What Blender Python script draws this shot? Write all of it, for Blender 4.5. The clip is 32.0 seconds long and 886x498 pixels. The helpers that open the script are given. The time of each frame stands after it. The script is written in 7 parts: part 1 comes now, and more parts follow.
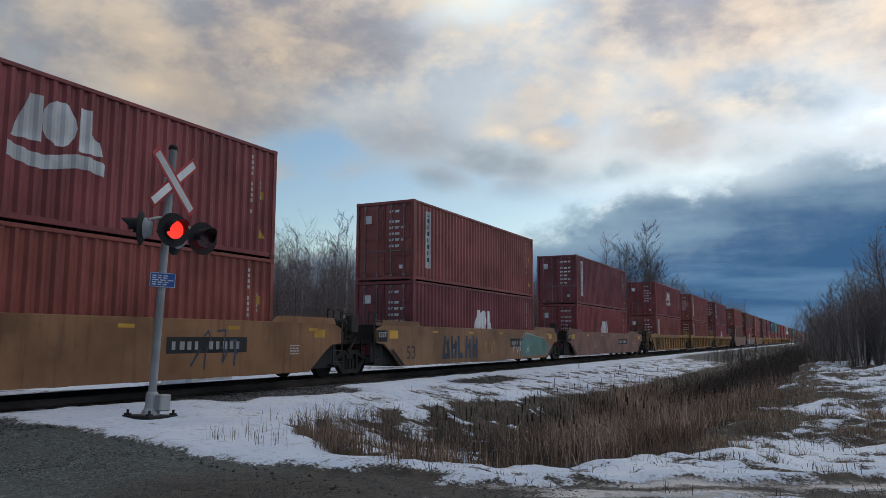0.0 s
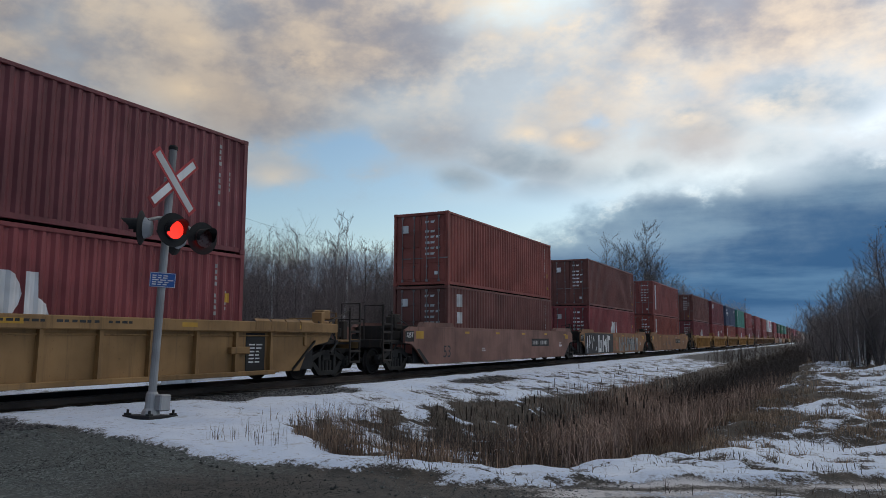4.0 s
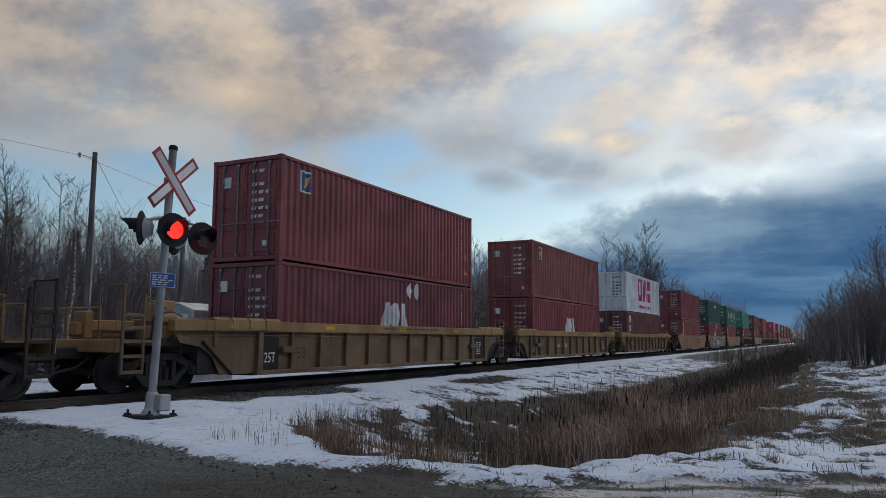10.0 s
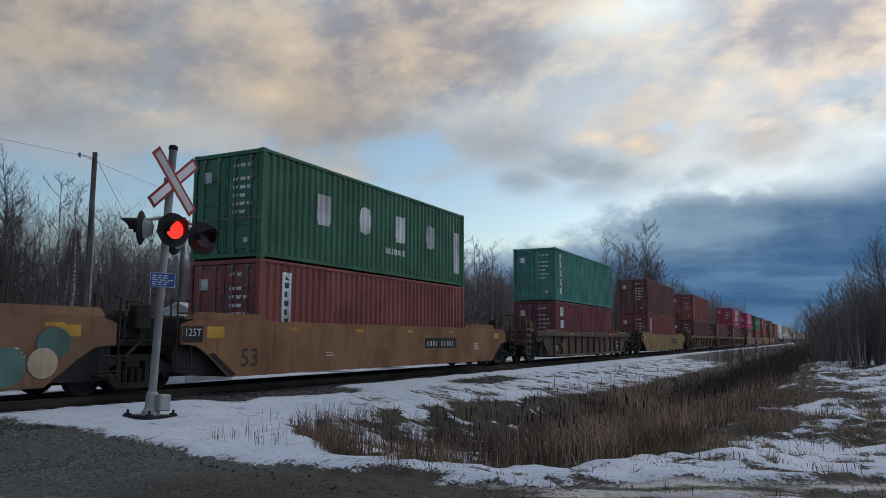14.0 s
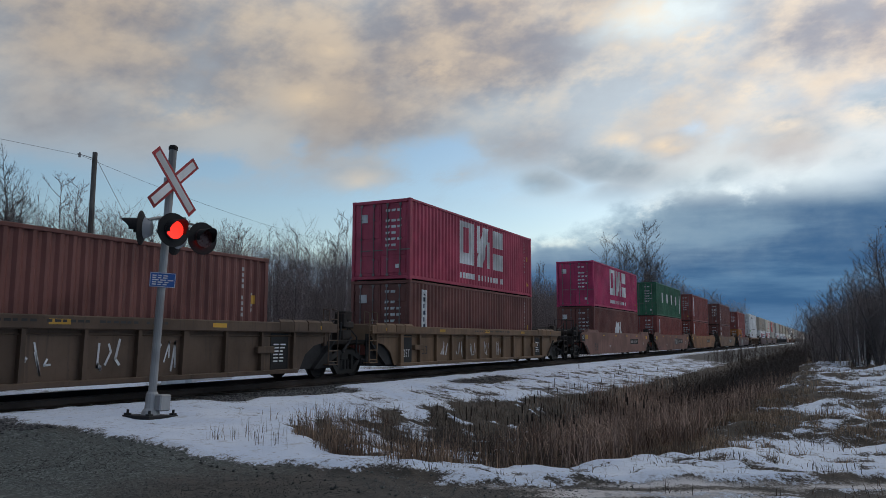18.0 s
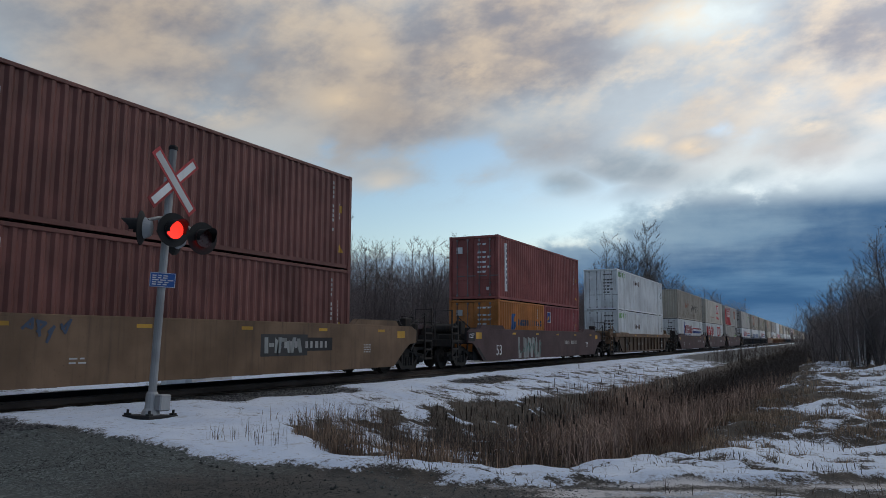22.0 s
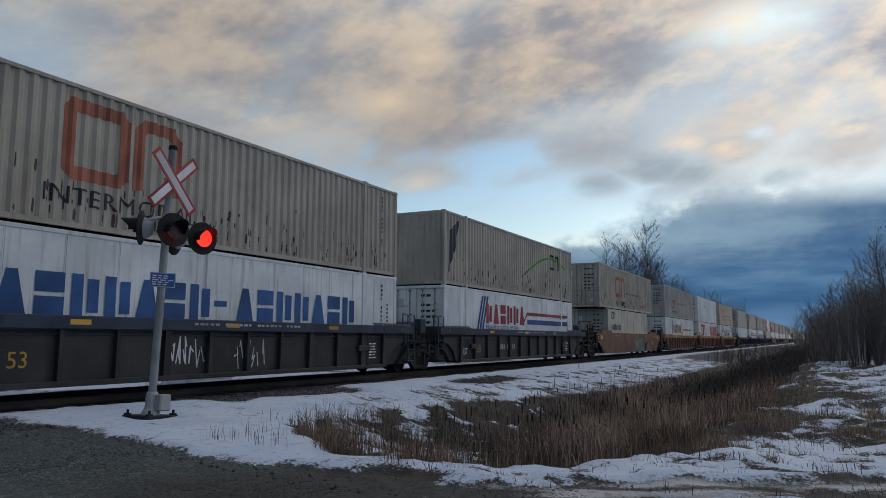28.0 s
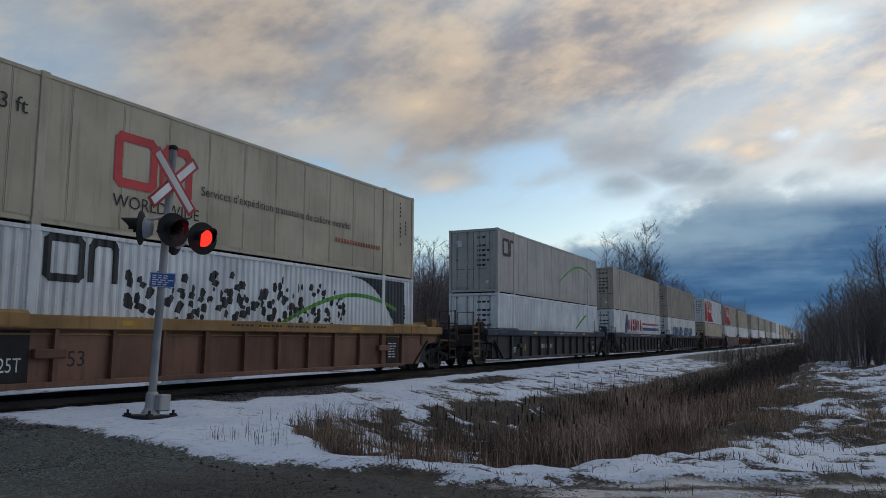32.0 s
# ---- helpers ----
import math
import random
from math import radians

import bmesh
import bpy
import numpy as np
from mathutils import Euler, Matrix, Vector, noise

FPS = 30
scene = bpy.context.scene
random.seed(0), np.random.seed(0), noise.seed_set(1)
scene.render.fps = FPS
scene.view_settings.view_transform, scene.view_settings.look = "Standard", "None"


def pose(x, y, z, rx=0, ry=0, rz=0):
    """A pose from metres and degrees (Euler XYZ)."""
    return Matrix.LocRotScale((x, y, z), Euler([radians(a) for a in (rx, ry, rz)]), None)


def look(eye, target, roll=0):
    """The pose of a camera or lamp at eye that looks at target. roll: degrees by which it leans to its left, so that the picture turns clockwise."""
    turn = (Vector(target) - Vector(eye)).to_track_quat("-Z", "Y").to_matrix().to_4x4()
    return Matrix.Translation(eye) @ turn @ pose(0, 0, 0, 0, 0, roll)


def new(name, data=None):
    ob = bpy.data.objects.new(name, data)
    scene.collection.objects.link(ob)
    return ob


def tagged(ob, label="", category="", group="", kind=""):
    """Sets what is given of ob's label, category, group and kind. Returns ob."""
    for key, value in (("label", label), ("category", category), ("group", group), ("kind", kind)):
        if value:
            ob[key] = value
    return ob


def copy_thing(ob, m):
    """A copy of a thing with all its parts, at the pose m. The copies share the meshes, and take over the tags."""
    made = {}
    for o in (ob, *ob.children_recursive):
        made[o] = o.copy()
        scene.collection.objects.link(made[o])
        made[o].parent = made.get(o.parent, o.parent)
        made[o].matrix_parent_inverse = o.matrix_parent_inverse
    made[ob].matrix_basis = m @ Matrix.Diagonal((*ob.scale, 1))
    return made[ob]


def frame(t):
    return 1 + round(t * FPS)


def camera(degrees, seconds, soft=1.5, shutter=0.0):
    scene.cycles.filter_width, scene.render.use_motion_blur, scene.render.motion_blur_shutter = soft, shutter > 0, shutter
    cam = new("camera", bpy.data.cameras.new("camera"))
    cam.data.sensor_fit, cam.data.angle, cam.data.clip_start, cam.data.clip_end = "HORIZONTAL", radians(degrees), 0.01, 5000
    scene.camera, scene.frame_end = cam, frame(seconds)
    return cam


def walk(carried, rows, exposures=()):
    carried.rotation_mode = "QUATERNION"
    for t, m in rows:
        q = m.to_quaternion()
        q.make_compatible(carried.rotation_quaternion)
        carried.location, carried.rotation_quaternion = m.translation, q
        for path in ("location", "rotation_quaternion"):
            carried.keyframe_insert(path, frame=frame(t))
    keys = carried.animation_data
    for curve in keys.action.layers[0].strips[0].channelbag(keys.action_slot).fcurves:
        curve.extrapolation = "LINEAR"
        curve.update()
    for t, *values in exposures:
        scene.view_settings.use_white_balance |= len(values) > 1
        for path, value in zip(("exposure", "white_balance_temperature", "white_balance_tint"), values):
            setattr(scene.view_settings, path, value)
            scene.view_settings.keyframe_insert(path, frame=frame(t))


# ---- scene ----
cam = camera(61.28, 32.0, soft=0.45)
CAM_Z = 1.16
YAW, PITCH, ROLL = 26.94, 6.84, 0.2
CAM_POSE = pose(0, 0, CAM_Z) @ pose(0, 0, 0, 0, 0, YAW) @ pose(0, 0, 0, 90 + PITCH, 0, 0) @ pose(0, 0, 0, 0, 0, ROLL)
walk(cam, [(0.0, CAM_POSE), (32.0, CAM_POSE)], exposures=[(0.0, 0.18, 6450, 10), (32.0, 0.18, 6450, 10)])

# ---- light ----
world = bpy.data.worlds.new("sky")
scene.world = world
world.use_nodes = True
wn = world.node_tree
wn.nodes.clear()
w_out = wn.nodes.new("ShaderNodeOutputWorld")
w_bg = wn.nodes.new("ShaderNodeBackground")
w_sky = wn.nodes.new("ShaderNodeTexSky")
w_sky.sky_type = "NISHITA"
w_sky.sun_disc = False
w_sky.sun_elevation = radians(12)
w_sky.sun_rotation = radians(26)
w_sky.air_density = 1.0
w_sky.ozone_density = 2.0
w_bg.inputs["Strength"].default_value = 0.15
wn.links.new(w_sky.outputs[0], w_bg.inputs["Color"])
wn.links.new(w_bg.outputs[0], w_out.inputs["Surface"])

sun_data = bpy.data.lights.new("sun", "SUN")
sun_data.energy = 5.0
sun_data.angle = radians(16)
sun_data.color = (1.0, 0.945, 0.89)
sun = new("sun", sun_data)
sun.matrix_world = look((51, 67, 47), (0, 0, 0))

# ---- materials ----
MATS = {}


def nodes_of(name):
    m = bpy.data.materials.new(name)
    m.use_nodes = True
    nt = m.node_tree
    nt.nodes.clear()
    out = nt.nodes.new("ShaderNodeOutputMaterial")
    bsdf = nt.nodes.new("ShaderNodeBsdfPrincipled")
    nt.links.new(bsdf.outputs[0], out.inputs["Surface"])
    return m, nt, bsdf, out


def noise_node(nt, vec, scale, detail=4.0, rough=0.55):
    n = nt.nodes.new("ShaderNodeTexNoise")
    n.inputs["Scale"].default_value = scale
    n.inputs["Detail"].default_value = detail
    n.inputs["Roughness"].default_value = rough
    nt.links.new(vec, n.inputs["Vector"])
    return n.outputs["Fac"]


def ramp_node(nt, fac, lo, hi):
    n = nt.nodes.new("ShaderNodeMapRange")
    n.inputs["From Min"].default_value = lo
    n.inputs["From Max"].default_value = hi
    n.interpolation_type = "SMOOTHSTEP"
    nt.links.new(fac, n.inputs["Value"])
    return n.outputs[0]


def mix_node(nt, fac, a, b):
    n = nt.nodes.new("ShaderNodeMix")
    n.data_type = "RGBA"
    for sock, val in ((n.inputs["Factor"], fac), (n.inputs["A"], a), (n.inputs["B"], b)):
        if isinstance(val, (int, float)):
            sock.default_value = val
        elif isinstance(val, tuple):
            sock.default_value = (*val, 1.0) if len(val) == 3 else val
        else:
            nt.links.new(val, sock)
    return n.outputs["Result"]


def math_node(nt, op, a, b=0.0):
    n = nt.nodes.new("ShaderNodeMath")
    n.operation = op
    for sock, val in zip(n.inputs, (a, b)):
        if isinstance(val, (int, float)):
            sock.default_value = val
        else:
            nt.links.new(val, sock)
    return n.outputs[0]


def object_vec(nt, stretch=(1, 1, 1), shift=True):
    """Object coordinates, shifted by a random amount for each object."""
    tc = nt.nodes.new("ShaderNodeTexCoord")
    mp = nt.nodes.new("ShaderNodeMapping")
    mp.inputs["Scale"].default_value = stretch
    nt.links.new(tc.outputs["Object"], mp.inputs["Vector"])
    if shift:
        oi = nt.nodes.new("ShaderNodeObjectInfo")
        mul = nt.nodes.new("ShaderNodeVectorMath")
        mul.operation = "SCALE"
        mul.inputs[0].default_value = (17.3, 41.7, 9.1)
        nt.links.new(oi.outputs["Random"], mul.inputs["Scale"])
        nt.links.new(mul.outputs[0], mp.inputs["Location"])
    return mp.outputs[0]


def paint(name, colour, worn=(0.10, 0.055, 0.035), wear=0.35, rough=0.55, metal=0.0, streak=True, fine=14.0, bump=0.12, shade=0.25):
    """Weathered paint: fading at large scale, dirt run down in streaks, rust specks, slight dents."""
    if name in MATS:
        return MATS[name]
    m, nt, bsdf, out = nodes_of(name)
    v = object_vec(nt)
    big = noise_node(nt, v, 0.7, 3)
    grain = noise_node(nt, v, fine, 5, 0.65)
    dark = tuple(c * (1 - shade * 1.5) for c in colour)
    pale = tuple(min(1, c * (1 + shade) + 0.015) for c in colour)
    col = mix_node(nt, ramp_node(nt, big, 0.3, 0.7), dark, pale)
    if streak:
        vs = object_vec(nt, (5, 5, 0.35))
        st = noise_node(nt, vs, 1.6, 4, 0.6)
        col = mix_node(nt, math_node(nt, "MULTIPLY", ramp_node(nt, st, 0.48, 0.8), wear), col, worn)
    speck = math_node(nt, "MULTIPLY", ramp_node(nt, grain, 0.63, 0.74), wear)
    col = mix_node(nt, speck, col, worn)
    nt.links.new(col, bsdf.inputs["Base Color"])
    rr = nt.nodes.new("ShaderNodeMapRange")
    rr.inputs["To Min"].default_value = max(0.1, rough - 0.12)
    rr.inputs["To Max"].default_value = min(1.0, rough + 0.2)
    nt.links.new(grain, rr.inputs["Value"])
    nt.links.new(rr.outputs[0], bsdf.inputs["Roughness"])
    bsdf.inputs["Metallic"].default_value = metal
    b = nt.nodes.new("ShaderNodeBump")
    b.inputs["Strength"].default_value = bump
    b.inputs["Distance"].default_value = 0.02
    nt.links.new(noise_node(nt, v, fine * 0.5, 4), b.inputs["Height"])
    nt.links.new(b.outputs[0], bsdf.inputs["Normal"])
    MATS[name] = m
    return m


def bark(name, colour, mark, scale=9.0):
    if name in MATS:
        return MATS[name]
    m, nt, bsdf, out = nodes_of(name)
    v = object_vec(nt, (1, 1, 3.0))
    a = noise_node(nt, v, scale, 4, 0.6)
    col = mix_node(nt, ramp_node(nt, a, 0.42, 0.62), colour, mark)
    nt.links.new(col, bsdf.inputs["Base Color"])
    bsdf.inputs["Roughness"].default_value = 0.9
    MATS[name] = m
    return m


def tinted(name, colour, other, rough=0.9):
    """Stuff in many small pieces, each of its own tint."""
    if name in MATS:
        return MATS[name]
    m, nt, bsdf, out = nodes_of(name)
    g = nt.nodes.new("ShaderNodeNewGeometry")
    col = mix_node(nt, g.outputs["Random Per Island"], colour, other)
    v = object_vec(nt)
    col = mix_node(nt, ramp_node(nt, noise_node(nt, v, 0.5, 2), 0.35, 0.7), col, tuple(c * 0.6 for c in colour))
    nt.links.new(col, bsdf.inputs["Base Color"])
    bsdf.inputs["Roughness"].default_value = rough
    MATS[name] = m
    return m


def glow(name, colour, strength):
    if name in MATS:
        return MATS[name]
    m, nt, bsdf, out = nodes_of(name)
    bsdf.inputs["Base Color"].default_value = (*colour, 1)
    bsdf.inputs["Emission Color"].default_value = (*colour, 1)
    bsdf.inputs["Emission Strength"].default_value = strength
    MATS[name] = m
    return m


def ground_material():
    m, nt, bsdf, out = nodes_of("ground_mixed")
    v = object_vec(nt, shift=False)
    fine = noise_node(nt, v, 26, 6, 0.7)
    mid = noise_node(nt, v, 4.5, 5, 0.6)
    big = noise_node(nt, v, 0.6, 3)
    vor = nt.nodes.new("ShaderNodeTexVoronoi")
    vor.inputs["Scale"].default_value = 38
    nt.links.new(v, vor.inputs["Vector"])
    cell = nt.nodes.new("ShaderNodeSeparateColor")
    nt.links.new(vor.outputs["Color"], cell.inputs[0])

    def attr(n):
        a = nt.nodes.new("ShaderNodeAttribute")
        a.attribute_name = n
        return a.outputs["Fac"]

    gravel = mix_node(nt, math_node(nt, "POWER", cell.outputs[0], 2.0), (0.044, 0.056, 0.054), (0.19, 0.215, 0.205))
    gravel = mix_node(nt, ramp_node(nt, mid, 0.42, 0.7), gravel, (0.070, 0.078, 0.074))
    gravel = mix_node(nt, ramp_node(nt, fine, 0.5, 0.75), gravel, (0.032, 0.036, 0.036))
    soil = mix_node(nt, ramp_node(nt, mid, 0.35, 0.65), (0.022, 0.018, 0.015), (0.075, 0.058, 0.042))
    soil = mix_node(nt, ramp_node(nt, fine, 0.45, 0.7), soil, (0.13, 0.10, 0.07))
    soil = mix_node(nt, ramp_node(nt, noise_node(nt, v, 60, 3, 0.7), 0.5, 0.68), soil, (0.03, 0.024, 0.02))
    ballast = mix_node(nt, cell.outputs[1], (0.04, 0.042, 0.046), (0.15, 0.15, 0.15))
    gravel = mix_node(nt, attr("mud"), gravel, mix_node(nt, ramp_node(nt, mid, 0.35, 0.7), (0.030, 0.025, 0.022), (0.075, 0.062, 0.052)))
    slush = math_node(nt, "ADD", attr("slush"), math_node(nt, "MULTIPLY", math_node(nt, "SUBTRACT", fine, 0.5), 1.3))
    slush = math_node(nt, "ADD", slush, math_node(nt, "MULTIPLY", math_node(nt, "SUBTRACT", mid, 0.5), 0.7))
    gravel = mix_node(nt, ramp_node(nt, slush, 0.34, 0.52), gravel, mix_node(nt, ramp_node(nt, slush, 0.45, 0.85), (0.15, 0.135, 0.12), (0.62, 0.60, 0.60)))
    col = mix_node(nt, attr("gravel"), soil, gravel)
    col = mix_node(nt, attr("ballast"), col, ballast)
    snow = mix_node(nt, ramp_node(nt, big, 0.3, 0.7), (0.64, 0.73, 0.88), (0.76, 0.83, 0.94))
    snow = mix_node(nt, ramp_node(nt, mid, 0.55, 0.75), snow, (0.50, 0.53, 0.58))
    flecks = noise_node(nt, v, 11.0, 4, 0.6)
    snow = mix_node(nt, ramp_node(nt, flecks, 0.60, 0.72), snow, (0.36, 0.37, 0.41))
    edge = math_node(nt, "ADD", attr("snow"), math_node(nt, "MULTIPLY", math_node(nt, "SUBTRACT", mid, 0.5), 1.1))
    edge = math_node(nt, "ADD", edge, math_node(nt, "MULTIPLY", math_node(nt, "SUBTRACT", fine, 0.5), 1.2))
    fac = ramp_node(nt, edge, 0.42, 0.60)
    snow = mix_node(nt, ramp_node(nt, edge, 0.45, 0.72), (0.26, 0.24, 0.23), snow)
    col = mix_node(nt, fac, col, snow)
    nt.links.new(col, bsdf.inputs["Base Color"])
    bsdf.inputs["Roughness"].default_value = 0.85
    h = math_node(nt, "ADD", math_node(nt, "MULTIPLY", fac, 0.6), math_node(nt, "MULTIPLY", cell.outputs[0], 0.5))
    h = math_node(nt, "ADD", h, math_node(nt, "MULTIPLY", fine, 0.5))
    b = nt.nodes.new("ShaderNodeBump")
    b.inputs["Strength"].default_value = 0.7
    b.inputs["Distance"].default_value = 0.03
    nt.links.new(h, b.inputs["Height"])
    nt.links.new(b.outputs[0], bsdf.inputs["Normal"])
    return m


def cloud_material(name, bank=False):
    """Glowing cloud, clear where the sky shows through."""
    m = bpy.data.materials.new(name)
    m.use_nodes = True
    m.cycles.emission_sampling = "NONE"
    nt = m.node_tree
    nt.nodes.clear()
    out = nt.nodes.new("ShaderNodeOutputMaterial")
    em = nt.nodes.new("ShaderNodeEmission")
    tr = nt.nodes.new("ShaderNodeBsdfTransparent")
    mx = nt.nodes.new("ShaderNodeMixShader")
    nt.links.new(tr.outputs[0], mx.inputs[1])
    nt.links.new(em.outputs[0], mx.inputs[2])
    nt.links.new(mx.outputs[0], out.inputs["Surface"])
    return m, nt, em, mx


RUST = (0.10, 0.05, 0.03)
BLACK = paint("black_steel", (0.010, 0.010, 0.011), (0.035, 0.026, 0.02), 0.5, 0.75, streak=False)
TRUCK_STEEL = paint("truck_steel", (0.012, 0.011, 0.010), (0.045, 0.03, 0.022), 0.5, 0.85, streak=False)
WHEEL_STEEL = paint("wheel_steel", (0.022, 0.018, 0.016), (0.07, 0.046, 0.035), 0.5, 0.7, 0.2, streak=False)
WHITE = paint("white_marking", (0.72, 0.73, 0.74), (0.3, 0.25, 0.2), 0.25, 0.6)
YELLOW = paint("yellow_marking", (0.58, 0.32, 0.03), (0.3, 0.2, 0.1), 0.25, 0.6)
PALE_BAR = paint("pale_stencil", (0.42, 0.42, 0.41), (0.2, 0.17, 0.14), 0.5, 0.7)
GALV = paint("galvanised_steel", (0.36, 0.36, 0.36), (0.2, 0.19, 0.18), 0.3, 0.5, 0.3)

# ---- building helpers ----
class Geo:
    """Vertices and faces of one part."""

    def __init__(self):
        self.v, self.f = [], []

    def add(self, verts, faces):
        o = len(self.v)
        self.v.extend(tuple(p) for p in verts)
        self.f.extend(tuple(i + o for i in f) for f in faces)
        return self

    def box(self, x0, x1, y0, y1, z0, z1, c=0.0):
        """A box; c bevels its upright and long edges."""
        if c <= 0:
            vs = [(x, y, z) for x in (x0, x1) for y in (y0, y1) for z in (z0, z1)]
            return self.add(vs, [(0, 1, 3, 2), (4, 6, 7, 5), (0, 4, 5, 1), (2, 3, 7, 6), (0, 2, 6, 4), (1, 5, 7, 3)])
        m = Vector(((x0 + x1) / 2, (y0 + y1) / 2, (z0 + z1) / 2))
        h = Vector((abs(x1 - x0) / 2, abs(y1 - y0) / 2, abs(z1 - z0) / 2))
        c = min(c, h.x * 0.6, h.y * 0.6, h.z * 0.6)
        vs, ix = [], {}
        for a in (-1, 1):
            for b in (-1, 1):
                for d in (-1, 1):
                    for k in range(3):
                        s = [h.x, h.y, h.z]
                        for j in range(3):
                            if j != k:
                                s[j] -= c
                        ix[(a, b, d, k)] = len(vs)
                        vs.append((m.x + a * s[0], m.y + b * s[1], m.z + d * s[2]))
        fs = []
        for a in (-1, 1):
            fs.append([ix[(a, b, d, 0)] for b, d in ((-1, -1), (1, -1), (1, 1), (-1, 1))])
            fs.append([ix[(b, a, d, 1)] for b, d in ((-1, -1), (1, -1), (1, 1), (-1, 1))])
            fs.append([ix[(b, d, a, 2)] for b, d in ((-1, -1), (1, -1), (1, 1), (-1, 1))])
            for b in (-1, 1):
                fs.append([ix[(a, b, -1, 0)], ix[(a, b, 1, 0)], ix[(a, b, 1, 1)], ix[(a, b, -1, 1)]])
                fs.append([ix[(a, -1, b, 0)], ix[(a, 1, b, 0)], ix[(a, 1, b, 2)], ix[(a, -1, b, 2)]])
                fs.append([ix[(-1, a, b, 1)], ix[(1, a, b, 1)], ix[(1, a, b, 2)], ix[(-1, a, b, 2)]])
                for d in (-1, 1):
                    fs.append([ix[(a, b, d, k)] for k in range(3)])
        return self.add(vs, fs)

    def slab(self, poly, x0, x1, axis="x"):
        """A flat outline in (y, z), or in the two other axes, with thickness along axis."""
        n = len(poly)
        def put(a, p):
            return {"x": (a, p[0], p[1]), "y": (p[0], a, p[1]), "z": (p[0], p[1], a)}[axis]
        vs = [put(x0, p) for p in poly] + [put(x1, p) for p in poly]
        fs = [tuple(range(n)), tuple(range(2 * n - 1, n - 1, -1))]
        fs += [(i, (i + 1) % n, n + (i + 1) % n, n + i) for i in range(n)]
        return self.add(vs, fs)

    def tube(self, pts, r, sides=6, r1=None, caps=True):
        """A round bar along points, tapering from r to r1."""
        pts = [Vector(p) for p in pts]
        r1 = r if r1 is None else r1
        n = len(pts)
        o = len(self.v)
        for i, p in enumerate(pts):
            t = (pts[min(i + 1, n - 1)] - pts[max(i - 1, 0)]).normalized()
            a = t.orthogonal().normalized() if abs(t.z) > 0.9 else t.cross(Vector((0, 0, 1))).normalized()
            b = t.cross(a)
            rr = r + (r1 - r) * i / max(1, n - 1)
            for k in range(sides):
                w = 2 * math.pi * k / sides
                self.v.append(tuple(p + a * (rr * math.cos(w)) + b * (rr * math.sin(w))))
        for i in range(n - 1):
            for k in range(sides):
                q = o + i * sides
                self.f.append((q + k, q + (k + 1) % sides, q + sides + (k + 1) % sides, q + sides + k))
        if caps:
            self.f.append(tuple(o + k for k in range(sides - 1, -1, -1)))
            self.f.append(tuple(o + (n - 1) * sides + k for k in range(sides)))
        return self

    def lathe(self, prof, centre, axis="x", sides=16):
        """A profile of (along, radius) turned round an axis."""
        o = len(self.v)
        n = len(prof)
        for a, r in prof:
            for k in range(sides):
                w = 2 * math.pi * k / sides
                c, s = r * math.cos(w), r * math.sin(w)
                d = {"x": (a, c, s), "y": (c, a, s), "z": (c, s, a)}[axis]
                self.v.append(tuple(Vector(centre) + Vector(d)))
        for i in range(n - 1):
            for k in range(sides):
                q = o + i * sides
                self.f.append((q + k, q + (k + 1) % sides, q + sides + (k + 1) % sides, q + sides + k))
        self.f.append(tuple(o + k for k in range(sides - 1, -1, -1)))
        self.f.append(tuple(o + (n - 1) * sides + k for k in range(sides)))
        return self

    def moved(self, m):
        g = Geo()
        g.v = [tuple(m @ Vector(p)) for p in self.v]
        g.f = list(self.f)
        return g

    def mesh(self, name, material, smooth=False):
        me = bpy.data.meshes.new(name)
        me.from_pydata(self.v, [], self.f)
        me.materials.append(material)
        if smooth:
            me.shade_smooth()
        bm = bmesh.new()
        bm.from_mesh(me)
        bmesh.ops.recalc_face_normals(bm, faces=bm.faces)
        bm.to_mesh(me)
        bm.free()
        return me


KEPT = {}


def part(name, geo, material, parent, label="", key=None, smooth=False):
    """One mesh object under its thing or part. geo: a Geo, or a function that makes one, kept under key."""
    k = (key, material.name) if key is not None else None
    if k is not None and k in KEPT:
        me = KEPT[k]
    else:
        g = geo() if callable(geo) else geo
        me = g.mesh(name, material, smooth)
        if k is not None:
            KEPT[k] = me
    ob = new(name, me)
    if parent is not None:
        ob.parent = parent
    if label:
        tagged(ob, label)
    return ob


def thing(name, m, label, category, group="", kind=""):
    ob = new(name)
    ob.empty_display_size = 0.3
    ob.matrix_world = m
    return tagged(ob, label, category, group, kind)


def rect(a, b, c, d):
    return [(a, b), (c, b), (c, d), (a, d)]


def oval(y, z, ry, rz=None, n=14):
    rz = ry if rz is None else rz
    return [(y + ry * math.cos(2 * math.pi * k / n), z + rz * math.sin(2 * math.pi * k / n)) for k in range(n)]


def band(pts, w):
    """A stroke of width w along points, as quads."""
    out = []
    for (a, b), (c, d) in zip(pts[:-1], pts[1:]):
        l = math.hypot(c - a, d - b) or 1
        ny, nz = -(d - b) / l * w / 2, (c - a) / l * w / 2
        ey, ez = (c - a) / l * w * 0.3, (d - b) / l * w * 0.3
        out.append([(a - ey - ny, b - ez - nz), (c + ey - ny, d + ez - nz), (c + ey + ny, d + ez + nz), (a - ey + ny, b - ez + nz)])
    return out


TEXT = {}


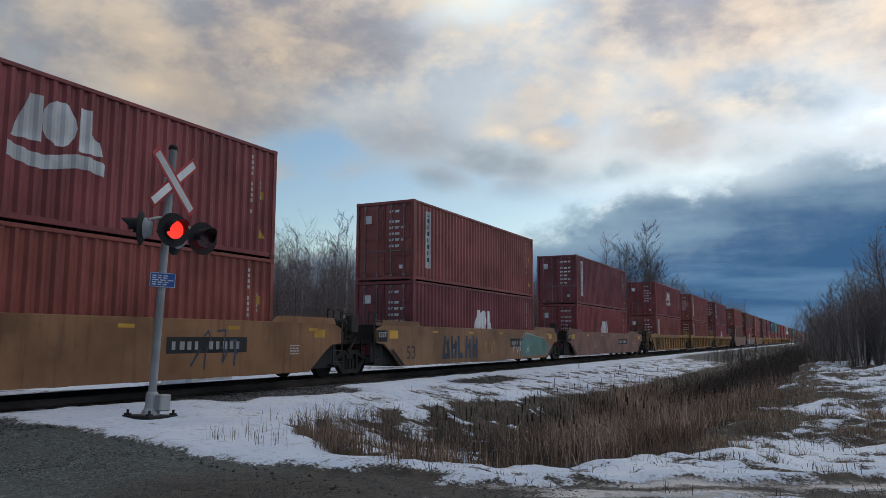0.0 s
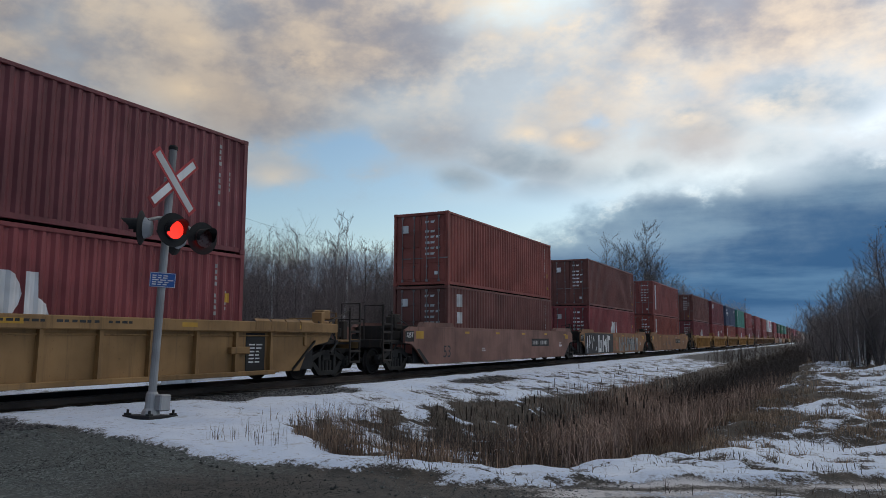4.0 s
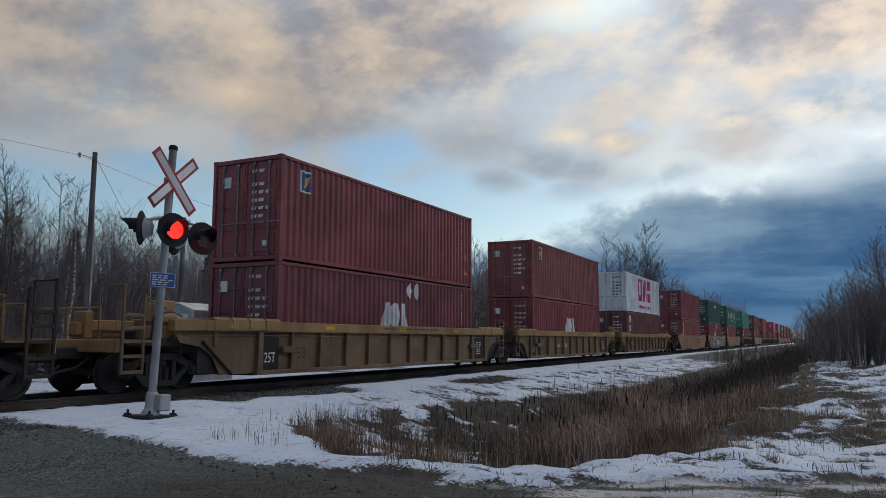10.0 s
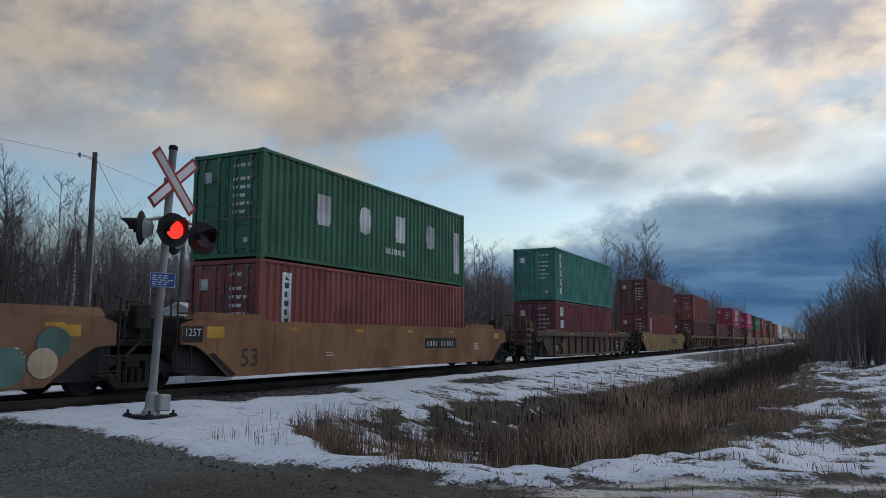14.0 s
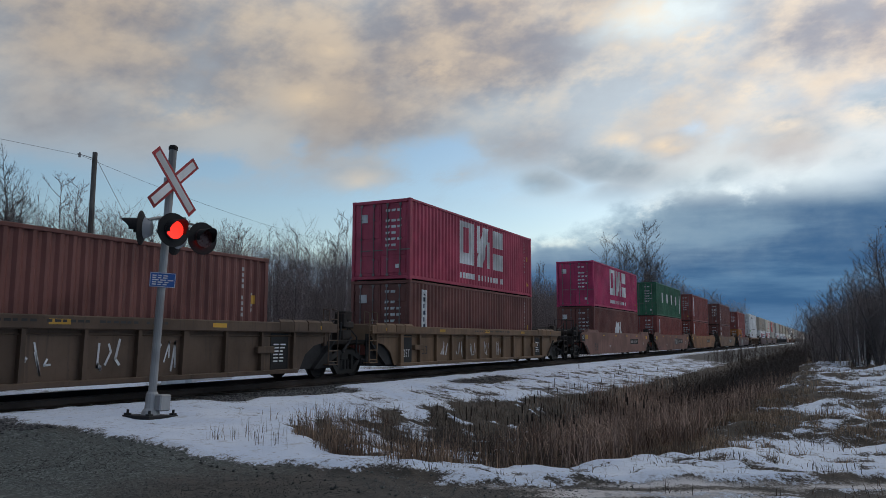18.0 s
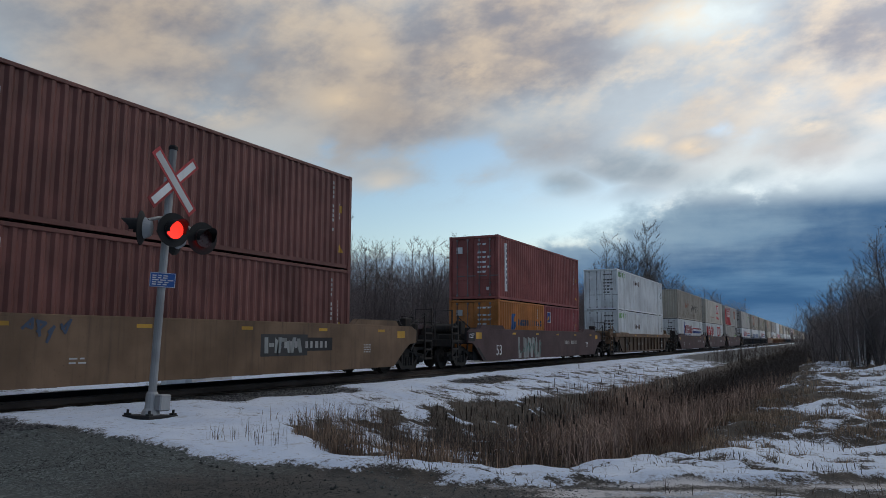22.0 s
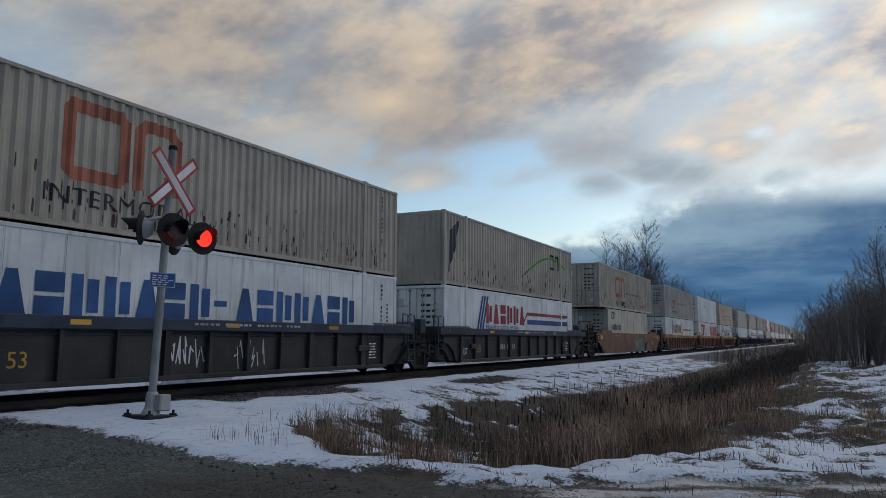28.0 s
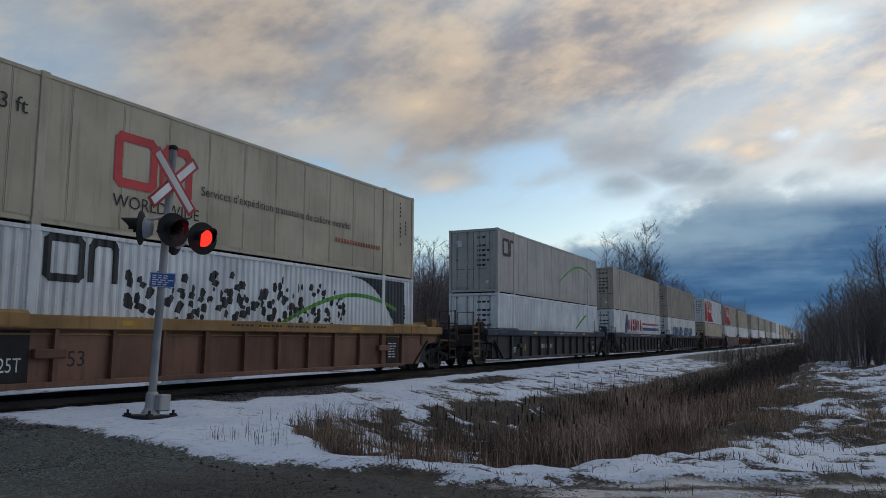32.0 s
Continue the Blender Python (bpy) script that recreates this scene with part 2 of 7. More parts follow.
def text_polys(body, size):
    """Letters of the built-in font as outlines of triangles, from the origin to the right."""
    if (body, size) not in TEXT:
        cu = bpy.data.curves.new("lettering", "FONT")
        cu.body, cu.size, cu.resolution_u = body, size, 3
        ob = new("lettering", cu)
        bpy.context.view_layer.update()
        me = bpy.data.meshes.new_from_object(ob.evaluated_get(bpy.context.evaluated_depsgraph_get()))
        TEXT[(body, size)] = [[tuple(me.vertices[i].co.xy) for i in p.vertices] for p in me.polygons]
        bpy.data.objects.remove(ob)
        bpy.data.curves.remove(cu)
        bpy.data.meshes.remove(me)
    return TEXT[(body, size)]


def shifted(polys, dy, dz, sy=1.0, sz=1.0):
    return [[(a * sy + dy, b * sz + dz) for a, b in p] for p in polys]


def decal(polys, x, cuts=(), depth=None, thick=0.0):
    """Flat paint on a side that faces +x; depth(y) lets it follow the corrugation, cut at the given places."""
    g = Geo()
    if depth is None:
        for i, p in enumerate(polys):
            g.add([(x + (i % 9) * 0.00045, a, b) for a, b in p], [tuple(range(len(p)))])
        return g
    bm = bmesh.new()
    for i, p in enumerate(polys):
        bm.faces.new([bm.verts.new(((i % 9) * 0.00045, a, b)) for a, b in p])
    lo, hi = min(v.co.y for v in bm.verts), max(v.co.y for v in bm.verts)
    for c in cuts:
        if lo < c < hi:
            bmesh.ops.bisect_plane(bm, geom=bm.verts[:] + bm.edges[:] + bm.faces[:], plane_co=(0, c, 0), plane_no=(0, 1, 0))
    bm.verts.index_update()
    g.add([(x + v.co.x + depth(v.co.y), v.co.y, v.co.z) for v in bm.verts], [[v.index for v in f.verts] for f in bm.faces])
    bm.free()
    return g

# ---- shipping containers ----
HALF_W, BOX_H = 1.219, 2.896
FT40, FT53, FT20 = 12.192, 16.154, 6.058


def wave(y0, y1, pitch, deep):
    """Cut places and depth of a corrugated side between y0 and y1."""
    n = max(1, round((y1 - y0) / pitch))
    p = (y1 - y0) / n
    cuts = [y0 + i * p + k * p for i in range(n) for k in (0, 0.26, 0.5, 0.76)] + [y1]

    def depth(y):
        if y <= y0 or y >= y1:
            return 0.0
        u = ((y - y0) / p) % 1.0
        if u < 0.26:
            return 0.0
        if u < 0.5:
            return -deep * (u - 0.26) / 0.24
        if u < 0.76:
            return -deep
        return -deep * (1 - u) / 0.24
    return cuts, depth


STYLES = {"corr": (0.278, 0.048), "fine": (0.21, 0.032)}


def side_geo(length, style, sgn, lo=0.16, hi=2.80):
    g = Geo()
    x = 1.192 * sgn
    if style == "plate":
        n = 13
        p = (length - 0.3) / n
        line = [(0.15, 0.0)]
        for i in range(1, n):
            y = 0.15 + i * p
            line += [(y - 0.03, 0.0), (y - 0.026, 0.008), (y - 0.006, 0.008), (y - 0.003, -0.006), (y + 0.003, -0.006), (y + 0.006, 0.008), (y + 0.026, 0.008), (y + 0.03, 0.0)]
        line.append((length - 0.15, 0.0))
        vs = [(x + d * sgn, y, z) for y, d in line for z in (lo, hi)]
        return g.add(vs, [(2 * i, 2 * i + 2, 2 * i + 3, 2 * i + 1) for i in range(len(line) - 1)])
    pitch, deep = STYLES[style]
    cuts, depth = wave(0.15, length - 0.15, pitch, deep)
    vs, fs = [], []
    for c in cuts:
        d = depth(c + 1e-6) * sgn
        vs += [(x + d, c, lo), (x + d, c, hi)]
    for i in range(len(cuts) - 1):
        fs.append((2 * i, 2 * i + 2, 2 * i + 3, 2 * i + 1))
    return g.add(vs, fs)


def end_geo(y, sgn):
    """Corrugated end wall."""
    g = Geo()
    cuts, depth = wave(-1.08, 1.08, 0.25, 0.04)
    vs, fs = [], []
    for c in cuts:
        d = depth(c + 1e-6) * sgn
        vs += [(c, y + d, 0.16), (c, y + d, 2.78)]
    for i in range(len(cuts) - 1):
        fs.append((2 * i, 2 * i + 2, 2 * i + 3, 2 * i + 1))
    return g.add(vs, fs)


def frame_geo(length):
    g = Geo()
    for sx in (-1, 1):
        for y0, y1 in ((0.0, 0.15), (length - 0.15, length)):
            g.box(sx * 1.10, sx * 1.214, y0 + 0.006, y1 - 0.006, 0.1, BOX_H - 0.1, 0.012)
        g.box(sx * 1.15, sx * 1.212, 0.1, length - 0.1, 2.80, 2.885, 0.01)
        g.box(sx * 1.13, sx * 1.178, 0.1, length - 0.1, 0.055, 0.165)
        g.box(sx * 1.13, sx * 1.208, 0.1, length - 0.1, 0.05, 0.072, 0.006)
    for y0, y1 in ((0.01, 0.09), (length - 0.09, length - 0.01)):
        g.box(-1.15, 1.15, y0, y1, 2.77, 2.885, 0.01)
        g.box(-1.15, 1.15, y0, y1, 0.045, 0.16, 0.01)
    return g


def post_geo(sx):
    """Lifting post at the 40 ft place of a 53 ft box."""
    g = Geo()
    g.box(sx * 1.16, sx * 1.222, -0.09, 0.09, 0.02, 2.89, 0.015)
    g.box(sx * 1.05, sx * 1.225, -0.1, 0.1, 2.78, 2.912, 0.01)
    g.box(sx * 1.05, sx * 1.225, -0.1, 0.1, 0.0, 0.118, 0.01)
    return g


def casting_geo(sx):
    """Hollow-faced corner block, standing at its outer corner."""
    g = Geo()
    g.box(-sx * 0.162, 0, 0, 0.178, 0, 0.118, 0.012)
    g.box(sx * 0.0005, sx * 0.003, 0.045, 0.133, 0.03, 0.09)
    return g


def door_geo(x0, x1):
    """A door leaf with pressed horizontal panels."""
    g = Geo()
    g.box(x0 + 0.005, x1 - 0.005, 0.05, 0.09, 0.17, 2.76, 0.008)
    for i in range(4):
        z = 0.26 + i * 0.625
        g.box(x0 + 0.07, x1 - 0.07, 0.03, 0.06, z, z + 0.5, 0.018)
    for z in (0.35, 1.0, 1.75, 2.5):
        xh = x0 if abs(x0) > abs(x1) else x1
        g.box(xh - 0.05, xh + 0.05, 0.012, 0.05, z - 0.04, z + 0.04, 0.008)
    return g


def rod_geo(x):
    g = Geo()
    g.tube([(x, 0.004, 0.2), (x, 0.004, 2.74)], 0.019, 6)
    for z in (0.2, 2.7):
        g.box(x - 0.05, x + 0.05, -0.012, 0.03, z - 0.05, z + 0.05, 0.01)
    for z in (0.75, 1.5, 2.2):
        g.box(x - 0.035, x + 0.035, -0.016, 0.05, z - 0.03, z + 0.03, 0.006)
    g.box(x - 0.02, x + 0.4, -0.02, -0.002, 1.05, 1.09, 0.005)
    return g


def roof_geo(length):
    g = Geo()
    g.box(-1.16, 1.16, 0.08, length - 0.08, 2.855, 2.872)
    return g


def floor_geo(length):
    g = Geo()
    g.box(-1.16, 1.16, 0.08, length - 0.08, 0.08, 0.15)
    n = 20
    for i in range(n):
        y = 0.3 + i * (length - 0.6) / (n - 1)
        g.box(-1.15, 1.15, y - 0.03, y + 0.03, 0.03, 0.085)
    return g


def stack_bars(rng, y, z, cols, rows, w, h, gap, lean=0.0):
    """Lines of writing that cannot be read, as bars."""
    out = []
    for r in range(rows):
        k = 0
        for c in range(cols):
            ww = w * rng.uniform(0.5, 1.0)
            out.append(rect(y + k, z - r * (h + gap), y + k + ww, z - r * (h + gap) + h))
            k += ww + w * 0.25
    return out


# brand marks as plain shapes, with the origin at the lower near corner; a colour for each list of outlines
def mark_bold(s):
    """Wedge, disc and block."""
    return [("white", [[(0, 0), (0.66 * s, 0), (0.66 * s, 0.95 * s), (0.36 * s, 0.95 * s)],
                       oval(1.05 * s, 0.48 * s, 0.40 * s, 0.48 * s),
                       [(1.5 * s, 0), (2.1 * s, 0), (2.02 * s, 0.3 * s), (1.8 * s, 0.42 * s), (1.78 * s, 0.95 * s), (1.5 * s, 0.95 * s)]])]


def wavy(y0, y1, z, amp, w, n=16):
    top = [(y0 + (y1 - y0) * i / n, z + amp * math.sin(i / n * 2.2 * math.pi + 2.6)) for i in range(n + 1)]
    return [[top[i], top[i + 1], (top[i + 1][0], top[i + 1][1] + w), (top[i][0], top[i][1] + w)] for i in range(n)]


def mark_wave(s):
    return shifted_marks(mark_bold(s), 0, 0.55 * s) + [("white", wavy(-0.05 * s, 2.2 * s, 0.1 * s, 0.09 * s, 0.3 * s))]


def shifted_marks(marks, dy, dz):
    return [(c, shifted(p, dy, dz)) for c, p in marks]


def mark_column(n, s, colour="white"):
    """Upright row of letter-sized blocks."""
    return [(colour, [rect(0.02 * (k % 2), -k * s * 1.25, s * 0.8, -k * s * 1.25 + s * (0.95 - 0.1 * (k % 3))) for k in range(n)])]


def mark_strip(h=2.1, w=0.36):
    pol = [rect(0.08, h - 0.42 - k * 0.24, w - 0.08 - 0.03 * (k % 2), h - 0.27 - k * 0.24) for k in range(int((h - 0.3) / 0.24))]
    return [("white", [rect(0, 0, w, h)]), ("ink", [[(0.1, h - 0.2), (w - 0.06, h - 0.2), (w / 2, h - 0.06)]] + pol)]


def mark_trio(s, colour):
    """Three tall blocks with slots, and a line of small bars below."""
    t = 0.3 * s
    a = [rect(0, 0, t, 1.5 * s), rect(0.95 * s - t, 0, 0.95 * s, 1.5 * s), rect(t, 0, 0.95 * s - t, 0.4 * s), rect(t, 1.3 * s, 0.95 * s - t, 1.5 * s)]
    b = [[(1.15 * s, 0), (1.6 * s, 0), (2.05 * s, 1.5 * s), (1.6 * s, 1.5 * s)], rect(1.15 * s, 0.5 * s, 1.35 * s, 1.5 * s), rect(1.88 * s, 0, 2.07 * s, 1.0 * s)]
    d = [rect(2.3 * s, 0, 3.1 * s, 0.62 * s), rect(2.3 * s, 0.85 * s, 3.1 * s, 1.5 * s)]
    small = [rect(0.02 * s + k * 0.21 * s, -0.5 * s, 0.02 * s + k * 0.21 * s + 0.14 * s, -0.3 * s) for k in range(15) if k not in (5, 13)]
    return [(colour, a + b + d + small)]


def mark_spaced(s, gap, n, colour="white"):
    out = []
    for k in range(n):
        y = k * gap
        out.append(oval(y + 0.4 * s, 0.5 * s, 0.42 * s, 0.5 * s) if k % 2 else [(y, 0.15 * s), (y + 0.15 * s, 0), (y + 0.65 * s, 0), (y + 0.8 * s, 0.15 * s), (y + 0.8 * s, s), (y, s)])
    return [(colour, out)]


def mark_row(n, s, colour, w=0.7, skip=()):
    """Row of letter-sized blocks in place of a name."""
    out = []
    for k in range(n):
        y = k * s * 0.92
        if k in skip:
            out.append(rect(y, 0.42 * s, y + 0.5 * s, 0.58 * s))
        elif k % 4 == 1:
            out.append([(y, 0), (y + w * s, 0), (y + w * 0.68 * s, s), (y + w * 0.32 * s, s)])
        elif k % 4 == 2:
            out += [rect(y, 0, y + w * s, 0.44 * s), rect(y, 0.54 * s, y + w * s, s)]
        else:
            out += [rect(y, 0, y + w * 0.42 * s, s), rect(y + w * 0.58 * s, 0.1 * s, y + w * s, 0.9 * s)]
    return [(colour, out)]


def mark_loop(s, colour):
    """Rounded ring of broad line, and a rounded hook beside it."""
    w = 0.17 * s
    a = band([(0.15 * s, 0.92 * s), (0.08 * s, 0.85 * s), (0.08 * s, 0.15 * s), (0.15 * s, 0.08 * s), (0.80 * s, 0.08 * s), (0.88 * s, 0.15 * s), (0.88 * s, 0.85 * s), (0.80 * s, 0.92 * s), (0.12 * s, 0.92 * s)], w)
    b = band([(1.12 * s, 0.08 * s), (1.12 * s, 0.8 * s), (1.22 * s, 0.92 * s), (1.66 * s, 0.92 * s), (1.76 * s, 0.8 * s), (1.76 * s, 0.08 * s)], w)
    return [(colour, a + b)]


def mark_swoosh(length):
    """Dark and green curved corner of a pale box."""
    dark, green = [], []
    n = 18
    for i in range(n):
        a, b = i / n, (i + 1) / n
        f = lambda u: 2.72 - 2.3 * u ** 2.2
        dark.append([(length - 3.8 + 3.2 * a, 2.75), (length - 3.8 + 3.2 * a, f(a)), (length - 3.8 + 3.2 * b, f(b)), (length - 3.8 + 3.2 * b, 2.75)])
        g = lambda u: 1.0 + 1.05 * math.sin(u * 2.5) + 0.1 * u
        green.append([(length - 7.5 + 6.4 * a, g(a)), (length - 7.5 + 6.4 * b, g(b)), (length - 7.5 + 6.4 * b, g(b) + 0.12), (length - 7.5 + 6.4 * a, g(a) + 0.12)])
    return [("night", dark), ("leaf", green)]


def mark_roundels(flip=False, lift=0.0):
    """Red field with three roundels and a pale vehicle-like block in each."""
    field_, rings, pale, ring2 = [], [], [], []
    n = 16
    for i in range(n):
        a, b = i / n, (i + 1) / n
        f = lambda u: 2.55 - 2.3 * u ** 1.9
        q = [(0.2 + 7.2 * a, 0.17), (0.2 + 7.2 * b, 0.17), (0.2 + 7.2 * b, f(b)), (0.2 + 7.2 * a, f(a))]
        field_.append([(16.0 - y, z) for y, z in q] if flip else q)
    for y in ((10.2, 11.7, 13.2) if flip else (2.9, 4.45, 6.0)):
        c = 1.75 + lift
        rings.append(oval(y, c, 0.72, 0.82, 20))
        ring2.append(oval(y, c, 0.66, 0.76, 20))
        pale += [rect(y - 0.36, c - 0.62, y + 0.36, c - 0.2), rect(y - 0.32, c - 0.12, y + 0.32, c + 0.14), rect(y - 0.22, c + 0.22, y + 0.22, c + 0.45)]
    return [("signal_red", field_), ("faded_pale", rings), ("signal_red", ring2), ("white", pale)]


def mark_stripes(length):
    """Slanted navy stripes, red blocks for a name, and long stripes to the end."""
    sl = [[(3.0 + k * 0.26, 1.2), (3.17 + k * 0.26, 1.2), (3.72 + k * 0.26, 2.65), (3.55 + k * 0.26, 2.65)] for k in range(3)]
    red = mark_row(6, 0.85, "signal_red")[0][1]
    return [("navy", sl), ("crimson", shifted(red, 4.0, 1.5)), ("crimson", [rect(8.9, 1.98, length - 0.9, 2.12), [(8.9, 1.98), (8.9, 2.12), (8.3, 1.6), (8.3, 1.48)]]),
            ("navy", [rect(8.9, 1.55, length - 0.9, 1.78)] + shifted(text_polys("TRANSPORTATION SYSTEMS", 0.30), 3.9, 1.22))]


INK = {
    "white": WHITE, "yellow": YELLOW, "ink": paint("dark_ink", (0.03, 0.05, 0.09), wear=0.1),
    "magenta": paint("magenta_ink", (0.55, 0.02, 0.16), wear=0.15), "navy": paint("navy_ink", (0.02, 0.06, 0.25), wear=0.1),
    "signal_red": paint("red_ink", (0.52, 0.036, 0.042), wear=0.2), "night": paint("charcoal_ink", (0.03, 0.035, 0.045), wear=0.2),
    "faded_pale": paint("pale_pink_ink", (0.55, 0.36, 0.33), wear=0.2), "leaf": paint("green_ink", (0.13, 0.36, 0.06), wear=0.2), "black": paint("black_ink", (0.02, 0.02, 0.022), wear=0.1),
    "blue": paint("blue_ink", (0.010, 0.085, 0.27), wear=0.1), "crimson": paint("crimson_ink", (0.33, 0.022, 0.04), wear=0.15), "faded_red": paint("faded_red_ink", (0.42, 0.13, 0.07), wear=0.5),
    "chalk": paint("chalk_ink", (0.30, 0.32, 0.31), wear=0.6), "aqua": paint("aqua_ink", (0.085, 0.185, 0.165), wear=0.5),
    "bottle": paint("bottle_green_spray", (0.015, 0.085, 0.045), wear=0.4), "cream": paint("cream_spray", (0.46, 0.37, 0.25), wear=0.3), "midnight": paint("midnight_spray", (0.022, 0.034, 0.062), wear=0.3),
    "dirt": paint("rust_patch", (0.085, 0.045, 0.028), wear=0.5), "tan_ink": paint("tan_ink", (0.30, 0.17, 0.07), wear=0.3),
}
COLOURS = {
    "maroon": ((0.257, 0.048, 0.051), "maroon"), "wine": ((0.195, 0.040, 0.047), "dark maroon"), "brick": ((0.275, 0.066, 0.055), "brick-red"),
    "rust": ((0.270, 0.056, 0.038), "rust-red"), "brown": ((0.172, 0.054, 0.041), "red-brown"), "navy": ((0.055, 0.080, 0.150), "dark navy"),
    "teal": ((0.055, 0.250, 0.205), "teal-green"), "green": ((0.028, 0.150, 0.075), "dark green"), "forest": ((0.025, 0.085, 0.060), "deep green"),
    "pink": ((0.50, 0.032, 0.125), "magenta-pink"), "red": ((0.44, 0.046, 0.095), "faded red"), "white": ((0.76, 0.79, 0.80), "white"), "grey": ((0.45, 0.435, 0.405), "pale grey"),
    "cream": ((0.50, 0.44, 0.325), "stained cream"), "khaki": ((0.44, 0.395, 0.325), "dingy grey-beige"), "ivory": ((0.56, 0.53, 0.455), "off-white"), "orange": ((0.48, 0.165, 0.025), "orange"),
}


def box_paint(colour):
    c = COLOURS[colour][0]
    pale = colour in ("white", "grey", "cream", "khaki", "ivory")
    return paint("container_" + colour, c, (0.24, 0.165, 0.115) if pale else tuple(x * 0.4 + 0.008 for x in c), 0.5 if pale else 0.55, 0.5, 0.0, shade=0.10 if pale else 0.18)


ROD_STEEL = paint("lock_rod_steel", (0.22, 0.20, 0.20), (0.1, 0.06, 0.05), 0.4, 0.5, 0.3)
END_STEEL = paint("grimy_end_steel", (0.022, 0.017, 0.014), (0.085, 0.05, 0.03), 0.6, 0.85)
MOVED = []
SPEED = 25.584
TRACK_X = -13.99


def container(s, z, length, colour, marks=(), style="corr", doors=True, near=True, tag="", rng=random.Random(3), specks=0):
    """A box whose near end stands s metres down the line; marks: (y, z, list of marks)."""
    words = COLOURS[colour][1]
    size = {FT40: "forty-foot", FT53: "long domestic", FT20: "twenty-foot"}[length]
    root = thing("shipping_container", pose(TRACK_X, s, z), f"{words} {'smooth-sided' if style == 'plate' else 'corrugated'} steel {size} container" + (" " + tag if tag else " stacked in a well car"), "container", "containers on the train")
    MOVED.append(root)
    m = box_paint(colour)
    part("frame", lambda: frame_geo(length), m, root, key=("frame", length))
    part("side_panel", lambda: side_geo(length, style, 1), m, root, key=("side", length, style, 1))
    part("side_panel", lambda: side_geo(length, style, -1), m, root, key=("side", length, style, -1))
    part("roof", lambda: roof_geo(length), m, root, key=("roof", length))
    part("floor", lambda: floor_geo(length), BLACK, root, "dark underfloor with cross members", key=("floor", length))
    part("end_wall", lambda: end_geo(length - 0.04, -1), m, root, key=("end", length))
    for sx in (-1, 1) if near else ():
        for y in (0, length - 0.178):
            for zz in (0, BOX_H - 0.118):
                o = part("corner_casting", lambda: casting_geo(sx), m, root, key=("cast", sx))
                o.location = (sx * HALF_W, y, zz)
    if length == FT53:
        for sx in (-1, 1):
            for y in ((FT53 - FT40) / 2, (FT53 + FT40) / 2):
                part("lifting_post", lambda: post_geo(sx), m, root, key=("posts", sx)).location.y = y
    if doors:
        for i, (a, b) in enumerate(((-1.09, -0.005), (0.005, 1.09))):
            d = part("door", lambda: door_geo(a, b), m, root, key=("door", i))
            if near:
                for k, x in enumerate((a + 0.28, b - 0.28)):
                    part("lock_rod", lambda: rod_geo(x), GALV if colour in ("white", "grey", "cream", "ivory") else ROD_STEEL, d, "door locking bar with handle", key=("rod", i, k))
        if near:
            v = rng.randrange(3)

            def plates():
                g = Geo()
                r = random.Random(v)
                for k in range(6):
                    zz = 2.45 - k * 0.3 if k < 1 else 2.3 - k * 0.22
                    for q in range(r.choice((2, 3))):
                        x = 0.2 + q * 0.24
                        g.add([(x, 0.021, zz), (x + r.uniform(0.1, 0.2), 0.021, zz), (x + 0.19, 0.021, zz + 0.09), (x, 0.021, zz + 0.09)], [(0, 1, 2, 3)])
                return g
            tiny(part("door_writing", plates, WHITE if colour not in ("white", "cream", "grey", "khaki", "ivory") else INK["black"], root, "rows of unreadable white writing" , key=("plates", v)))

            def placard():
                g = Geo()
                return g.box(-0.85, -0.55, 0.008, 0.028, 2.1, 2.4, 0.004)
            part("placard", placard, WHITE, root, "white square placard", key="placard")
            part("door_sign", lambda: Geo().box(0.62, 0.76, 0.01, 0.028, 0.42, 0.56, 0.004), INK["yellow"] if v == 1 else WHITE, root, key="doorsign")
    else:
        part("end_wall", lambda: end_geo(0.04, 1), m, root, key=("front", length))
    if style == "plate":
        cuts, depth = (), None
    else:
        cuts, depth = wave(0.15, length - 0.15, *STYLES[style])
    if near:
        # small writing by the far post, as bars
        v = rng.randrange(4)

        def small():
            r = random.Random(v + 20)
            pol = [rect(length - 0.98, 2.5 - k * 0.14, length - 0.98 + r.uniform(0.05, 0.1), 2.5 - k * 0.14 + 0.09) for k in range(11) if k not in (4, 9)]
            pol += [rect(length - 0.62, 1.9 - k * 0.13, length - 0.54, 1.9 - k * 0.13 + 0.08) for k in range(r.choice((4, 6)))]
            return decal(pol, 1.204 if style == "plate" else 1.195, cuts, depth)
        tiny(part("writing", small, INK["black"] if colour in ("white", "cream", "khaki", "ivory") else PALE_BAR, root, "column of small unreadable writing", key=("small", v, length, style)))
        if colour not in ("white", "cream", "khaki", "grey", "ivory") and rng.random() < 0.6:
            tri = [[(length - 0.66, 0.5), (length - 0.4, 0.5), (length - 0.53, 0.75)], rect(length - 0.62, 1.7 - v * 0.2, length - 0.46, 1.92 - v * 0.2)]
            for i, q in enumerate(tri):
                part("warning_label", lambda: decal([q], 1.196, cuts, depth), YELLOW, root, "yellow warning sticker", key=("warn", v, length, style, i))
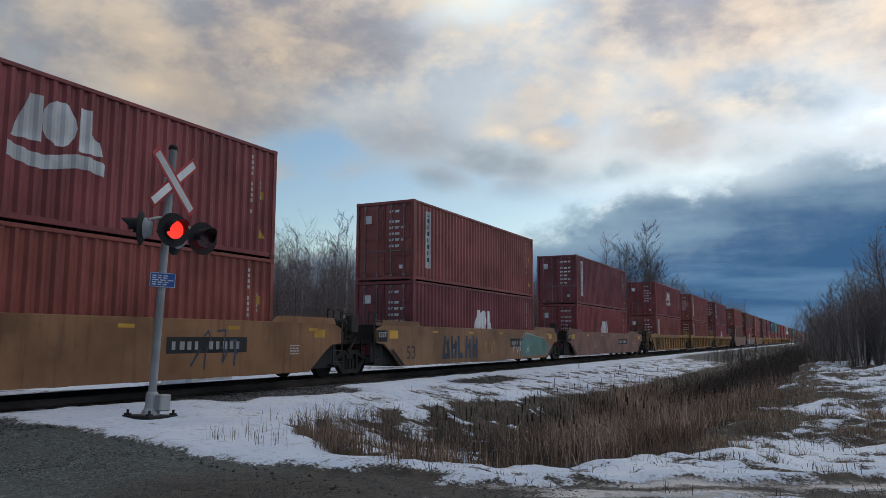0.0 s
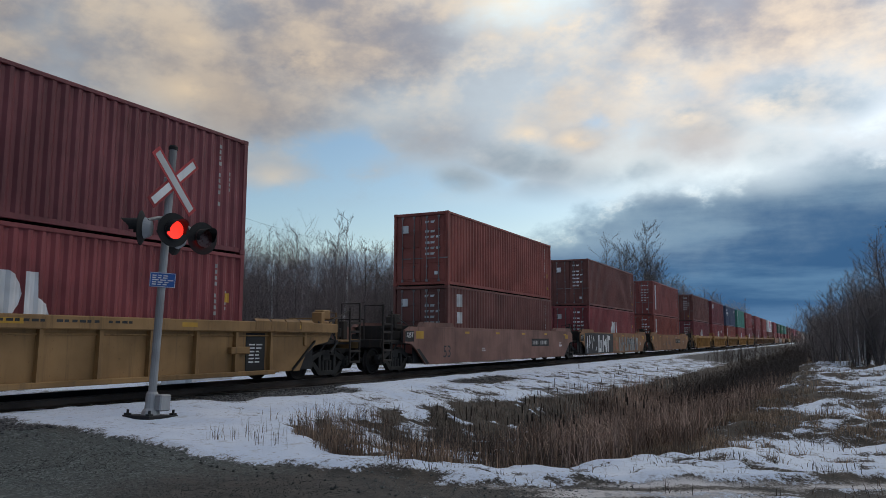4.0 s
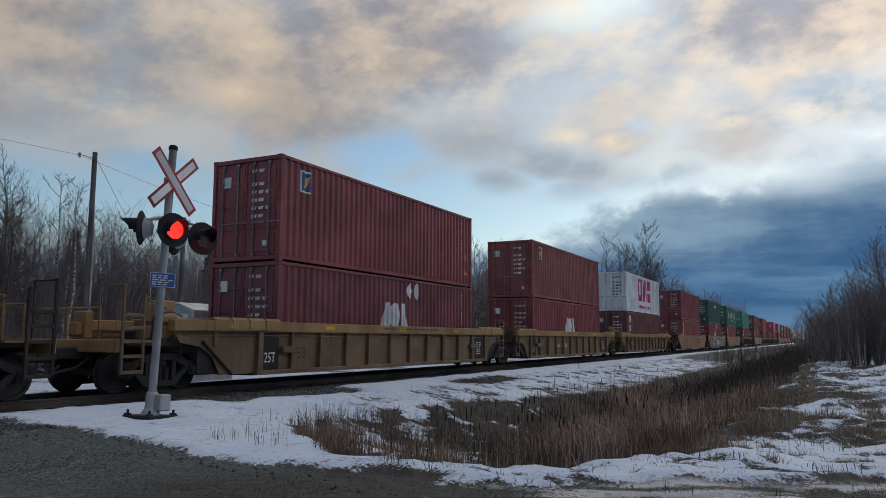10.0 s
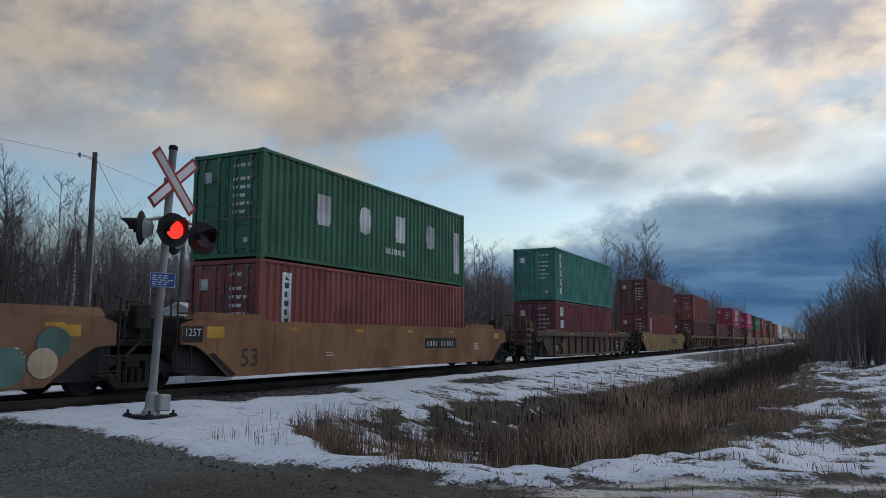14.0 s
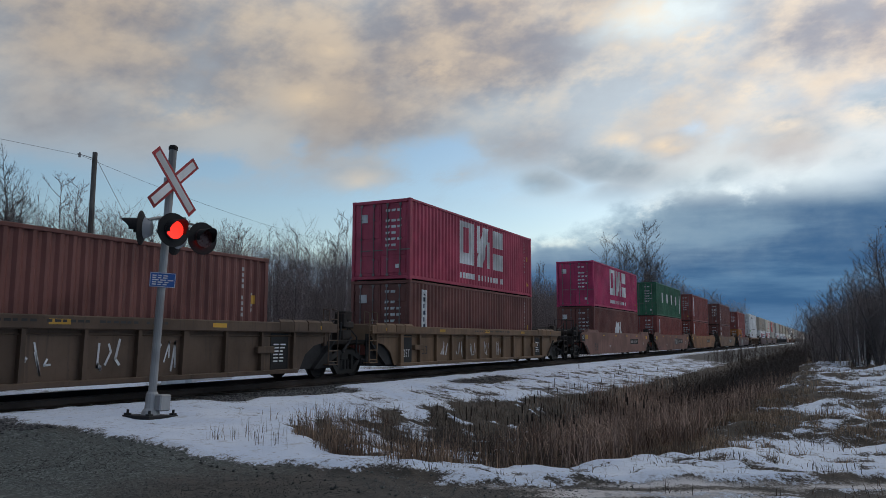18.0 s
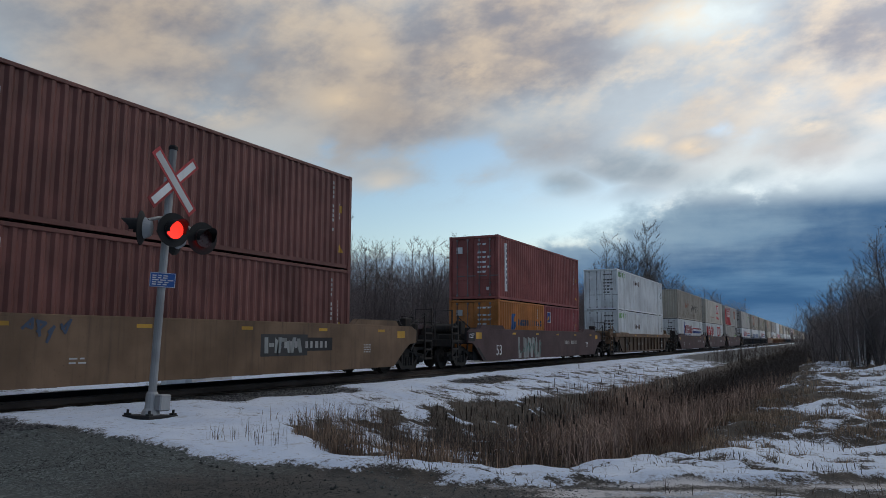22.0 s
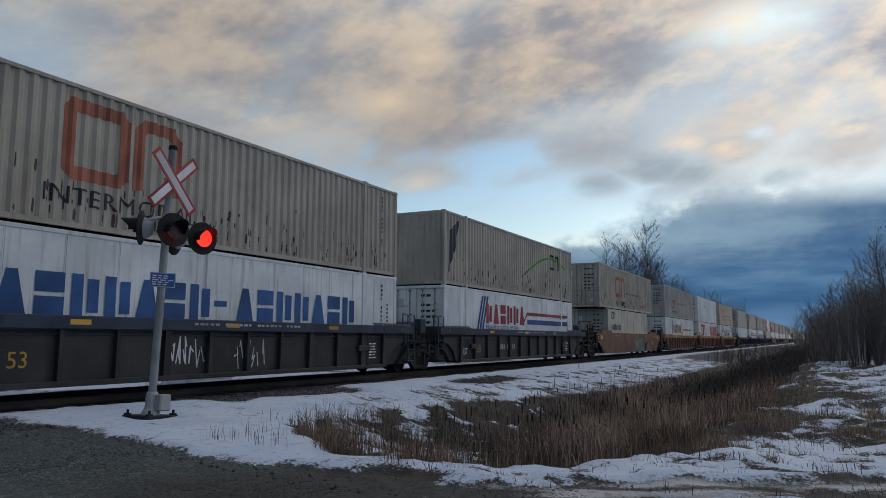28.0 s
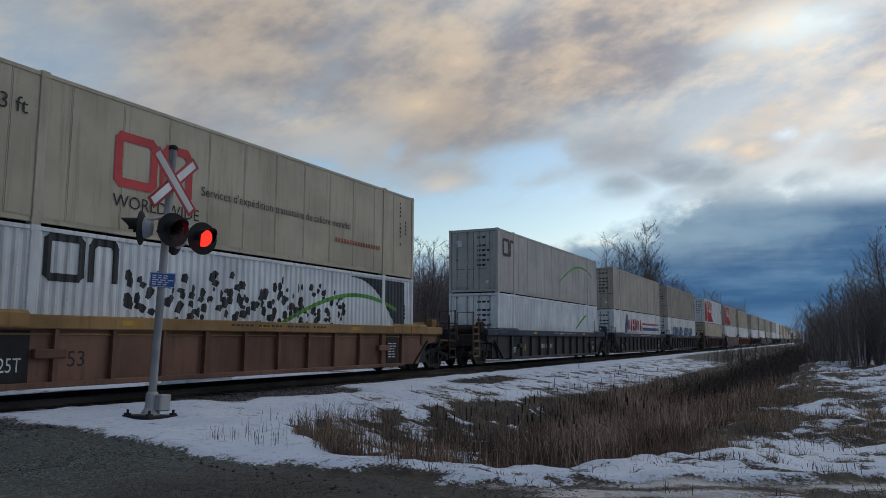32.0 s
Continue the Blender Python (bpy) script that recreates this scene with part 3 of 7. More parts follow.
    if colour in ("khaki", "cream", "white") and specks:
        def spots():
            r = random.Random(specks)
            pol = []
            for k in range(170):
                y = 0.4 + r.random() ** 0.8 * (length - 1.0)
                z0 = 0.2 + abs(r.gauss(0, 0.42))
                w, h = r.uniform(0.007, 0.032), r.uniform(0.04, 0.30)
                if colour == "white":
                    y, z0 = 4.0 + r.random() * 8.0, min(2.3, max(1.1, r.gauss(1.65, 0.35)))
                    w, h = r.uniform(0.05, 0.13), r.uniform(0.08, 0.22)
                pol.append([(y - w, z0), (y + w * 0.4, z0 - 0.05), (y + w, z0 + h * 0.5), (y + w * 0.3, z0 + h), (y - w * 0.7, z0 + h * 0.8)])
            return decal([p for p in pol if max(q[1] for q in p) < 2.7], 1.2035 if style == "plate" else 1.1945, cuts, depth)
        tiny(part("rust_staining", spots, INK["dirt" if colour != "white" else "black"], root, "rust spots and scrapes", key=("spots", specks, length, style)))
    n = 0
    for y, zz, mk in marks:
        for colour_name, polys in mk:
            n += 1
            part("marking", decal(shifted(polys, y, zz), (1.205 if style == "plate" else 1.197) + 0.0015 * n, cuts, depth), INK[colour_name], root, f"{colour_name.replace('_', ' ')} painted marking")
    return root


# ---- well cars ----
CAR_COLOURS = {
    "tan": (0.255, 0.118, 0.046), "tan_pale": (0.26, 0.135, 0.066), "rosy": (0.215, 0.103, 0.078), "yellow": (0.300, 0.165, 0.056), "bright_yellow": (0.40, 0.215, 0.055), "olive": (0.26, 0.165, 0.062),
    "ochre": (0.30, 0.165, 0.050), "brown": (0.165, 0.075, 0.042), "umber": (0.098, 0.058, 0.034), "plum": (0.062, 0.026, 0.027), "black": (0.022, 0.021, 0.022),
    "blue_black": (0.018, 0.03, 0.06), "worn_ochre": (0.170, 0.098, 0.050),
}


def car_paint(c):
    col = CAR_COLOURS[c]
    return paint("car_" + c, col, tuple(x * 0.3 + 0.01 for x in col), 0.65, 0.6, shade=0.2)


SIDE_TOP, SIDE_LOW = 1.57, 0.26


def tiny(ob):
    """Pieces too small to pick apart."""
    return tagged(ob, kind="stuff")


def smooth_side(a0, a1, sx):
    """Side sheet between its two ends, cut away over the trucks."""
    g = Geo()
    pol = [(-a0, 1.02), (-a0 + 0.45, 0.98), (-a0 + 0.8, 0.78), (-a0 + 1.5, SIDE_LOW), (a1 - 1.5, SIDE_LOW), (a1 - 0.8, 0.78), (a1 - 0.45, 0.98), (a1, 1.02), (a1, 1.44), (a1 - 0.35, SIDE_TOP), (-a0 + 0.35, SIDE_TOP), (-a0, 1.44)]
    g.slab(pol, sx * 1.40, sx * 1.47)
    g.box(sx * 1.24, sx * 1.472, -a0 + 2.2, a1 - 2.2, SIDE_TOP - 0.05, SIDE_TOP + 0.012, 0.01)
    return g


def raised_end(half, sx, sy):
    a = half - 1.1
    g = Geo()
    pol = [(sy * (a - 0.1), 1.572), (sy * (a - 0.25), 1.74), (sy * (a - 2.5), 1.74), (sy * (a - 2.75), 1.572)]
    return g.slab(pol, sx * 1.26, sx * 1.46)


def ribbed_plate(a0, a1, sx):
    g = Geo()
    pol = [(-a0 + 0.1, 1.31), (-a0 + 0.3, 1.06), (-a0 + 0.9, 0.96), (-a0 + 1.3, 0.72), (-a0 + 1.55, 0.3), (a1 - 1.55, 0.3), (a1 - 1.3, 0.72), (a1 - 0.9, 0.96), (a1 - 0.3, 1.06), (a1 - 0.1, 1.31)]
    return g.slab(pol, sx * 1.30, sx * 1.335)


def top_chord(a0, a1, sx):
    g = Geo()
    g.box(sx * 1.26, sx * 1.48, -a0, a1, 1.31, SIDE_TOP, 0.02)
    g.box(sx * 1.29, sx * 1.37, -a0 + 0.4, a1 - 0.4, 1.20, 1.235, 0.01)
    return g


def well_end_plate(sx, sy):
    """Added black sheet closing the well beside the truck, in place of shade there."""
    return Geo().box(sx * 1.235, sx * 1.26, min(-sy * 0.9, -sy * 3.4), max(-sy * 0.9, -sy * 3.4), 0.32, 1.31)


def end_sill_geo(sy):
    """Cross beam at a free end, with its apron."""
    y = sy * 1.36
    g = Geo().box(-1.36, 1.36, min(y, y - sy * 0.12), max(y, y - sy * 0.12), 0.86, 1.13, 0.02)
    return g.box(-1.3, 1.3, min(y - sy * 0.12, sy * 0.4), max(y - sy * 0.12, sy * 0.4), 1.06, 1.10, 0.01)


def corner_steps_geo(sy):
    """Ladder and hand rails at the corner of a free end."""
    g = Geo()
    y0, y1 = sy * 1.30, sy * 0.78
    for y, top in ((y0, 2.25), (y1, 2.05)):
        g.box(1.36, 1.41, min(y, y - sy * 0.06), max(y, y - sy * 0.06), 0.42, top, 0.008)
    for z in (0.46, 0.78, 1.08, 1.36, 1.62):
        g.box(1.35, 1.41, min(y0, y1), max(y0, y1), z - 0.035, z + 0.035, 0.008)
    g.tube([(1.38, y0, 2.22), (0.7, y0, 2.22), (0.7, y0, 1.1)], 0.022, 5)
    g.tube([(1.38, y1, 2.0), (1.38, -sy * 0.3, 1.62)], 0.02, 5)
    return g


def cross_rail_geo(sy):
    """Hand rail across the end."""
    y = sy * 1.2
    g = Geo().tube([(-1.25, y, 1.1), (-1.25, y, 1.78), (0.6, y, 1.78), (0.6, y, 1.1)], 0.022, 5)
    return g.tube([(-0.4, y, 1.1), (-0.4, y, 1.78)], 0.02, 5)


def valve_stack_geo(k):
    """Air reservoir, valve boxes and brackets on the end deck."""
    g = Geo()
    if k == 0:
        g.box(0.62, 1.12, -0.28, 0.22, 1.12, 1.42, 0.03)
        g.box(0.70, 1.16, -0.20, 0.30, 1.46, 1.66, 0.04)
        g.box(0.78, 1.10, -0.12, 0.26, 1.70, 1.98, 0.03)
        g.box(0.86, 1.2, -0.34, -0.16, 1.5, 1.9, 0.02)
    else:
        g.box(0.25, 0.95, -0.34, 0.34, 1.12, 1.34, 0.03)
        g.lathe([(-0.75, 0.06), (-0.7, 0.19), (0.35, 0.19), (0.4, 0.06)], (0.55, 0.0, 1.56), "x", 12)
        g.box(0.9, 1.15, -0.1, 0.3, 1.34, 1.86, 0.03)
    return g


def valve_pipes_geo():
    g = Geo()
    g.tube([(1.1, -0.4, 1.1), (1.15, -0.38, 1.6), (0.9, -0.1, 1.75), (0.4, 0.1, 1.5)], 0.028, 6)
    g.tube([(1.2, 0.35, 0.7), (1.25, 0.3, 1.2), (1.0, 0.2, 1.5)], 0.024, 6)
    g.tube([(0.2, -0.35, 0.95), (0.8, -0.5, 0.62), (1.15, -0.3, 0.8), (1.2, 0.1, 1.2)], 0.03, 6)
    return g


def guide_geo(sx):
    """Bent plate on the chord that guides a box into the well."""
    return Geo().slab([(sx * 1.484, 1.36), (sx * 1.494, 1.36), (sx * 1.494, 1.585), (sx * 1.42, 1.645), (sx * 1.405, 1.635), (sx * 1.484, 1.58)], -0.27, 0.27, "y")


def step_bracket(sx):
    """Low bracket between two ribs near the end."""
    return Geo().box(sx * 1.34, sx * 1.47, -0.32, 0.32, 0.78, 0.95, 0.015)


def bottom_chord(half, sx):
    a = half - 2.7
    return Geo().box(sx * 1.29, sx * 1.47, -a, a, 0.25, 0.36, 0.015)


def rib_geo(sx, broad=0.09):
    g = Geo()
    pol = [(-broad, 0.34), (broad, 0.34), (broad * 0.75, 1.312), (-broad * 0.75, 1.312)]
    g.slab([(p[0], p[1]) for p in pol], sx * 1.33, sx * 1.335 + sx * 0.11)
    return g


def truck_frame():
    """Cast side frames, bolster and springs."""
    g = Geo()
    for sx in (-1, 1):
        o, i = sx * 1.13, sx * 0.98
        g.slab([(-1.15, 0.48), (-1.15, 0.62), (-0.75, 0.66), (-0.35, 0.82), (0.35, 0.82), (0.75, 0.66), (1.15, 0.62), (1.15, 0.48), (0.72, 0.5), (0.34, 0.68), (-0.34, 0.68), (-0.72, 0.5)], i, o)
        g.slab([(-0.8, 0.5), (-0.62, 0.5), (-0.32, 0.24), (0.32, 0.24), (0.62, 0.5), (0.8, 0.5), (0.42, 0.12), (-0.42, 0.12)], i, o)
        for y in (-0.36, 0.36):
            g.box(i, o, y - 0.06, y + 0.06, 0.2, 0.72, 0.01)
        for y in (-0.18, 0.0, 0.18):
            g.tube([((i + o) / 2, y, 0.24), ((i + o) / 2, y, 0.52)], 0.07, 8)
        for y in (-0.9, 0.9):
            g.box(sx * 0.96, sx * 1.19, y - 0.14, y + 0.14, 0.32, 0.56, 0.03)
            g.lathe([(sx * 1.19, 0.1), (sx * 1.22, 0.1), (sx * 1.24, 0.06)], (0, y, 0.44), "x", 10)
    g.box(-1.1, 1.1, -0.2, 0.2, 0.52, 0.74, 0.03)
    g.lathe([(0.72, 0.22), (0.86, 0.22)], (0, 0, 0), "z", 12)
    return g


def wheelset():
    g = Geo()
    g.tube([(-1.0, 0, 0.43), (1.0, 0, 0.43)], 0.075, 8)
    for sx in (-1, 1):
        prof = [(sx * 0.66, 0.14), (sx * 0.665, 0.455), (sx * 0.69, 0.455), (sx * 0.70, 0.425), (sx * 0.79, 0.42), (sx * 0.795, 0.36), (sx * 0.75, 0.34), (sx * 0.74, 0.16), (sx * 0.80, 0.13)]
        g.lathe(prof, (0, 0, 0.43), "x", 20)
    return g


def platform_geo(sy):
    """End platform over the truck."""
    y0, y1 = (-1.35, 1.0) if sy < 0 else (-1.0, 1.35)
    return Geo().box(-1.2, 1.2, y0 + 0.25, y1 - 0.25, 0.98, 1.12, 0.02)


def sill_geo(sy):
    """Centre sill that reaches to the coupling."""
    y0, y1 = (-1.35, 1.0) if sy < 0 else (-1.0, 1.35)
    return Geo().box(-0.35, 0.35, y0, y1, 0.74, 0.98, 0.03)


def bulkhead_geo(sy):
    """End wall of the well."""
    e = 1.2 * (-sy)
    g = Geo().box(-1.38, 1.38, min(e, e - sy * 0.12), max(e, e - sy * 0.12), 0.95, 1.62, 0.02)
    return g


def arch_geo(sy, sx):
    """Curved guard over the wheels at a car end."""
    top = [(-sy * (0.95 + 0.95 * (1 - math.cos(k * math.pi / 12))), 1.1 - 0.75 * (1 - math.cos(k * math.pi / 12))) for k in range(7)]
    low = [(a, b - 0.05) for a, b in top]
    g = Geo()
    n = len(top)
    vs = [(x, y, z) for x in (sx * 1.08, sx * 1.40) for y, z in top + low]
    fs = []
    for i in range(n - 1):
        fs += [(i, i + 1, 2 * n + i + 1, 2 * n + i), (n + i, n + i + 1, 3 * n + i + 1, 3 * n + i), (2 * n + i, 2 * n + i + 1, 3 * n + i + 1, 3 * n + i)]
    return g.add(vs, fs)


def ladder_geo(sy):
    g = Geo()
    x = 1.42
    y = 0.35 * (-sy)
    for dy in (-0.22, 0.22):
        g.tube([(x, y + dy, 0.42), (x, y + dy, 1.95), (x - 0.2, y + dy, 2.0)], 0.022, 5)
    for k in range(5):
        g.tube([(x, y - 0.22, 0.5 + k * 0.3), (x, y + 0.22, 0.5 + k * 0.3)], 0.016, 5)
    g.tube([(x - 0.2, y - 0.22, 2.0), (x - 0.2, y - 0.22, 1.6)], 0.02, 5)
    g.box(x - 0.3, x + 0.03, y - 0.24, y + 0.24, 0.40, 0.43, 0.005)
    return g


def brake_geo(sy):
    """Upright brake stand with hand wheel, hoses and valve box."""
    g = Geo()
    y = 0.05
    g.box(-0.95, -0.55, y - 0.12, y + 0.12, 1.12, 1.75, 0.03)
    g.box(-0.85, -0.6, y - 0.3, y - 0.1, 1.2, 1.5, 0.03)
    return g


def brake_wheel_geo():
    g = Geo()
    y = 0.05
    pts = [(0.75, y + 0.21 * math.cos(k * math.pi / 6), 1.5 + 0.21 * math.sin(k * math.pi / 6)) for k in range(13)]
    g.tube(pts, 0.02, 5, caps=False)
    for k in range(3):
        w = k * math.pi / 3
        g.tube([(0.75, y - 0.21 * math.cos(w), 1.5 - 0.21 * math.sin(w)), (0.75, y + 0.21 * math.cos(w), 1.5 + 0.21 * math.sin(w))], 0.014, 4)
    return g


def brake_hose_geo():
    return Geo().tube([(0.3, 0.05, 1.15), (0.8, 0.25, 1.2), (1.25, 0.15, 1.05), (1.3, -0.25, 0.75)], 0.035, 6)


def grab_rail_geo():
    return Geo().tube([(1.05, 0.35, 1.1), (1.05, 0.35, 1.9), (0.6, 0.35, 1.95), (0.6, 0.35, 1.1)], 0.025, 6)


def coupler_geo(sy):
    g = Geo()
    g.box(-0.16, 0.16, min(0, sy * 2.0), max(0, sy * 2.0), 0.72, 0.96, 0.03)
    g.box(-0.22, 0.22, min(sy * 1.7, sy * 2.15), max(sy * 1.7, sy * 2.15), 0.66, 1.0, 0.05)
    g.tube([(0.35, sy * 0.9, 0.9), (0.38, sy * 1.4, 0.55), (0.33, sy * 1.9, 0.45), (0.3, sy * 2.1, 0.6)], 0.03, 5)
    return g


def well_floor(half):
    a = half - 2.7
    g = Geo()
    g.box(-1.3, 1.3, -a, -a + 2.2, 0.24, 0.3)
    g.box(-1.3, 1.3, a - 2.2, a, 0.24, 0.3)
    for k in range(5):
        y = (-0.5 + (k + 0.5) / 5) * 2 * (a - 2.4)
        g.box(-1.3, 1.3, y - 0.18, y + 0.18, 0.24, 0.3)
    return g


def scrawl(rng, w, h, n, thick):
    """Spray-paint strokes: unreadable loops and slashes."""
    out = []
    for k in range(n):
        y = (k + 0.1) * w / n
        pts = [(y + rng.uniform(0, w / n * 0.9), rng.uniform(0, h)) for _ in range(rng.choice((3, 4, 5)))]
        out += band(pts, thick * rng.uniform(0.7, 1.3))
    return out


def fat_letters(rng, w, h, n):
    """Broad spray-painted blocks with slanted sides."""
    out = []
    for k in range(n):
        y, ww = k * w / n, w / n * 0.86
        t = ww * 0.34
        l, r = rng.uniform(-0.1, 0.1), rng.uniform(-0.1, 0.1)
        out.append([(y + l, 0), (y + t + l, 0), (y + t + r, h), (y + r, h)])
        if rng.random() < 0.75:
            out.append([(y + ww - t - l, 0), (y + ww - l, 0), (y + ww - r, h * rng.uniform(0.7, 1)), (y + ww - t - r, h * rng.uniform(0.7, 1))])
        z = rng.choice((0.0, 0.4, 0.72)) * h
        out.append(rect(y + t * 0.8, z, y + ww - t * 0.8, z + h * 0.24))
    return out


def well_car(centre, half, kind, colour, chord=None, first=False, last=False, near=True, extra=(), seed=0, stencil="53", tag=""):
    """One unit of an articulated well car. extra: (y, z, colour, outlines) on the near side."""
    rng = random.Random(seed * 7 + 1)
    words = {"tan": "tan", "tan_pale": "pale tan", "rosy": "faded rosy-tan", "yellow": "yellow", "bright_yellow": "bright yellow", "olive": "dirty olive-yellow", "ochre": "dirty yellow-ochre", "brown": "brown", "worn_ochre": "worn yellow-brown", "umber": "dark brown", "plum": "dark maroon", "black": "black"}[colour]
    root = thing("well_car", pose(TRACK_X, centre, 0), f"{words} steel double-stack well car with {'smooth' if kind == 'smooth' else 'ribbed'} sides" + tag, "rail car", "well cars of the train")
    MOVED.append(root)
    m = car_paint(colour)
    mc = car_paint(chord) if chord else m
    a = half - 1.1
    a0, a1 = half - (0.0 if first else 0.95), half - (0.0 if last else 0.95)
    for sx in (1, -1):
        for sy in (-1, 1):
            # added black sheets stand in for the dark inside the well ends
            part("well_end_plate", lambda: well_end_plate(sx, sy), BLACK, root, key=("shadesheet", sx, sy)).location.y = sy * half
        if kind == "smooth":
            part("side", lambda: smooth_side(a0, a1, sx), m, root, key=("smooth", a0, a1, sx))
            for sy in (-1, 1):
                part("raised_end", lambda: raised_end(half, sx, sy), m, root, key=("raised", half, sx, sy))
        else:
            part("side", lambda: ribbed_plate(a0, a1, sx), m, root, key=("ribbed", a0, a1, sx))
            part("top_chord", lambda: top_chord(a0, a1, sx), mc, root, key=("chord", a0, a1, sx))
            part("bottom_chord", lambda: bottom_chord(half, sx), m, root, key=("sill", half, sx))
            if sx > 0 and near:
                for sy in (-1, 1):
                    for k in range(4):
                        o = part("guide_plate", lambda: guide_geo(sx), mc, root, key=("guide", sx))
                        o.location.y = sy * (a - 0.35 - k * 0.6)
                    o = part("step_bracket", lambda: step_bracket(sx), m, root, key=("bracket", sx))
                    o.location.y = sy * (a - 2.9)
                tiny(part("chord_writing", decal([rect(-1.2 + k * 0.16, 1.44, -1.2 + k * 0.16 + (0.11, 0.13, 0.09)[k % 3], 1.49) for k in range(24) if k % 7 != 5], 1.4835), INK["black"] if (chord or colour) not in ("blue_black", "black") else PALE_BAR, root, "unreadable stencilled line", key=("chord", (chord or colour) in ("blue_black", "black"))))
            if sx > 0 or near:
                n = 15 if half < 9 else 12
                n = 2 * n // 2
                if sx > 0:
                    for k in range(n):
                        y = -a + 1.75 + (2 * a - 3.5) * k / (n - 1)
                        r = part("rib", lambda: rib_geo(sx, 0.10 if k % 4 == 0 else 0.055), m, root, key=("rib", sx, k % 4 == 0))
                        r.location.y = y
    part("well_floor", lambda: well_floor(half), BLACK, root, key=("floor", half))
    ends = [-1] + ([1] if last else [])
    for sy in (-1, 1):
        y = sy * half
        if sy < 0 or last:
            t = part("truck", truck_frame, TRUCK_STEEL, root, "dark cast wheel truck", key="truck")
            t.location.y = y
            for dy in (-0.9, 0.9):
                w = part("wheelset", wheelset, WHEEL_STEEL, t, "pair of steel wheels on an axle", key="wheels", smooth=False)
                w.location.y = dy
        for nm, mk in (("end_platform", platform_geo), ("centre_sill", sill_geo), ("bulkhead", bulkhead_geo)):
            part(nm, lambda: mk(sy), m if kind != "smooth" and nm == "bulkhead" else END_STEEL, root, key=(nm, sy)).location.y = y - sy * 0.1
        if kind != "smooth":
            for sx in (-1, 1):
                part("wheel_guard", lambda: arch_geo(sy, sx), BLACK, root, key=("arch", sy, sx)).location.y = y
        free = (sy < 0 and first) or (sy > 0 and last)
        gear = END_STEEL if kind == "smooth" or seed % 3 == 0 else mc
        if near:
            if free:
                part("end_sill", lambda: end_sill_geo(sy), gear, root, key=("end_sill", sy)).location.y = y
                part("corner_steps", lambda: corner_steps_geo(sy), car_paint("worn_ochre") if kind != "smooth" and sy < 0 else END_STEEL, root, key=("corner_steps", sy)).location.y = y
                part("cross_rail", lambda: cross_rail_geo(sy), gear, root, key=("cross_rail", sy)).location.y = y
                part("brake_stand", lambda: brake_geo(sy), gear, root, key=("brake", sy)).location.y = y + sy * 0.6
            else:
                p = part("ladder", lambda: ladder_geo(sy), mc if kind != "smooth" else END_STEEL, root, key=("ladder", sy))
                p.location.y = y - sy * 0.72
            if free or sy < 0:
                k = (seed + (sy > 0)) % 2
                part("valve_box", lambda: valve_stack_geo(k), gear, root, key=("valves", k)).location.y = y - sy * 0.1
                part("air_pipe", valve_pipes_geo, BLACK, root, key="pipes").location.y = y - sy * 0.1
            if (free and sy > 0) or (not free and sy < 0 and rng.random() < 0.6):
                for nm, mk, mm in (("brake_wheel", brake_wheel_geo, BLACK), ("brake_hose", brake_hose_geo, BLACK), ("grab_rail", grab_rail_geo, gear)):
                    part(nm, mk, mm, root, key=nm).location.y = y + sy * 0.15
        if (sy < 0 and first) or (sy > 0 and last):
            p = part("coupler", lambda: coupler_geo(sy), TRUCK_STEEL, root, key=("coupler", sy))
            p.location.y = y + sy * 0.1
    if not near:
        return root
    x = 1.4735 if kind == "smooth" else 1.339
    dark = INK["black"]
    # capacity plate, well length, warning bars and unreadable lines
    if kind == "smooth":
        part("capacity_plate", lambda: Geo().box(1.30, 1.478, -a0 + 0.02, -a0 + 0.62, 1.06, 1.42, 0.008), BLACK, root, key=("plate", a0))
        part("capacity_number", decal(shifted(text_polys("125T", 0.24), -a0 + 0.06, 1.2), 1.481), WHITE, root, key=("125", a0))
        part("black_corner", lambda: decal([[(-a0 + 0.82, 0.79), (-a0 + 1.0, 0.82), (-a0 + 1.75, 0.29), (-a0 + 1.53, 0.27)]], 1.4725), BLACK, root, key=("corner", a0))
        part("length_number", decal(shifted(text_polys(stencil, 0.5), -a + 1.7, 0.48, 1.35, 1.25), x), dark if colour not in ("plum", "umber") else WHITE, root, key=("53", half, stencil, colour in ("plum", "umber")))
        tabs = [rect(-a0 + 0.75, 1.16, -a0 + 1.3, 1.42)] + [rect(-a + 3.6 + k * 3.1, 1.36, -a + 4.0 + k * 3.1, 1.44) for k in range(5)] + [rect(a1 - 1.3, 1.18, a1 - 0.8, 1.4)]
        for i, q in enumerate(tabs):
            part("reflector", decal([q], x), YELLOW, root, key=("tabs", half, a0, a1, i))
        lines = stack_bars(rng, a - 2.2, 0.95, 3, 4, 0.14, 0.03, 0.04) + stack_bars(rng, -a + 5.2, 0.75, 2, 2, 0.2, 0.03, 0.05)
        tiny(part("stencil_writing", decal(lines, x), WHITE, root, "unreadable stencilled lines", key=("lines", half, seed % 4)))
        num = [rect(a - 6.2 + k * 0.22, 0.90, a - 6.2 + k * 0.22 + (0.10, 0.14, 0.12)[k % 3], 1.08) for k in range(10) if k != 4]
        part("number_patch", decal([rect(a - 6.35, 0.82, a - 3.85, 1.18)], x), BLACK if colour not in ("plum", "umber") else m, root, key=("patch", half, colour in ("plum", "umber"), colour))
        tiny(part("car_number", decal(num, x + 0.002), PALE_BAR, root, "white car number as bars", key=("num", half)))
    else:
        part("capacity_plate", lambda: Geo().box(1.33, 1.35, -a + 1.8, -a + 2.55, 0.36, 1.28, 0.006), BLACK, root, key=("plate", half, "r"))
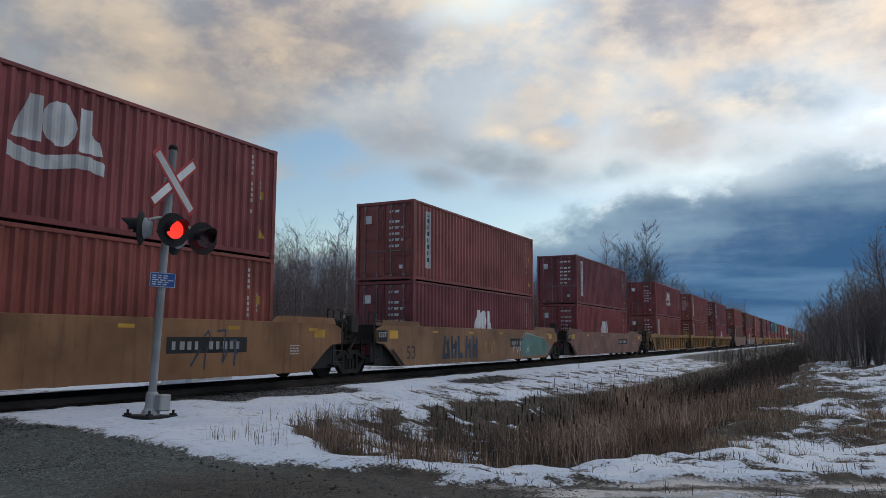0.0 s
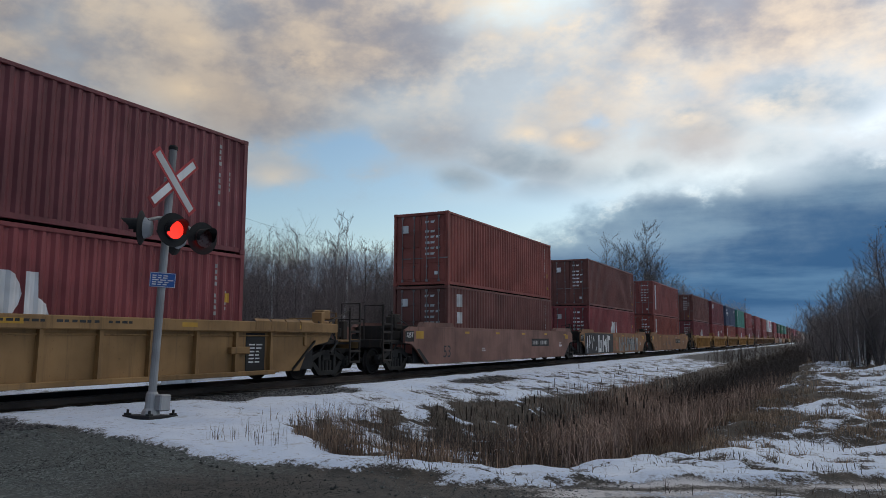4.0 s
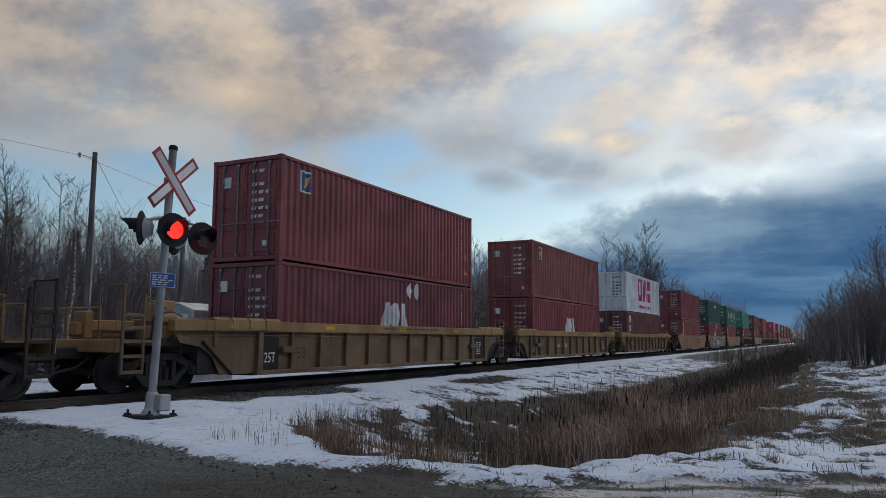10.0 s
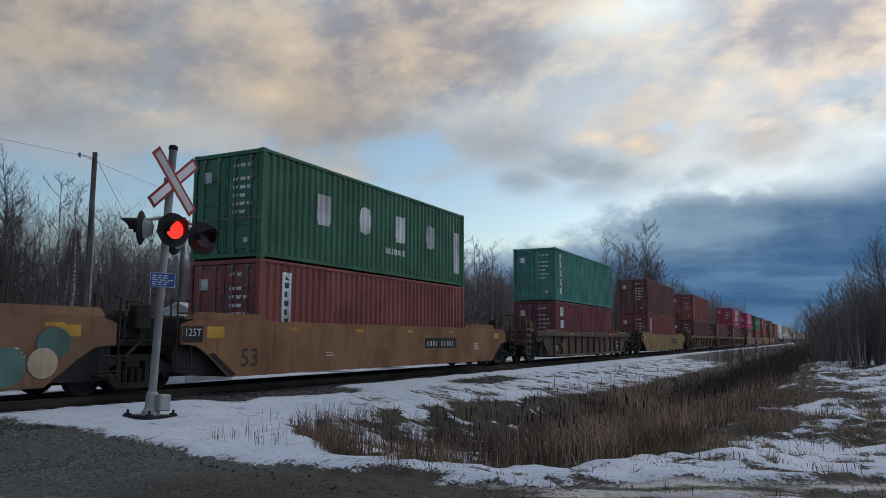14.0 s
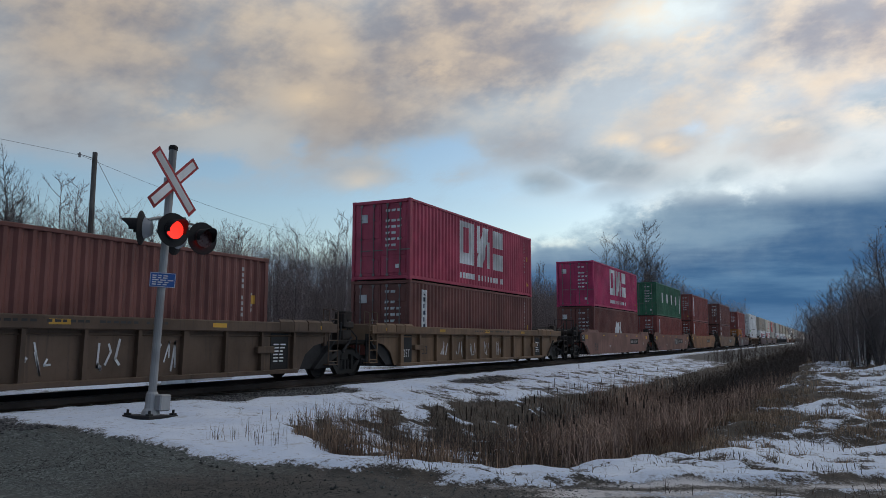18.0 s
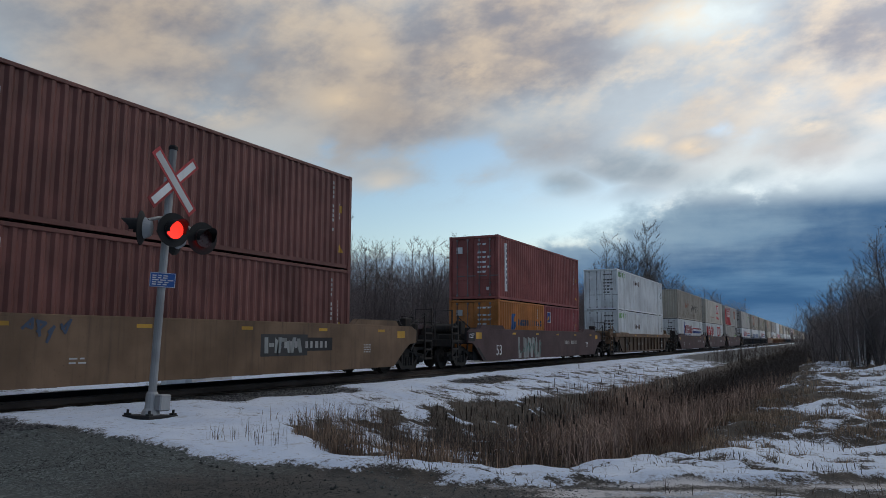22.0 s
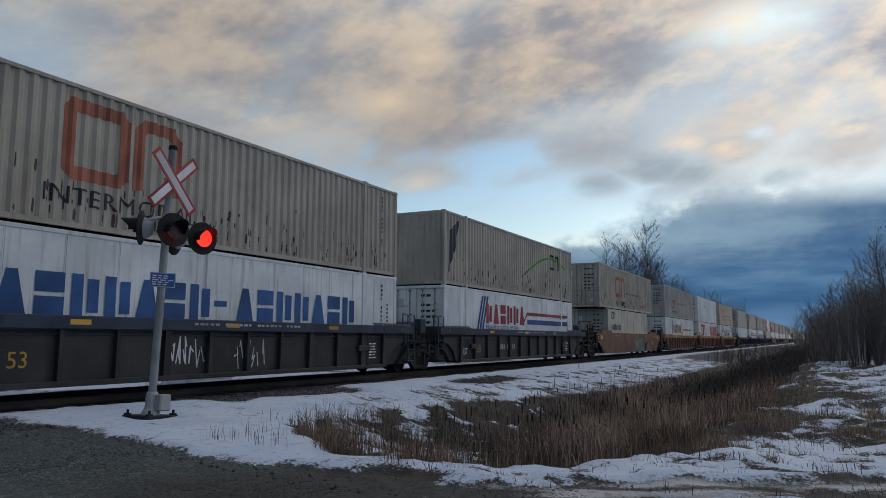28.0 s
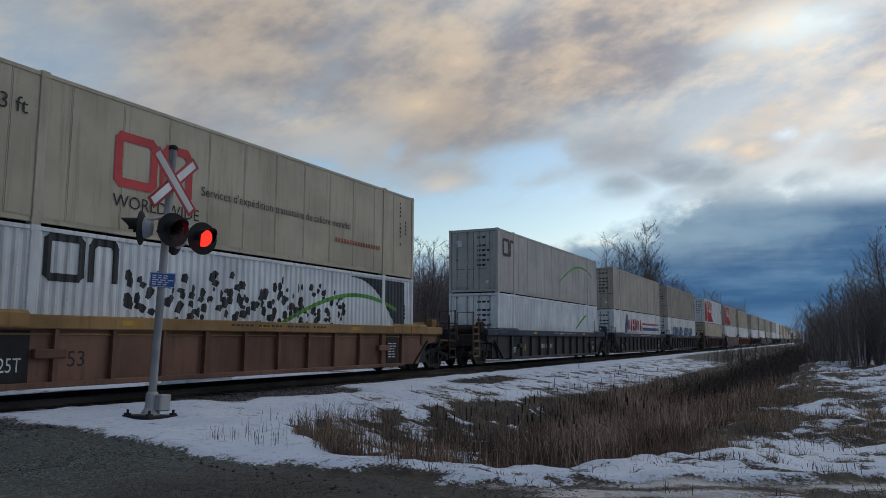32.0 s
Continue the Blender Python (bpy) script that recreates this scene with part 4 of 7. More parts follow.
        part("capacity_number", decal(shifted(text_polys("125T", 0.3), -a + 1.84, 0.55, 0.9, 1.2), 1.353), WHITE, root, key=("125", half, "r"))
        part("data_plate", lambda: Geo().box(1.33, 1.35, a - 2.6, a - 1.9, 0.36, 1.28, 0.006), BLACK, root, key=("plate2", half, "r"))
        tiny(part("stencil_writing", decal(stack_bars(rng, a - 2.5, 0.98, 2, 6, 0.22, 0.035, 0.05), 1.353), WHITE, root, "unreadable stencilled lines", key=("lines", half, "r", seed % 3)))
        part("length_number", decal(shifted(text_polys(stencil, 0.42), -a + 4.35 if half < 9 else -a + 3.3, 0.62), x), dark if colour not in ("black", "umber") else INK["yellow"], root, key=("53", half, stencil, "r", colour in ("black", "umber")))
        for k in range(5):
            part("reflector", decal([rect(-a + 0.3 + k * (2 * a - 1.0) / 4, 1.40, -a + 0.75 + k * (2 * a - 1.0) / 4, 1.5)], 1.4835), YELLOW, root, key=("tabs", half, "r", k))
        if seed % 2:
            num = [rect(-a + 5.6 + k * 0.2, 0.72, -a + 5.6 + k * 0.2 + 0.14, 0.92) for k in range(10) if k != 4]
            tiny(part("car_number", decal(num, x), PALE_BAR, root, "white car number as bars", key=("num", half, "r")))
    for i, (y, z, c, polys) in enumerate(extra):
        strokes = [[q] for q in polys] if len(polys) <= 10 else [polys]
        for q in strokes:
            ob = part("graffiti", decal(shifted(q, y, z), x + 0.0016 * (i + 1)), INK[c], root, f"{c.replace('_', ' ')} spray paint")
            if len(q) > 1:
                tiny(ob)
    return root

# ---- ground ----
def hash2(ix, iy, k):
    h = np.sin(ix * 127.1 + iy * 311.7 + k * 74.7) * 43758.5453
    return h - np.floor(h)


def field(x, y, scale, k=0.0, octaves=3):
    """Smooth value noise in 0..1 on arrays."""
    out, amp, tot = 0.0, 1.0, 0.0
    for o in range(octaves):
        u, v = x / scale, y / scale
        iu, iv = np.floor(u), np.floor(v)
        fu, fv = u - iu, v - iv
        fu, fv = fu * fu * (3 - 2 * fu), fv * fv * (3 - 2 * fv)
        a = hash2(iu, iv, k + o) * (1 - fu) + hash2(iu + 1, iv, k + o) * fu
        b = hash2(iu, iv + 1, k + o) * (1 - fu) + hash2(iu + 1, iv + 1, k + o) * fu
        out = out + amp * (a * (1 - fv) + b * fv)
        tot += amp
        amp *= 0.5
        scale *= 0.5
    return out / tot


def step(v, a, b):
    t = np.clip((v - a) / (b - a), 0, 1)
    return t * t * (3 - 2 * t)


def ditch_in(x, y):
    """Metres inside the ditch's outline; negative on its banks."""
    wob = (field(x, y, 1.0, 5) - 0.5) * 0.7
    far_edge = np.interp(y, [8, 10, 16, 24, 28, 64, 200], [-8.0, -8.2, -9.2, -7.7, -6.9, -6.9, -8.5])
    near_edge = np.interp(y, [8, 9.3, 11.5, 14.8, 24, 60, 200], [-2.9, -2.6, -2.0, -1.7, -1.0, -1.6, -3.5])
    head = np.interp(x, [-9.6, -9.1, -6.7, -5.5, -4.8, -4.1, -2.9, -2.3, -1.6], [12.0, 11.0, 8.8, 7.85, 8.05, 8.3, 8.75, 9.3, 11.5])
    return np.minimum(np.minimum(x - far_edge, near_edge - x), y - head) + wob


def ditch_at(x, y):
    """1 in the ditch's plants, 0 outside."""
    return step(ditch_in(x, y), -0.15, 0.35)


def road_side(x, y):
    """Distance across the road, which bends away on the near side."""
    return y - 0.45 * np.maximum(0.0, x + 3.4)


def ground_height(x, y):
    off = np.abs(x - TRACK_X)
    near = 1 - step(y, 9.0, 14.0)
    bed = -0.17 - 0.45 * step(off, 2.2, 7.0)
    base = bed * (1 - near) + (-0.12 - 0.20 * step(off, 2.6, 12.0)) * near
    bank = -0.38 - 0.25 * step(y, 30, 120) + ((field(x, y, 4.0, 2) - 0.45) * 0.55 + (field(x, y, 1.3, 3, 4) - 0.5) * 0.5) * step(y, 9, 14)
    right = step(x, -6.5, -2.5)
    z = base * (1 - right) + bank * right
    z = z - (0.30 + 0.4 * step(y, 9, 22)) * step(ditch_in(x, y), -0.5, 2.4)
    rough = step(off, 2.6, 4.0) * step(y, 6.5, 9)
    z = z + (field(x, y, 1.2, 9) - 0.5) * 0.12 * rough
    # ploughed ridge of snow beside the road
    ridge = np.exp(-((road_side(x, y) - np.interp(x, VERGE_X, VERGE_W) - 0.25 - 0.08 * np.sin(x * 2.3)) / 0.2) ** 2) * step(x, -5.8, -4.6)
    z = z + ridge * (0.01 + 0.10 * field(x, y, 0.32, 17))
    z = z + (field(x, y, 0.5, 4) - 0.5) * 0.05
    z = z + (field(x, y, 0.3, 14) - 0.5) * 0.11 * step(x, -5.6, -4.2) * step(road_side(x, y), 7.2, 7.8) * (1 - step(y, 13, 18))
    # wheel ruts
    z = z - 0.05 * step(np.sin(road_side(x, y) * 9.0 + field(x, y, 3.0, 6) * 4.0), 0.2, 0.9) * (1 - step(road_side(x, y), 6.5, 6.9)) * step(x, -4.0, -2.6)
    return np.where(off < 1.9, -0.19 + (field(x, y, 0.4, 4) - 0.5) * 0.03, z)


# edge of the road: distance across it, along x
VERGE_X = [-12.3, -7.5, -5.9, -5.2, -3.8, -2.6, -1.6, -0.4, 0.6]
VERGE_W = [7.4, 6.85, 6.6, 7.0, 7.4, 7.5, 7.6, 7.7, 7.8]


def snow_amount(x, y):
    wob = (field(x, y, 2.2, 11) - 0.5) * 1.6
    off = x - TRACK_X
    aoff = np.abs(off)
    inside = ditch_in(x, y)
    d = step(inside, -0.15, 0.35)
    w = road_side(x, y)
    verge = np.interp(x, VERGE_X, VERGE_W)
    ragged = (field(x, y, 0.45, 15, 4) - 0.5) * 0.9
    s = step(w + wob * 0.15 + ragged, verge - 0.3, verge + 0.3) * (0.70 + 0.30 * field(x, y, 1.1, 13))
    # shoulder of the track: stones bare in a strip
    s = s * (1 - 0.95 * (1 - step(aoff + wob * 0.22, 1.75, 2.3)) * step(y, 9.5, 12.0))
    s = s * (1 - 0.9 * step(y + wob, 11.0, 13.0) * (1 - step(y + wob, 15.5, 18.0)) * (1 - step(off + wob * 0.5, 2.6, 3.5)))
    s = s * (1 - 0.8 * step(y + wob, 21.0, 22.5) * (1 - step(y + wob, 25.5, 27.0)) * step(off, 2.8, 3.2) * (1 - step(off + wob * 0.3, 3.7, 4.2)))
    s = np.maximum(s, 0.66 * (aoff < 0.62))
    # ditch: soil and plants with patches of snow at the far side
    patch = step(field(x, y, 0.62, 21), 0.57, 0.61) * (1 - step(x + 0.28 * (y - 9.0), -4.6, -3.4))
    s = s * (1 - d * (0.95 - 0.9 * patch))
    # thin cover where the embankment meets the ditch
    s = s * (1 - 0.32 * step(inside, -2.2, 0.0) * step(field(x, y, 0.9, 23), 0.45, 0.62) * step(y, 12, 16))
    # crusted snow along the embankment, broken by stones and stalks
    crust = step(y, 13, 22) * step(off, 3.0, 4.0) * (1 - step(inside, -0.4, 0.4)) * (1 - step(x, -5.5, -4.0))
    s = s * (1 - crust * (0.08 + 0.36 * step(field(x, y, 0.35, 37), 0.5, 0.6)))
    # rough bank, broken up
    bankness = step(x, -2.6, -1.2) * step(w + wob * 0.3, 9.5, 10.6)
    lumps = field(x, y, 1.8, 31) * 0.42 + field(x, y, 0.42, 33) * 0.58
    s = s * (1 - bankness) + bankness * np.clip(0.50 + 0.14 * step(y, 12.0, 16) * step(x, -1.9, -0.2) + (0.5 - lumps) * 2.3, 0.05, 0.85)
    s = s * (1 - 0.9 * step(y, 58, 70) * step(off, 2.5, 4.0) * (1 - step(x, 1.0, 3.0)))
    s = s * (1 - 0.35 * step(y, 8.0, 8.6) * step(x, -2.0, 0.5) * step(field(x, y, 0.8, 35), 0.45, 0.6) * (1 - step(y, 9.5, 11)))
    # dry grass covers the edge of the bank above the ditch
    s = s * (1 - 0.58 * step(inside + wob * 0.6, -1.3, -0.4) * step(x, -3.6, -2.6) * step(w, 9.2, 10.2) * (1 - 0.6 * step(field(x, y, 0.7, 43), 0.52, 0.6)))
    # trodden strip of thin snow between road and ditch
    strip = step(x, -5.6, -4.4) * step(w, verge - 0.1, verge + 0.3) * (1 - step(w, 9.6, 11.0))
    s = s * (1 - strip * (0.04 + 0.36 * step(field(x, y, 0.34, 151, 3), 0.54, 0.64)))
    # rutted margin of the road
    rut = (1 - step(w + wob * 0.2, verge - 0.1, verge + 0.1)) * step(x, -3.9, -2.0)
    streak = step(field(x * 0.5 + w * 0.2, w * 3.4, 0.8, 41), 0.40, 0.62)
    s = s * (1 - rut) + rut * (0.16 + 0.30 * streak + 0.10 * step(x, -2.4, 0.0)) * step(w, 5.0, 5.6)
    # beyond the track
    s = np.where(off < -3.0, 0.62 + (field(x, y, 3.0, 51) - 0.5) * 1.1, s)
    return np.clip(s, 0, 1)


def slush_amount(x, y):
    """Trodden dirty snow in streaks along the margin of the road."""
    w = road_side(x, y)
    verge = np.interp(x, VERGE_X, VERGE_W)
    near = step(x, -4.6, -2.4) * (1 - step(w, verge - 0.1, verge + 0.3))
    streak = field(x * 0.3, w * 1.5, 0.5, 141, 2)
    thin = 0.12 * np.exp(-((w - verge + 0.45) / 0.35) ** 2) * (x < -3.0)
    return np.clip(near * (-0.80 + 2.7 * streak + 0.34 * step(x, -3.0, -0.8)) * step(w, 4.6, 6.0) + thin, 0, 1)


def axis(dense0, dense1, fine, lo, hi, grow=1.16):
    mid = list(np.arange(dense0, dense1, fine))
    up, st = [mid[-1]], fine
    while up[-1] < hi:
        st = min(st * grow, 400)
        up.append(up[-1] + st)
    dn, st = [mid[0]], fine
    while dn[-1] > lo:
        st = min(st * grow, 400)
        dn.append(dn[-1] - st)
    return np.array(dn[:0:-1] + mid + up[1:])


def build_ground():
    xs = axis(-14.5, 4.0, 0.11, -4200, 4200)
    ys = axis(4.0, 30.0, 0.12, -4200, 4800, 1.05)
    X, Y = np.meshgrid(xs, ys)
    Z = ground_height(X, Y)
    S = snow_amount(X, Y)
    Z = Z + 0.05 * step(S, 0.35, 0.75) * (np.abs(X - TRACK_X) > 2.0)
    nx, ny = len(xs), len(ys)
    me = bpy.data.meshes.new("ground")
    idx = np.arange(nx * ny).reshape(ny, nx)
    quads = np.stack([idx[:-1, :-1], idx[:-1, 1:], idx[1:, 1:], idx[1:, :-1]], -1).reshape(-1, 4)
    me.vertices.add(nx * ny)
    me.vertices.foreach_set("co", np.stack([X, Y, Z], -1).ravel())
    me.loops.add(quads.size)
    me.loops.foreach_set("vertex_index", quads.ravel())
    me.polygons.add(len(quads))
    me.polygons.foreach_set("loop_start", np.arange(0, quads.size, 4))
    me.update(calc_edges=True)
    off = np.abs(X - TRACK_X)
    gravel = np.maximum(1 - step(Y + (field(X, Y, 1.5, 61) - 0.5) * 0.9, 6.9, 8.0), step(X, -4.6, -3.0) * (1 - step(road_side(X, Y), 7.6, 8.2)))
    ballast = 1 - step(off + (field(X, Y, 1.2, 71) - 0.5) * 0.8 - 3.5 * step(Y, 40, 60), 3.2, 3.9)
    for n, arr in (("snow", S), ("gravel", gravel), ("ballast", ballast), ("slush", slush_amount(X, Y)), ("mud", 0.85 * step(X + (field(X, Y, 1.4, 161) - 0.5) * 2.5, -6.6, -4.4))):
        at = me.attributes.new(n, "FLOAT", "POINT")
        at.data.foreach_set("value", arr.ravel().astype(np.float32))
    me.shade_smooth()
    me.materials.append(ground_material())
    return tagged(new("ground", me), "snow-patched ground with gravel road and ditch", "ground", kind="structure")


SEEN = {}
build_ground()


def height(x, y):
    """Ground height at one place; far off the ground is even enough to round the place."""
    if abs(x) > 20 or y > 48 or y < 3:
        x, y = round(x), round(y)
    if (x, y) not in SEEN:
        SEEN[(x, y)] = float(ground_height(np.array([float(x)]), np.array([float(y)]))[0])
    return SEEN[(x, y)]


# ---- track ----
def build_track():
    root = thing("railway_track", pose(TRACK_X, 0, 0), "single railway track with steel rails on wooden sleepers", "railway", kind="structure")
    rail_m = paint("rail_steel", (0.075, 0.055, 0.045), (0.13, 0.07, 0.045), 0.5, 0.5, 0.5, streak=False)
    wood = paint("creosoted_wood", (0.055, 0.045, 0.038), (0.12, 0.10, 0.085), 0.5, 0.85, streak=False)
    for sx in (-0.7525, 0.7525):
        g = Geo()
        prof = [(-0.07, -0.17), (0.07, -0.17), (0.07, -0.155), (0.012, -0.13), (0.012, -0.04), (0.036, -0.03), (0.036, -0.004), (0.028, 0.0), (-0.028, 0.0), (-0.036, -0.004), (-0.036, -0.03), (-0.012, -0.04), (-0.012, -0.13), (-0.07, -0.155)]
        g.slab([(sx + a, b) for a, b in prof], -300, 2200, "y")
        part("rail", g, rail_m, root, "worn steel rail")
    tie = Geo().box(-1.3, 1.3, -0.11, 0.11, -0.29, -0.165, 0.015)
    rng = random.Random(5)
    me = tie.mesh("sleeper", wood)
    for k in range(290):
        o = new("sleeper", me)
        o.parent = root
        o.location = (rng.uniform(-0.03, 0.03), -12 + k * 0.54, rng.uniform(-0.006, 0.008))
        o.rotation_euler = (0, 0, rng.uniform(-0.012, 0.012))
    far = Geo()
    for k in range(1200):
        y = -12 + (290 + k) * 0.54
        far.box(-1.3, 1.3, y - 0.11, y + 0.11, -0.29, -0.165)
    tagged(part("far_sleepers", far, wood, root), kind="stuff")


build_track()


def stones(name, label, n, area, size, seed, mat, cond=None):
    """Loose stones lying on the ground in one object."""
    rng = random.Random(seed)
    g = Geo()
    base = [(1, 0, 0), (-1, 0, 0), (0, 1, 0), (0, -1, 0), (0, 0, 1), (0, 0, -0.6)]
    fs = [(0, 2, 4), (2, 1, 4), (1, 3, 4), (3, 0, 4), (2, 0, 5), (1, 2, 5), (3, 1, 5), (0, 3, 5)]
    pts = [(rng.uniform(area[0], area[1]), area[2] + (area[3] - area[2]) * rng.random() ** 1.4) for _ in range(n)]
    xs, ys = np.array([p[0] for p in pts]), np.array([p[1] for p in pts])
    zs, ss = ground_height(xs, ys), snow_amount(xs, ys)
    for (x, y), z, s in zip(pts, zs, ss):
        if s > 0.42 and rng.random() < 0.93:
            continue
        r = size * rng.uniform(0.45, 1.25)
        w = rng.uniform(0, 6.28)
        c, sn = math.cos(w), math.sin(w)
        q = [rng.uniform(0.6, 1.3) for _ in range(6)]
        g.add([(x + r * k * (a * c - b * sn), y + r * k * (a * sn + b * c), z + r * 0.25 + r * 0.7 * k * d) for (a, b, d), k in zip(base, q)], fs)
    return tagged(part(name, g, mat, None), label, "stones", kind="stuff")


STONE = tinted("grey_stone", (0.04, 0.04, 0.043), (0.14, 0.14, 0.14))
ROAD_STONE = tinted("road_stone", (0.05, 0.056, 0.055), (0.22, 0.23, 0.22))
stones("ballast_stones", "crushed grey ballast stones along the track", 9000, (-12.7, -9.9, 6, 40), 0.035, 11, STONE)
stones("road_gravel", "loose dark gravel on the road", 26000, (-12.5, 0.5, 4.6, 8.2), 0.009, 12, ROAD_STONE)
stones("road_clods", "frozen clods and stones on the road", 420, (-12.0, -1.5, 6.3, 8.3), 0.024, 13, ROAD_STONE)


# ---- dry plants ----
def blades(name, label, pts, hgt, wid, seed, mat, lean=0.25, heads=None):
    rng = random.Random(seed)
    g, hd = Geo(), Geo()
    for x, y, z, k in pts:
        h = hgt * k * rng.uniform(0.55, 1.15)
        a = rng.uniform(0, 6.28)
        l = h * lean * rng.random() ** 1.5
        dx, dy = math.cos(a) * l, math.sin(a) * l
        b = rng.uniform(0, 6.28)
        wx, wy = math.cos(b) * wid, math.sin(b) * wid
        m = (x + dx * 0.35, y + dy * 0.35, z + h * 0.55)
        t = (x + dx, y + dy, z + h * (1 - 0.3 * (l / max(h, 0.01))))
        g.add([(x - wx, y - wy, z - 0.03), (x + wx, y + wy, z - 0.03), (m[0] + wx * 0.8, m[1] + wy * 0.8, m[2]), (m[0] - wx * 0.8, m[1] - wy * 0.8, m[2]), t], [(0, 1, 2, 3), (3, 2, 4)])
        if heads and rng.random() < heads:
            hd.tube([(t[0], t[1], t[2] - 0.02), (t[0] + dx * 0.02, t[1], t[2] + 0.11)], 0.012, 5, 0.009)
    ob = tagged(part(name, g, mat, None), label, "dry grass", kind="stuff")
    if heads:
        tagged(part("cattail_heads", hd, tinted("cattail_brown", (0.03, 0.02, 0.014), (0.06, 0.04, 0.03)), None), "dark brown cattail heads on dry stems", "cattails", kind="stuff")
    return ob


def spread(n, area, seed, keep):
    rng = random.Random(seed)
    xs = np.array([rng.uniform(area[0], area[1]) for _ in range(n)])
    ys = np.array([area[2] + (area[3] - area[2]) * rng.random() ** 1.5 for _ in range(n)])
    k = keep(xs, ys)
    pick = np.array([rng.random() for _ in range(n)]) < k
    xs, ys, k = xs[pick], ys[pick], k[pick]
    zs = ground_height(xs, ys)
    return list(zip(xs, ys, zs, (0.75 + 0.25 * k) * (0.55 + 0.9 * field(xs, ys, 0.7, 7, 3))))


REED = tinted("dry_reed", (0.17, 0.108, 0.084), (0.86, 0.62, 0.48))
GRASS = tinted("dry_grass", (0.16, 0.112, 0.078), (0.62, 0.45, 0.31))
RUSSET = tinted("russet_reed", (0.18, 0.11, 0.075), (0.62, 0.43, 0.29))
DARKWEED = tinted("dark_weed", (0.06, 0.048, 0.041), (0.32, 0.24, 0.18))
STALK = tinted("dead_stalk", (0.08, 0.06, 0.046), (0.30, 0.215, 0.155))


def clump(x, y, scale, k, lo=0.42, hi=0.6):
    return step(field(x, y, scale, k), lo, hi)


def reed_line(x, y):
    """How far past the diagonal on which the tall reeds begin."""
    return x + 3.9 + (y - 9.0) * 0.22 + (field(x, y, 2.0, 83) - 0.5) * 2.2


def reed_cover(x, y):
    return ditch_at(x, y) * step(reed_line(x, y), -0.5, 0.7) * (1 - 0.8 * step(y, 24, 34)) * (0.25 + 0.75 * clump(x, y, 1.1, 81, 0.34, 0.52))


def weed_cover(x, y):
    return ditch_at(x, y) * (1 - step(snow_amount(x, y), 0.3, 0.5)) * (0.3 + 0.7 * clump(x, y, 0.8, 89))


def fringe(x, y):
    """Ring just inside the ditch's outline."""
    i = ditch_in(x, y)
    return step(i, -0.25, 0.05) * (1 - step(i, 0.5, 1.3))


blades("reed_bed", "dense dry brown reeds in the ditch", spread(26000, (-7.5, -1.2, 8.3, 36), 21, reed_cover), 0.66, 0.0055, 22, REED, 1.15)
blades("leaning_reeds", "broken leaning reeds in the ditch", spread(7000, (-8.0, -1.3, 8.2, 30), 41, lambda x, y: ditch_at(x, y) * step(reed_line(x, y), -1.6, 0.4) * clump(x, y, 0.9, 91)), 0.55, 0.005, 42, RUSSET, 1.6)
blades("low_reeds", "short russet reeds at the head of the ditch", spread(16000, (-9.0, -1.6, 7.6, 14), 31, lambda x, y: fringe(x, y) * clump(x, y, 0.9, 93, 0.40, 0.62)), 0.36, 0.004, 32, RUSSET, 0.9)
blades("cattail_stand", "dry cattails with dark heads in the ditch", spread(1000, (-8.8, -2.4, 11, 34), 23, lambda x, y: 0.7 * step(ditch_in(x, y), -0.9, 0.2) * step(reed_line(x, y), -2.4, 0.2)), 0.8, 0.005, 24, REED, 0.35, heads=0.4)
blades("weeds", "dark dead weeds in the ditch", spread(26000, (-9.6, -1.5, 7.8, 45), 25, weed_cover), 0.36, 0.005, 26, DARKWEED, 1.0)
blades("weed_stalks", "thin upright dead stalks in the ditch", spread(3500, (-9.6, -3.0, 8.0, 30), 43, lambda x, y: 0.7 * ditch_at(x, y) * clump(x, y, 1.2, 95)), 0.42, 0.0035, 44, STALK, 0.35)
blades("bank_grass", "dry yellow-brown grass tufts on the bank", spread(60000, (-3.2, 14.0, 16, 75), 27, lambda x, y: (1 - step(snow_amount(x, y), 0.38, 0.6)) * (1 - ditch_at(x, y)) * step(x, -2.9, -2.0) * (0.1 + 0.9 * clump(x, y, 0.6, 85, 0.4, 0.58))), 0.22, 0.005, 28, GRASS, 1.1)
blades("near_bank_grass", "dry brown grass matted on the bank", spread(60000, (-3.2, 5.5, 8.6, 20), 49, lambda x, y: (1 - step(snow_amount(x, y), 0.42, 0.66)) * (1 - ditch_at(x, y)) * step(road_side(x, y), 9.0, 9.9) * step(x, -2.9, -2.0) * (0.15 + 0.85 * clump(x, y, 0.5, 85, 0.38, 0.56))), 0.2, 0.0042, 50, GRASS, 1.3)
blades("bank_weeds", "dark dead weeds on the bank", spread(30000, (-3.2, 14.0, 8.6, 70), 45, lambda x, y: (1 - ditch_at(x, y)) * step(road_side(x, y), 8.6, 9.6) * step(x, -2.9, -2.0) * clump(x, y, 0.8, 97, 0.5, 0.64)), 0.2, 0.005, 46, DARKWEED, 1.2)
blades("verge_grass", "thin dead stalks poking through snow", spread(2200, (-11.0, -5.0, 8.0, 60), 29, lambda x, y: step(ditch_in(x, y), -1.7, 0.2) * clump(x, y, 1.0, 87, 0.5, 0.64)), 0.3, 0.0045, 30, STALK, 0.4)
blades("road_edge_stalks", "dead stalks beside the road", spread(170, (-7.3, -5.6, 7.5, 8.9), 33, lambda x, y: 0.8 * clump(x, y, 0.6, 99)), 0.3, 0.0035, 34, STALK, 0.4)
